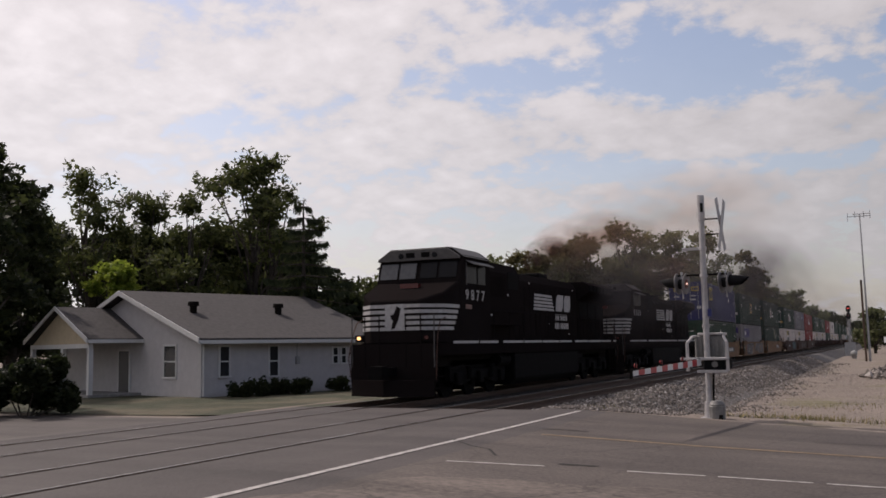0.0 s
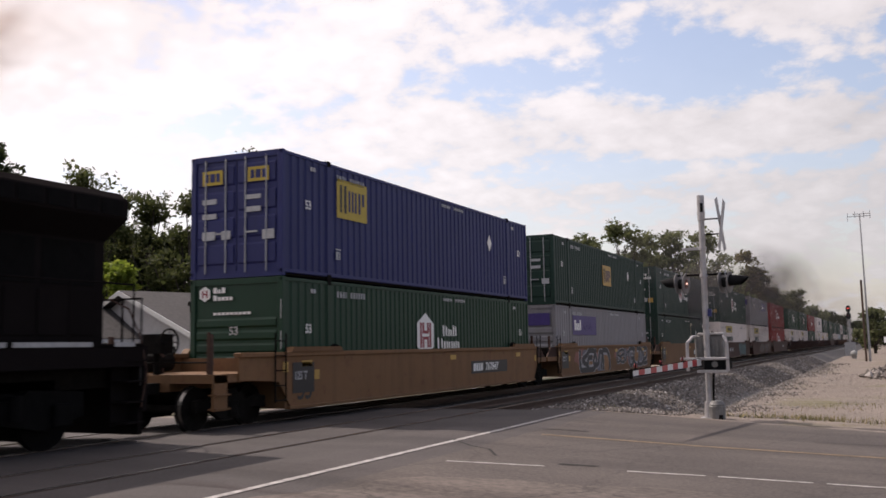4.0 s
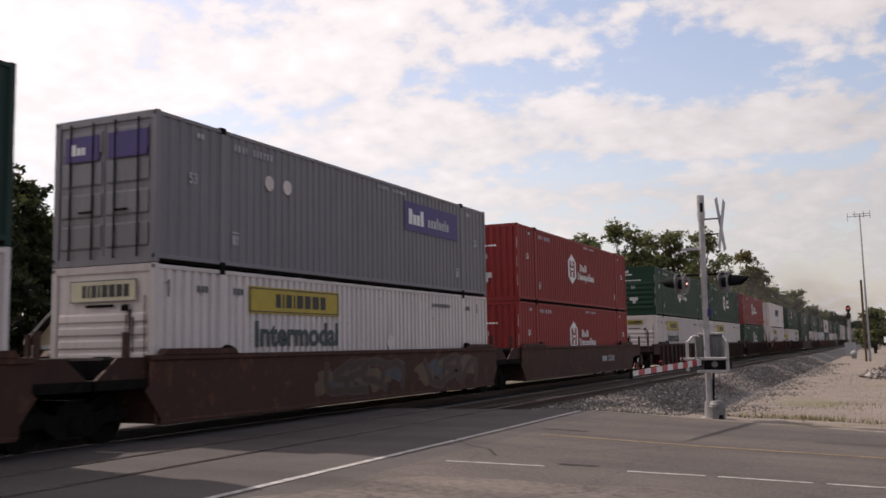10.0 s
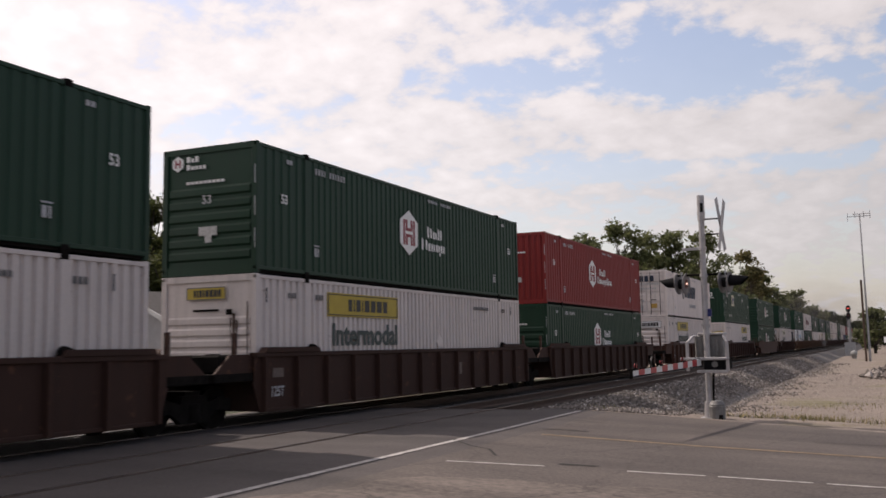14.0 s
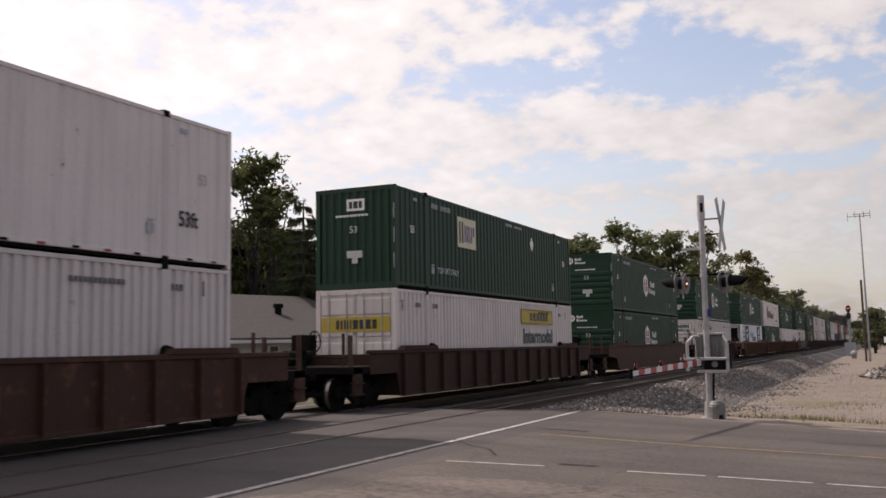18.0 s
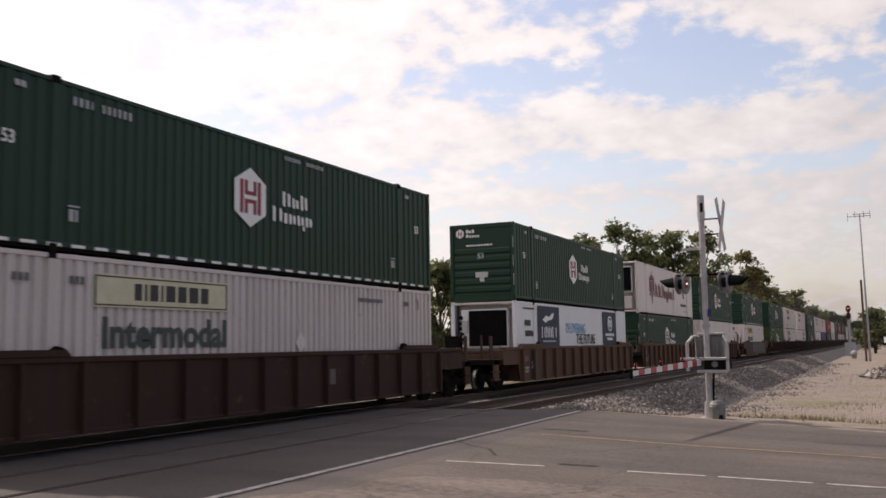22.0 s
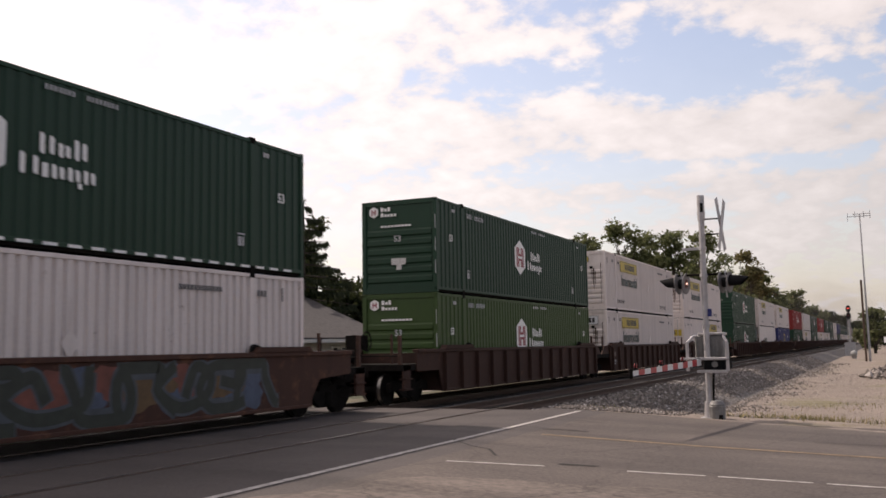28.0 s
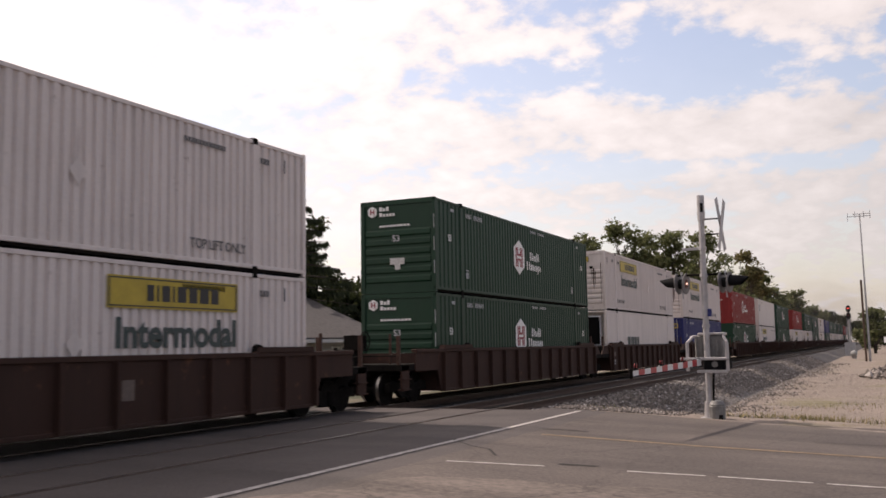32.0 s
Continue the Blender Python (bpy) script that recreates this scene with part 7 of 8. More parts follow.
    box(bm, 0.30, 0.46, 0.2, 0.75, 1.18, 1.40)
    part("counterweight", bm, STEEL_DARK, g, bevel=0.02)
    bm = bmesh.new()
    box(bm, 0.07, 0.16, -0.11, -0.07, 2.42, 2.60)
    part("number_plaque", bm, BLUE, g, "small blue plaque on the mast")
    # arm: sixteen-inch stripes, tapering
    P, Q = Vector((-0.12, -0.25, 1.35)), Vector((-0.60, -5.02, 1.24))
    n = 13
    for i in range(n):
        a, b = P.lerp(Q, i / n), P.lerp(Q, (i + 1) / n)
        h0, h1 = 0.075 - 0.002 * i, 0.073 - 0.002 * i
        bm = bmesh.new()
        d = Vector((0.016, 0, 0))
        va = [bm.verts.new(a + o) for o in (-d + Vector((0, 0, -h0)), d + Vector((0, 0, -h0)), d + Vector((0, 0, h0)), -d + Vector((0, 0, h0)))]
        vb = [bm.verts.new(b + o) for o in (-d + Vector((0, 0, -h1)), d + Vector((0, 0, -h1)), d + Vector((0, 0, h1)), -d + Vector((0, 0, h1)))]
        bm.faces.new(va[::-1])
        bm.faces.new(vb)
        for j in range(4):
            bm.faces.new((va[j], va[(j + 1) % 4], vb[(j + 1) % 4], vb[j]))
        part("arm_segment", bm, ARMRED if i % 2 else ARMWHITE, g)
    for k in (0.30, 0.62, 0.95):
        c = P.lerp(Q, k)
        bm = bmesh.new()
        ring(bm, c + Vector((0, 0, 0.14)), (1, 0.3, 0), 0.055, 0.012, 14)
        lamp = part("arm_lamp", bm, STEEL_DARK, g, "small hooped arm lamp")
        bm = bmesh.new()
        rod(bm, c + Vector((-0.02, 0, 0.14)), c + Vector((0.02, 0, 0.14)), 0.045, 10)
        part("lamp_lens", bm, ARMRED, lamp)
        bm = bmesh.new()
        box(bm, c.x - 0.03, c.x + 0.03, c.y - 0.05, c.y + 0.05, c.z + 0.06, c.z + 0.09)
        part("lamp_foot", bm, STEEL_DARK, lamp)
    bm = bmesh.new()
    box(bm, Q.x - 0.03, Q.x + 0.03, Q.y - 0.03, Q.y, Q.z - 0.10, Q.z + 0.09)
    part("arm_tip", bm, STEEL_DARK, g)
    bm = bmesh.new()
    rod(bm, P + Vector((0.03, 0, 0.09)), Q + Vector((0.03, 0, 0.06)), 0.008, 5)
    part("arm_cable", bm, STEEL_DARK, g)


crossing_gate()


# ------------------------------------------------------------------ block signal, radio mast, far things by the track
def on_lot(x, y):
    """Stand a far thing on the lower lot, on the same line of sight as at road level."""
    k = 2.6 / (1.6 - gz(x))
    return pose(x * k, y * k, -1.0) @ Matrix.Scale(k, 4)


def block_signal():
    s = thing("block_signal", on_lot(-3.5, 115), "black two-headed railway block signal on a pole", "railway signal")
    bm = bmesh.new()
    rod(bm, (0, 0, 0), (0, 0, 5.5), 0.09, 10)
    part("pole", bm, STEEL_GALV, s)
    for z, lens in ((5.20, LENSSTOP), (4.42, LENSRED)):
        bm = bmesh.new()
        pts = [(0.27 * math.cos(a), z + 0.40 * math.sin(a)) for a in (2 * math.pi * i / 16 for i in range(16))]
        prism(bm, pts, 'y', -0.28, -0.2)
        head = part("signal_head", bm, SIGNALBLACK, s, "oval black signal head")
        bm = bmesh.new()
        rod(bm, (0, -0.30, z + 0.10), (0, -0.28, z + 0.10), 0.11, 14)
        part("lens", bm, lens, head, "round signal lens")
        bm = bmesh.new()
        rod(bm, (0, -0.55, z + 0.22), (0, -0.28, z + 0.22), 0.13, 12)
        part("hood", bm, SIGNALBLACK, head)
        bm = bmesh.new()
        box(bm, -0.16, 0.16, -0.2, 0.2, z - 0.3, z + 0.3)
        part("lamp_case", bm, SIGNALBLACK, s)
    bm = bmesh.new()
    for k in range(11):
        rod(bm, (-0.18, 0.15, 0.5 + k * 0.4), (0.18, 0.15, 0.5 + k * 0.4), 0.02, 5)
    for x in (-0.18, 0.18):
        rod(bm, (x, 0.15, 0), (x, 0.15, 4.8), 0.025, 5)
    part("ladder", bm, STEEL_GALV, s)
    bm = bmesh.new()
    box(bm, -0.55, 0.55, -0.4, 0.4, 0, 1.5)
    part("relay_case", bm, STEEL_GALV, s, "silver relay case at the foot")


def radio_mast():
    s = thing("radio_mast", on_lot(-1.23, 89.3), "thin steel radio mast with a small antenna on top", "radio mast")
    bm = bmesh.new()
    rod(bm, (0.02, 0, 0), (-0.12, 0, 12.7), 0.10, 8, 0.05)
    part("pole", bm, STEEL_GALV, s)
    bm = bmesh.new()
    rod(bm, (-0.28, 0, 0), (-0.34, 0, 7.0), 0.09, 8)
    part("guy_pole", bm, RAILSIDE, s, "shorter brown pole beside it")
    bm = bmesh.new()
    for z in (12.55, 12.75):
        rod(bm, (-1.1 if z < 12.6 else -0.7, 0, z), (0.75, 0, z), 0.03, 6)
    for x, a, b in ((-1.1, 12.1, 12.9), (-0.5, 12.4, 13.0), (0.2, 12.4, 13.0), (0.7, 12.3, 13.0)):
        rod(bm, (x, 0, a), (x, 0, b), 0.025, 6)
    part("antenna", bm, STEEL_GALV, s)


block_signal()
radio_mast()
SHEDMETAL = plain("weathered grey-white sheet metal", (0.30, 0.30, 0.29), 0.6, 0.0, 0.15)
WHITEMETAL = plain("white metal siding", (0.62, 0.62, 0.62), 0.5, 0.0, 0.1)


def far_things():
    t = thing("storage_tank", on_lot(-2.75, 100) @ Matrix.Scale(0.72, 4), "small pale rounded tank beside the signal", "tank")
    bm = bmesh.new()
    n = 14
    prev = None
    for y, r in ((-0.75, 0.0), (-0.72, 0.2), (-0.6, 0.36), (-0.42, 0.42), (0.42, 0.42), (0.6, 0.36), (0.72, 0.2), (0.75, 0.0)):
        cur = [bm.verts.new((r * math.cos(2 * math.pi * i / n), y, 0.66 + r * math.sin(2 * math.pi * i / n))) for i in range(n)]
        if prev:
            for i in range(n):
                bm.faces.new((prev[i], prev[(i + 1) % n], cur[(i + 1) % n], cur[i]))
        prev = cur
    bmesh.ops.remove_doubles(bm, verts=bm.verts, dist=0.0005)
    part("tank_body", bm, SHEDMETAL, t, smooth=True)
    for y in (-0.4, 0.4):
        bm = bmesh.new()
        box(bm, -0.3, 0.3, y - 0.06, y + 0.06, 0, 0.34)
        part("leg", bm, CONCRETE, t)
    s = thing("shed", on_lot(2.75, 88), "pale metal shed behind the gravel lot", "shed")
    bm = bmesh.new()
    box(bm, -2.6, 8, -3, 3, 0, 1.75)
    part("wall", bm, SHEDMETAL, s)
    bm = bmesh.new()
    prism(bm, [(-3.2, 1.72), (3.2, 1.72), (0, 2.2)], 'x', -2.8, 8.2)
    part("roof", bm, SHEDMETAL, s)
    for k in range(18):
        bm = bmesh.new()
        box(bm, -2.55 + k * 0.58, -2.50 + k * 0.58, -3.03, -3.0, 0.02, 1.7)
        part("wall_rib", bm, SHEDMETAL, s)
    # heap of broken stone at the lot's edge
    rnd = random.Random(8)
    verts, faces = [], []
    for k in range(520):
        a, q = rnd.uniform(0, 6.283), math.sqrt(rnd.random())
        x, y = 4.6 * q * math.cos(a), 6.5 * q * math.sin(a)
        zc = 1.25 * max(0, 1 - q) ** 0.8 + rnd.uniform(-0.05, 0.1)
        s0 = rnd.uniform(0.12, 0.36)
        n = len(verts)
        for d in ((1, 0, 0), (0, 1, 0), (-1, 0, 0), (0, -1, 0), (0, 0, 1), (0, 0, -1)):
            verts.append((x + d[0] * s0 * rnd.uniform(0.6, 1.3) + rnd.uniform(-0.06, 0.06), y + d[1] * s0 * rnd.uniform(0.6, 1.3) + rnd.uniform(-0.06, 0.06), zc + d[2] * s0 * rnd.uniform(0.5, 1.1)))
        for u, v, w in ((0, 1, 4), (1, 2, 4), (2, 3, 4), (3, 0, 4), (1, 0, 5), (2, 1, 5), (3, 2, 5), (0, 3, 5)):
            faces.append((n + u, n + v, n + w))
    me = bpy.data.meshes.new("rock_pile")
    me.from_pydata(verts, [], faces)
    me.materials.append(bpy.data.materials["loose stones"])
    ob = tagged(new("rock_pile", me), "pile of pale broken stone beside the gravel lot", "rock pile", kind="stuff")
    ob.matrix_basis = pose(3.1, 72, -1.0)


far_things()


# ------------------------------------------------------------------ house
SIDING = plain("white house siding", (0.50, 0.475, 0.475), 0.6, 0.0, 0.08, 3.0)
SHINGLE = plain("grey-brown roof shingles", (0.045, 0.040, 0.040), 0.95, 0.0, 0.35, 5.0)
CREAM = plain("cream porch paint", (0.50, 0.41, 0.28), 0.6, 0.0, 0.1, 3.0)
TRIM = plain("white trim paint", (0.60, 0.59, 0.58), 0.5, 0.0, 0.05)
DARKDOOR = plain("dark door", (0.02, 0.02, 0.022), 0.4, 0.0, 0.2)
PANE = plain("dim window glass", (0.03, 0.032, 0.035), 0.15, 0.0, 0.1)


def window(parent, face, c, z0, w, h):
    """face 'u': on the long wall (plane x = 0); 'v': on the gable wall (plane y = 0)."""
    def bx(bm, a, b, lo, hi, d0, d1):
        if face == 'u':
            box(bm, d0, d1, a, b, lo, hi)
        else:
            box(bm, a, b, -d1, -d0, lo, hi)
    bm = bmesh.new()
    for a, b, lo, hi in ((c - w / 2 - 0.08, c - w / 2, z0, z0 + h), (c + w / 2, c + w / 2 + 0.08, z0, z0 + h), (c - w / 2 - 0.08, c + w / 2 + 0.08, z0 + h, z0 + h + 0.09), (c - w / 2, c + w / 2, z0 + h / 2 - 0.03, z0 + h / 2 + 0.03)):
        bx(bm, a, b, lo, hi, 0.0, 0.05)
    wn = part("window", bm, TRIM, parent, "white double-hung window frame")
    bm = bmesh.new()
    bx(bm, c - w / 2 - 0.1, c + w / 2 + 0.1, z0 - 0.07, z0, 0.0, 0.09)
    part("window_sill", bm, TRIM, wn)
    for lo in (z0, z0 + h / 2 + 0.03):
        bm = bmesh.new()
        bx(bm, c - w / 2, c + w / 2, lo, lo + h / 2 - 0.03, 0.004, 0.02)
        part("pane", bm, PANE, wn)


def house():
    ang = math.degrees(math.atan2(-0.306, 0.952))
    h = thing("house", pose(-26.7, 32.75, -0.45, 0, 0, ang), "single-storey white house with a grey shingle roof", "house")
    W, L, E, R = 12.6, 10.4, 2.63, 4.80
    # local x runs from the corner to -x along the gable wall, y along the long wall
    bm = bmesh.new()
    prism(bm, [(0, 0), (0, E), (-W / 2, R - 0.12), (-W, E), (-W, 0)], 'y', 0, L)
    body = part("wall", bm, SIDING, h)
    for k in range(22):
        bm = bmesh.new()
        z = 0.14 + k * 0.115
        prism(bm, [(0.0, z), (0.014, z), (0.004, z + 0.112), (0.0, z + 0.112)], 'y', 0.0, L)
        part("siding_board", bm, SIDING, body)
    t = 0.16
    for s in (0, 1):
        bm = bmesh.new()
        if s == 0:
            pts = [(0.55, E - 0.22), (-W / 2, R), (-W / 2, R + t), (0.55, E - 0.22 + t)]
        else:
            pts = [(-W - 0.55, E - 0.22), (-W / 2, R), (-W / 2, R + t), (-W - 0.55, E - 0.22 + t)]
        prism(bm, pts, 'y', -0.45, L + 0.45)
        part("roof", bm, SHINGLE, h, "grey shingle roof slope")
    bm = bmesh.new()
    for sx, px in ((1, 0.56), (-1, -W - 0.56)):
        prism(bm, [(px, E - 0.26), (px, E - 0.04), (-W / 2, R + 0.14), (-W / 2, R - 0.08)], 'y', -0.49, -0.45)
    part("fascia", bm, TRIM, h, "white gable fascia")
    bm = bmesh.new()
    box(bm, 0.5, 0.60, -0.45, L + 0.45, E - 0.30, E - 0.14)
    part("gutter", bm, TRIM, h, "white eaves gutter")
    bm = bmesh.new()
    rod(bm, (0.06, 0.1, 0.1), (0.06, 0.1, E - 0.2), 0.045, 8)
    part("downspout", bm, TRIM, h)
    for c, z0, w, hh in ((1.19, 0.92, 0.46, 1.28), (3.86, 0.86, 0.46, 1.32), (7.57, 1.35, 0.28, 0.72), (8.10, 1.35, 0.26, 0.72)):
        window(body, 'u', c, z0, w, hh)
    window(body, 'v', -2.42, 0.90, 0.95, 1.36)
    bm = bmesh.new()
    rod(bm, (0.03, 5.2, 1.7), (0.03, 5.2, 2.5), 0.02, 6)
    box(bm, 0.0, 0.12, 5.1, 5.3, 1.35, 1.70)
    part("meter_box", bm, STEEL_GALV, h, "grey meter box and conduit")
    bm = bmesh.new()
    box(bm, -6.9, -5.95, -0.05, 0.0, 0.05, 2.08)
    d = part("door", bm, DARKDOOR, h, "dark front door")
    bm = bmesh.new()
    for a, b in ((-7.0, -6.9), (-5.95, -5.85)):
        box(bm, a, b, -0.07, 0.0, 0.05, 2.16)
    box(bm, -6.9, -5.95, -0.07, 0.0, 2.08, 2.16)
    part("door_frame", bm, TRIM, d)
    # roof vents and a stub chimney
    for y, x in ((1.55, -3.05), (6.45, -3.05)):
        z = R - (x + W / 2) * (R - E + 0.22) / (W / 2 + 0.55) + t
        bm = bmesh.new()
        rod(bm, (x, y, z - 0.1), (x, y, z + 0.34), 0.17, 12)
        rod(bm, (x, y, z + 0.30), (x, y, z + 0.50), 0.27, 12, 0.25)
        part("roof_vent", bm, STEEL_DARK, h, "dark round roof vent")
    # porch in front of the gable wall
    bm = bmesh.new()
    prism(bm, [(-4.75, 2.50), (-7.95, 4.02), (-11.15, 2.50), (-11.15, 2.66), (-7.95, 4.20), (-4.75, 2.66)], 'y', -2.75, 0.3)
    part("porch_roof", bm, SHINGLE, h, "grey shingle porch roof")
    bm = bmesh.new()
    prism(bm, [(-5.1, 2.42), (-7.95, 3.96), (-10.8, 2.42)], 'y', -2.5, -2.4)
    part("porch_gable", bm, CREAM, h, "cream porch gable")
    bm = bmesh.new()
    box(bm, -11.0, -4.9, -2.6, 0, 0.0, 0.16)
    part("porch_floor", bm, CONCRETE, h)
    bm = bmesh.new()
    prism(bm, [(-4.73, 2.46), (-4.73, 2.68), (-7.95, 4.22), (-7.95, 4.04)], 'y', -2.79, -2.75)
    prism(bm, [(-11.17, 2.46), (-11.17, 2.68), (-7.95, 4.22), (-7.95, 4.04)], 'y', -2.79, -2.75)
    box(bm, -4.75, -4.68, -2.75, 0.0, 2.46, 2.62)
    part("porch_fascia", bm, TRIM, h, "white porch fascia")
    bm = bmesh.new()
    box(bm, -10.9, -5.0, -2.55, -2.35, 2.24, 2.44)
    part("porch_beam", bm, TRIM, h)
    for x in (-5.05, -7.6, -10.8):
        bm = bmesh.new()
        box(bm, x - 0.10, x + 0.10, -2.55, -2.35, 0.16, 2.26)
        part("porch_post", bm, TRIM, h)
    bm = bmesh.new()
    box(bm, -10.7, -7.6, -2.49, -2.41, 0.75, 0.82)
    for k in range(12):
        x = -10.6 + k * 0.26
        box(bm, x, x + 0.04, -2.47, -2.43, 0.16, 0.75)
    part("porch_rail", bm, TRIM, h)


house()


# ------------------------------------------------------------------ trees and shrubs
def leaf_mat(name, lo, hi):
    mat, nt, p = nodes(name)
    geo = nt.nodes.new("ShaderNodeNewGeometry")
    col = ramp(nt, geo.outputs["Random Per Island"], [(0.0, lo), (1.0, hi)])
    nt.links.new(col, p.inputs["Base Color"])
    p.inputs["Roughness"].default_value = 0.6
    p.inputs["Specular IOR Level"].default_value = 0.25
    tr = nt.nodes.new("ShaderNodeBsdfTranslucent")
    nt.links.new(col, tr.inputs["Color"])
    mx = nt.nodes.new("ShaderNodeMixShader")
    mx.inputs[0].default_value = 0.5
    nt.links.new(p.outputs[0], mx.inputs[1])
    nt.links.new(tr.outputs[0], mx.inputs[2])
    nt.links.new(mx.outputs[0], nt.nodes["Material Output"].inputs["Surface"])
    return mat


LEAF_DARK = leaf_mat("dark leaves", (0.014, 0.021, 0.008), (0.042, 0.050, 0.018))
LEAF_MID = leaf_mat("green leaves", (0.034, 0.046, 0.015), (0.112, 0.122, 0.043))
# pale copy of the green leaves, distance haze mixed into its colour
LEAF_FAR = leaf_mat("haze-paled green leaves", (0.062, 0.078, 0.030), (0.165, 0.175, 0.078))
LEAF_BRIGHT = leaf_mat("yellow-green leaves", (0.13, 0.19, 0.022), (0.32, 0.37, 0.060))
LEAF_AUTUMN = leaf_mat("browning leaves", (0.085, 0.082, 0.034), (0.19, 0.16, 0.075))
NEEDLE = leaf_mat("conifer needles", (0.018, 0.028, 0.013), (0.050, 0.062, 0.027))
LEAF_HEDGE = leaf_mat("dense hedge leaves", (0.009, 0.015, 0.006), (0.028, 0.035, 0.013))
BARK = plain("grey-brown bark", (0.060, 0.048, 0.040), 0.95, 0.0, 0.4, 9.0)


def leaves_mesh(name, clumps, per, size, material, rnd):
    """Many small bent leaf sprays gathered in clumps (centre, radius)."""
    verts, faces = [], []
    for (c, rad) in clumps:
        for _ in range(int(per * rad * rad)):
            d = Vector((rnd.gauss(0, 1), rnd.gauss(0, 1), rnd.gauss(0, 0.85))).normalized()
            p = c + d * rad * (rnd.random() ** 0.42)
            s = size * rnd.uniform(0.55, 1.35)
            a = Vector((rnd.gauss(0, 1), rnd.gauss(0, 1), rnd.gauss(0, 0.6))).normalized()
            b = a.orthogonal().normalized()
            b = (b * math.cos(rnd.random() * 6.28) + a.cross(b) * math.sin(rnd.random() * 6.28)) * s * 0.55
            a = a * s
            n = len(verts)
            bend = a.cross(b).normalized() * s * 0.25
            verts += [tuple(p - a), tuple(p + b + bend), tuple(p + a), tuple(p - b + bend)]
            faces += [(n, n + 1, n + 2), (n, n + 2, n + 3)]
    me = bpy.data.meshes.new(name)
    me.from_pydata(verts, [], faces)
    me.materials.append(material)
    return me


def sprays_mesh(name, twigs, per, size, material, rnd):
    """Leaves set along many fine twigs (foot, tip), thinning to a ragged edge."""
    verts, faces = [], []
    gauss, uni = rnd.gauss, rnd.uniform
    for a, b in twigs:
        d = b - a
        L = d.length
        for _ in range(max(4, int(per * L))):
            u = rnd.random() ** 0.8
            j = 0.16 * L * (1.15 - u) + size * 0.5
            px, py, pz = a.x + d.x * u + gauss(0, j), a.y + d.y * u + gauss(0, j), a.z + d.z * u + gauss(0, j * 0.8)
            s = size * uni(0.5, 1.3)
            ax, ay, az = gauss(0, 1), gauss(0, 1), gauss(0, 0.6)
            k = s / math.sqrt(ax * ax + ay * ay + az * az + 1e-6)
            ax, ay, az = ax * k, ay * k, az * k
            bx, by, bz = gauss(0, 0.4) * s, gauss(0, 0.4) * s, gauss(0, 0.4) * s
            n = len(verts)
            verts += [(px - ax, py - ay, pz - az), (px + bx, py + by, pz + bz), (px + ax, py + ay, pz + az - s * 0.25), (px - bx, py - by, pz - bz)]
            faces += [(n, n + 1, n + 2), (n, n + 2, n + 3)]
    me = bpy.data.meshes.new(name)
    me.from_pydata(verts, [], faces)
    me.materials.append(material)
    return me


def tree(x, y, height, width, material, label, seed, gaps=0.5, trunk=0.28, per=14, size=0.17, low=0.22, base=None):
    """A crown of many small uneven clumps on limbs and twigs, thinned by noise so that sky shows through."""
    rnd = random.Random(seed)
    base = gz(x) - 0.05 if base is None else base
    t = thing("tree", pose(x, y, base), label, "tree", "trees")
    bm = bmesh.new()
    top = height * 0.80
    pts = [Vector((0, 0, 0))]
    for i in range(1, 6):
        pts.append(Vector((rnd.uniform(-0.2, 0.2) * i * 0.5, rnd.uniform(-0.2, 0.2) * i * 0.5, top * i / 5)))
    for i in range(5):
        rod(bm, pts[i], pts[i + 1], trunk * (1 - i * 0.17), 7, trunk * (1 - (i + 1) * 0.17))
    # limbs rise outward from the trunk; each carries its own lobe of the crown
    lobes = []
    for k in range(int(11 + width * 2.0)):
        u = rnd.uniform(0.0, 1.0)
        zz = height * (low + 0.10 + (0.84 - low) * u)
        prof = max(0.25, math.sin(math.pi * (0.18 + 0.74 * u)) ** 0.9)
        a = k * 2.4 + rnd.uniform(-0.4, 0.4)
        rr = width / 2 * prof * rnd.uniform(0.25, 0.98)
        c = Vector((rr * math.cos(a), rr * math.sin(a), zz))
        lobes.append((c, width * rnd.uniform(0.085, 0.155)))
        j = min(4, max(1, int(5 * zz / height) - 1))
        mid = pts[j].lerp(c, 0.5) + Vector((0, 0, height * 0.02))
        rod(bm, pts[j], mid, trunk * 0.34, 6, trunk * 0.2)
        rod(bm, mid, c, trunk * 0.2, 5, 0.03)
    lobes.append((Vector((pts[-1].x, pts[-1].y, height * 0.90)), width * 0.15))
    twigs = []
    for c, r in lobes:
        for q in range(22):
            d = Vector((rnd.gauss(0, 1), rnd.gauss(0, 1), rnd.gauss(0.25, 0.75))).normalized()
            tip = c + d * r * rnd.uniform(0.5, 1.55)
            if tip.z > height * 1.02 or tip.z < height * low:
                continue
            if noise.noise(tip * 0.75 + Vector((seed, 0, 0))) > 0.42 - 0.22 * gaps:
                continue
            twigs.append((c + d * r * 0.12, tip))
            if q % 6 == 0:
                rod(bm, c, tip, 0.03, 4, 0.01)
    part("trunk", bm, BARK, t, "tapered trunk with spreading limbs")
    part("crown", sprays_mesh("crown", twigs, per, size, material, rnd), None, t, "uneven leafy crown")
    return t


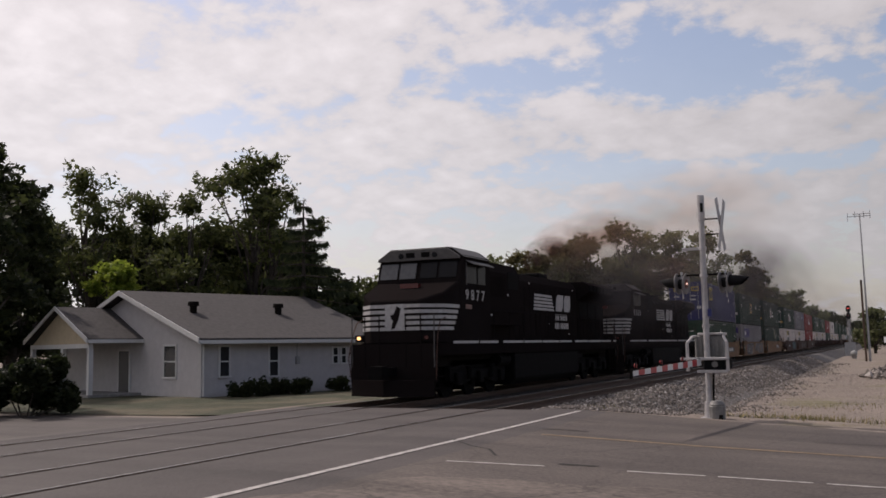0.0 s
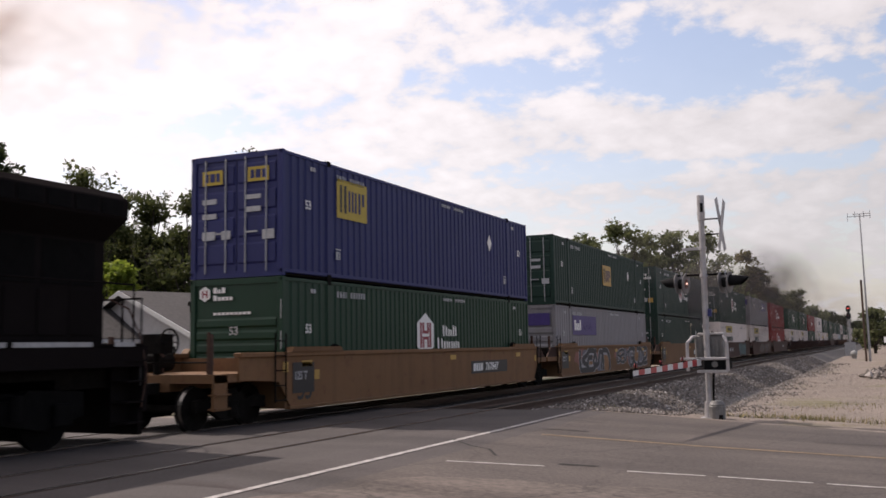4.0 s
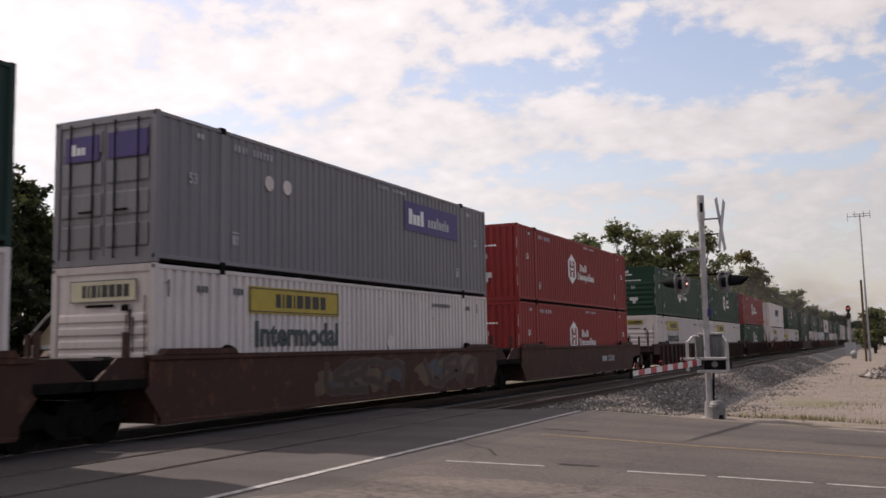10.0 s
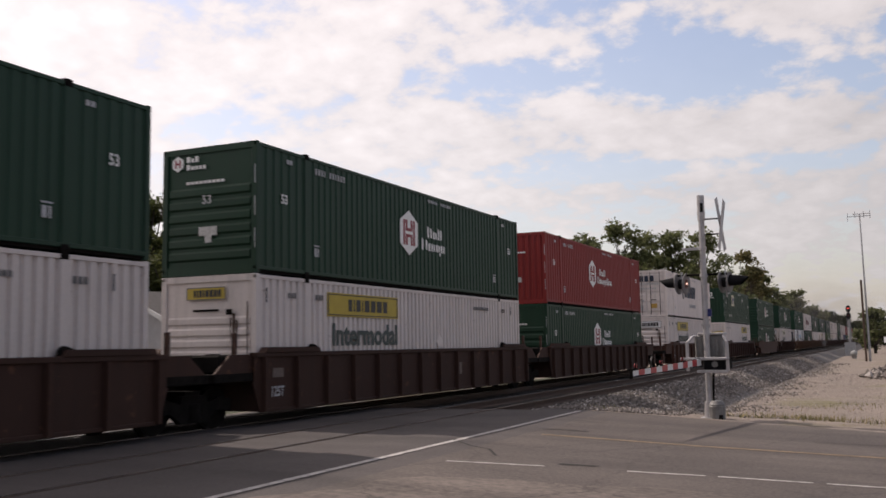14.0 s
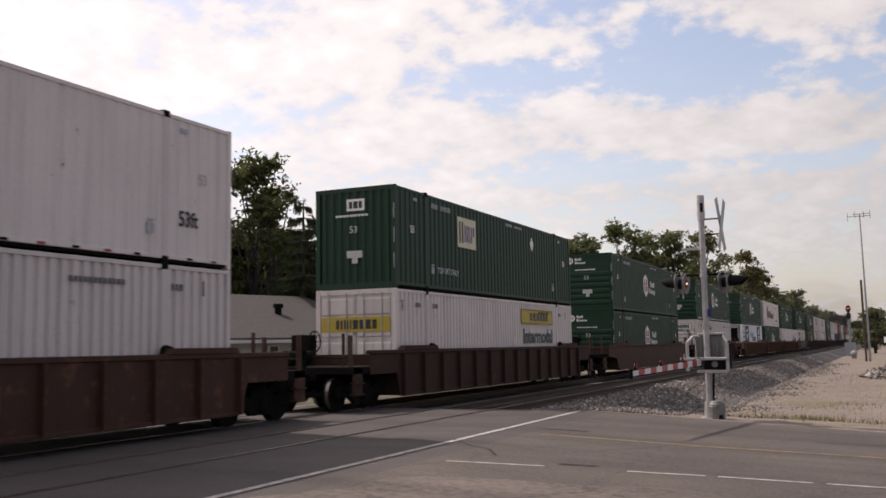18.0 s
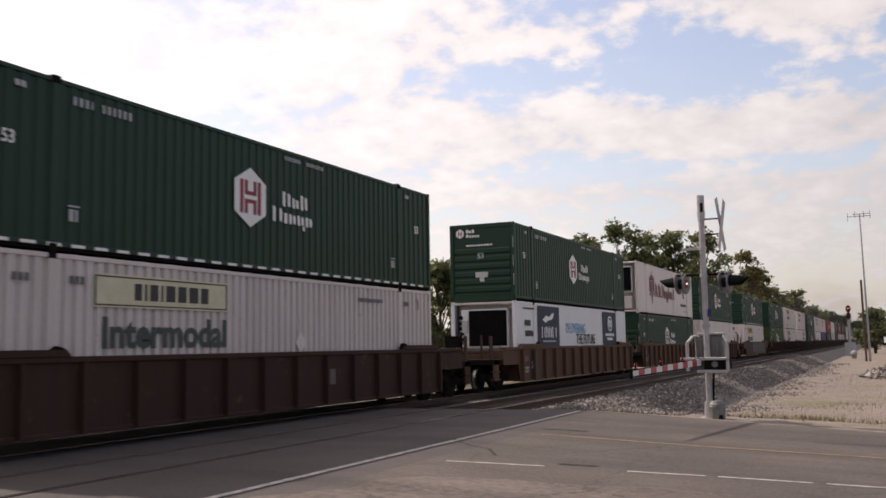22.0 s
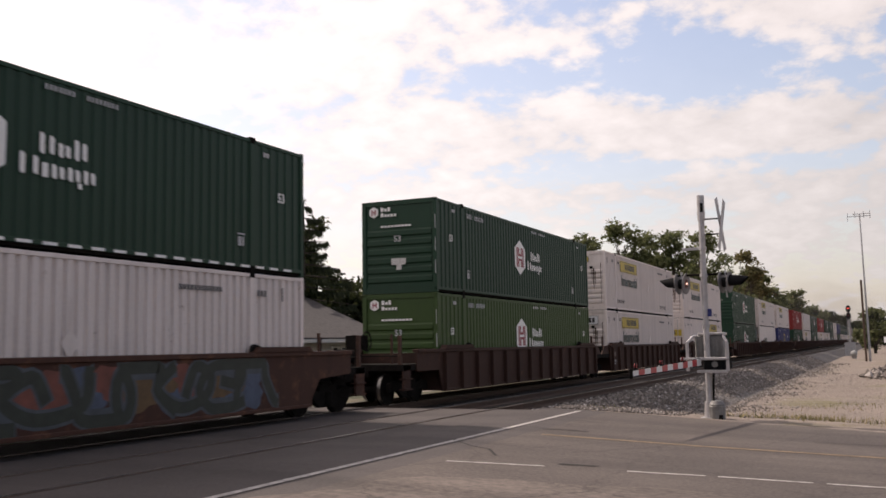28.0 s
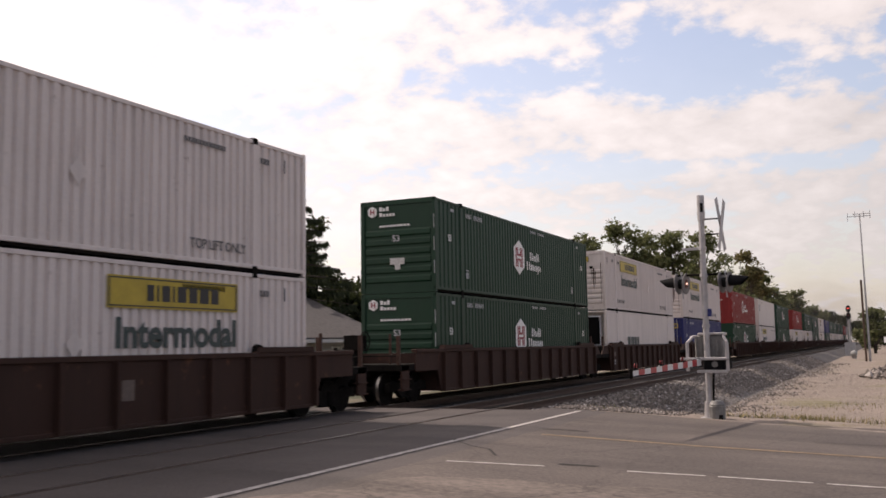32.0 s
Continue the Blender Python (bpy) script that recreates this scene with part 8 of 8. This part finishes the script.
def conifer(x, y, height, width, seed):
    rnd = random.Random(seed)
    t = thing("conifer", pose(x, y, -0.5), "dark drooping spruce behind the house", "tree", "trees")
    bm = bmesh.new()
    rod(bm, (0, 0, 0), (0, 0, height), 0.24, 8, 0.03)
    verts, faces = [], []
    z = 1.0
    while z < height - 0.2:
        k = 1 - z / height
        m = 6
        for i in range(m):
            a = 6.283 * i / m + rnd.uniform(-0.5, 0.5)
            L = (width / 2) * (k ** 0.8) * rnd.uniform(0.5, 1.2) + 0.2
            d = Vector((math.cos(a), math.sin(a), 0))
            side = d.cross(Vector((0, 0, 1)))
            root, tip = Vector((0, 0, z)), d * L + Vector((0, 0, z - L * 0.10))
            rod(bm, root, tip, 0.035, 5, 0.01)
            for q in range(int(85 * L)):
                u = rnd.uniform(0.1, 1.0) ** 0.8
                p = root.lerp(tip, u) + Vector((0, 0, -0.35 * L * u * (1 - u)))
                out = side * rnd.choice((-1, 1)) * rnd.uniform(0.1, 0.45) * (1.15 - u) * min(1.0, L * 0.5) + d * rnd.uniform(0.05, 0.25)
                hang = out + Vector((0, 0, -rnd.uniform(0.10, 0.50)))
                wide = d * rnd.uniform(0.03, 0.06) if rnd.random() < 0.5 else Vector((0, 0, rnd.uniform(0.03, 0.07)))
                n = len(verts)
                verts += [tuple(p - wide), tuple(p + wide), tuple(p + hang)]
                faces.append((n, n + 1, n + 2))
        z += 0.66
    part("trunk", bm, BARK, t)
    me = bpy.data.meshes.new("needles")
    me.from_pydata(verts, [], faces)
    me.materials.append(NEEDLE)
    part("crown", me, None, t, "drooping dark needle sprays")


def shrub(name, x, y, w, d, h, material, label, seed, z=None, size=0.09, per=1500):
    rnd = random.Random(seed)
    t = thing(name, pose(x, y, gz(x) if z is None else z), label, "bush", "bushes")
    clumps = []
    for k in range(int(8 + w * 5)):
        a, q = rnd.uniform(0, 6.283), math.sqrt(rnd.random())
        zz = h * rnd.uniform(0.2, 0.78) * (1 - 0.35 * q)
        clumps.append((Vector((w / 2 * q * 0.8 * math.cos(a), d / 2 * q * 0.8 * math.sin(a), zz)), rnd.uniform(0.2, 0.3) * min(h, 1.6)))
    for c, _ in clumps[:9]:
        bm = bmesh.new()
        rod(bm, (c.x * 0.2, c.y * 0.2, -0.05), c, 0.03, 5, 0.012)
        part("stem", bm, BARK, t)
    part("foliage", leaves_mesh("foliage", clumps, per, size, material, rnd), None, t)


tree(-39.6, 31.6, 12.6, 8.0, LEAF_DARK, "tall dark leafy tree beside the house", 11, per=26, size=0.19, low=0.1)
tree(-41.8, 36.0, 10.4, 5.4, LEAF_DARK, "dark leafy tree beside the house", 12, per=26, size=0.19, low=0.08)
tree(-44.0, 37.5, 12.2, 8.0, LEAF_DARK, "tall dark leafy tree beside the house", 36, per=26, size=0.19, low=0.1)
tree(-46.9, 46.2, 14.3, 8.6, LEAF_MID, "spreading leafy tree with an open crown", 13, per=20, gaps=1.3, low=0.35)
tree(-44.2, 49.0, 12.7, 6.4, LEAF_MID, "leafy tree with an open crown", 14, per=20, gaps=1.1, low=0.3)
tree(-39.4, 47.0, 12.4, 7.0, LEAF_MID, "broad leafy tree behind the house", 33, per=20, gaps=0.8, low=0.12)
tree(-36.6, 50.0, 15.4, 9.6, LEAF_MID, "large broad leafy tree behind the house", 15, per=20, gaps=0.9, low=0.12)
tree(-35.6, 50.8, 13.4, 6.0, LEAF_MID, "leafy tree behind the house", 16, per=20, gaps=0.8, low=0.1)
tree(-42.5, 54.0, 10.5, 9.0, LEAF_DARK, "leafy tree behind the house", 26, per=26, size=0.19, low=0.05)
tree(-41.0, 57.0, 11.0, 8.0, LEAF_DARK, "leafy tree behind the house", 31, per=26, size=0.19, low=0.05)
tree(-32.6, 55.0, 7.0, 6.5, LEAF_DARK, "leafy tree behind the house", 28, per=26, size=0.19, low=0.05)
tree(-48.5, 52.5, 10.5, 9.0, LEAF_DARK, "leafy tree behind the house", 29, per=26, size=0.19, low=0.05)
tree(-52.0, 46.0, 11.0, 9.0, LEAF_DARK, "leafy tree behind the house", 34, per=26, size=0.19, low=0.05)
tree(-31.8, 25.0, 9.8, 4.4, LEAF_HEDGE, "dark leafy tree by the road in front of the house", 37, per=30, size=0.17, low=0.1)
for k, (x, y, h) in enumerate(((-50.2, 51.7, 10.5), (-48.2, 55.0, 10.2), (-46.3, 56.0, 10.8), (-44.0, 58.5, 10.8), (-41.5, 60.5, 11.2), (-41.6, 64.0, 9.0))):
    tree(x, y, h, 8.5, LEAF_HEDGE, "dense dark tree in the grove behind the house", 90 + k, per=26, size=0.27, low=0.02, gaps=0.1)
conifer(-29.9, 45.6, 10.6, 9.6, 17)
tree(-31.4, 52.5, 5.8, 4.5, LEAF_DARK, "leafy tree behind the house", 32, per=26, size=0.19, low=0.05)
tree(-37.2, 68.0, 8.0, 7.0, LEAF_MID, "leafy tree in the distance", 18, low=0.05)
tree(-33.0, 64.0, 7.4, 6.5, LEAF_DARK, "leafy tree in the distance", 27, low=0.05)
tree(-41.4, 42.7, 7.5, 4.8, LEAF_BRIGHT, "bright yellow-green small tree rising behind the roof", 19, per=34, size=0.17, low=0.15, gaps=0.1, trunk=0.12)
shrub("hedge", -25.6, 22.6, 4.6, 3.8, 2.75, LEAF_HEDGE, "big dark rounded hedge by the road", 20, size=0.11, per=2200)
for k, (dx, dy) in enumerate(((0.6, 1.2), (0.7, 2.1), (0.6, 3.0), (0.7, 3.8), (0.6, 4.6), (0.7, 6.6))):
    shrub("bush", -26.7 + dx + 0.306 * dy + 0.5, 32.75 + 0.952 * dy - 0.2, 1.1, 1.0, 0.95, LEAF_DARK, "small dark shrub along the house wall", 30 + k, z=-0.45, size=0.08)
for k, (x, y, h, w, mat) in enumerate((
        (-42.0, 80.0, 9.9, 9.0, LEAF_MID), (-41.0, 88.0, 10.9, 9.5, LEAF_MID), (-38.8, 95.0, 11.7, 9.0, LEAF_MID), (-34.9, 95.0, 12.4, 8.0, LEAF_AUTUMN), (-33.4, 98.0, 12.3, 8.0, LEAF_MID),
        (-31.4, 100.0, 13.3, 9.5, LEAF_MID), (-29.3, 103.0, 14.4, 9.5, LEAF_MID), (-25.0, 100.0, 15.4, 9.0, LEAF_MID), (-23.9, 107.0, 14.6, 7.5, LEAF_MID), (-21.2, 108.0, 15.3, 7.5, LEAF_MID),
        (-20.6, 123.0, 16.7, 8.0, LEAF_MID), (-20.3, 142.0, 15.7, 8.0, LEAF_MID), (-27.5, 112.0, 13.0, 9.0, LEAF_DARK), (-34.0, 108.0, 11.5, 9.0, LEAF_DARK), (-23.0, 128.0, 13.0, 10.0, LEAF_DARK),
        (-20.4, 165.0, 17.2, 8.0, LEAF_AUTUMN), (-19.8, 180.0, 14.9, 8.0, LEAF_MID), (-20.0, 200.0, 13.0, 9.0, LEAF_MID), (-20.8, 252.0, 14.4, 12.0, LEAF_MID), (-21.4, 225.0, 11.0, 12.0, LEAF_DARK),
        (-21.5, 340.0, 13.2, 13.0, LEAF_MID), (-20.5, 295.0, 11.5, 11.0, LEAF_DARK), (-22.0, 430.0, 14.6, 15.0, LEAF_DARK), (-19.5, 520.0, 14.5, 16.0, LEAF_DARK), (-14.0, 720.0, 14.5, 22.0, LEAF_DARK),
        (-1.6, 190.0, 8.2, 7.0, LEAF_MID), (3.6, 185.0, 8.8, 8.0, LEAF_MID), (9.5, 180.0, 9.0, 9.0, LEAF_MID), (-2.5, 330.0, 10.0, 13.0, LEAF_DARK), (8.0, 300.0, 10.0, 12.0, LEAF_DARK))):
    far = y > 150
    # green trees this far off take the leaf colour with haze painted in
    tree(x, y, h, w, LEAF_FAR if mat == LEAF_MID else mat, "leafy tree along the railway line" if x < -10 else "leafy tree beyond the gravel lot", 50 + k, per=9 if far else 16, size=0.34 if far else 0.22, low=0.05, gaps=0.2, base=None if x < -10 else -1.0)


def far_woods():
    rnd = random.Random(77)
    clumps = []
    for k in range(260):
        a = rnd.uniform(-1.15, 1.3)
        d = rnd.uniform(430, 520)
        x, y = -d * math.sin(a), d * math.cos(a)
        if -40 < x < -2:
            continue
        h = rnd.uniform(7, 12)
        clumps += [(Vector((x, y, h * 0.3)), h * 0.42), (Vector((x + rnd.uniform(-4, 4), y, h * 0.7)), h * 0.35)]
    me = leaves_mesh("far_woods", clumps, 7, 1.3, LEAF_DARK, rnd)
    tagged(new("far_woods", me), "dark line of woods on the horizon", "woods", kind="stuff")


far_woods()


# ------------------------------------------------------------------ the train rolls by
def motions():
    times = [0.0, 2.0, 4.0, 8.0, 12.0, 16.0, 20.0, 24.0, 28.0, 30.0, 32.0]
    for ob, off, z, x in moving:
        walk(ob, [(t, pose(x, advance(t) + off, z)) for t in times])
    for ob, x, y, z, quick in hazes:
        if quick is None:
            rows = ((0.0, 0, 0, 0), (16.0, 0.4, 0, 0.1), (32.0, 0.8, 0, 0.2))
        elif quick:
            rows = ((0.0, 0, 0, 0), (2.5, -0.2, 4.0, 0.7), (4.5, -1.5, 36.0, 0.3), (8.0, -9.0, 170.0, -2.0), (32.0, -30.0, 420.0, -2.0))
        else:
            rows = ((0.0, 0, 0, 0), (6.0, -0.6, 3.0, 0.5), (10.0, -3.0, 40.0, 0.5), (16.0, -9.0, 160.0, -2.0), (32.0, -30.0, 420.0, -2.0))
        walk(ob, [(t, pose(x + dx, y + dy, z + dz)) for t, dx, dy, dz in rows])


motions()
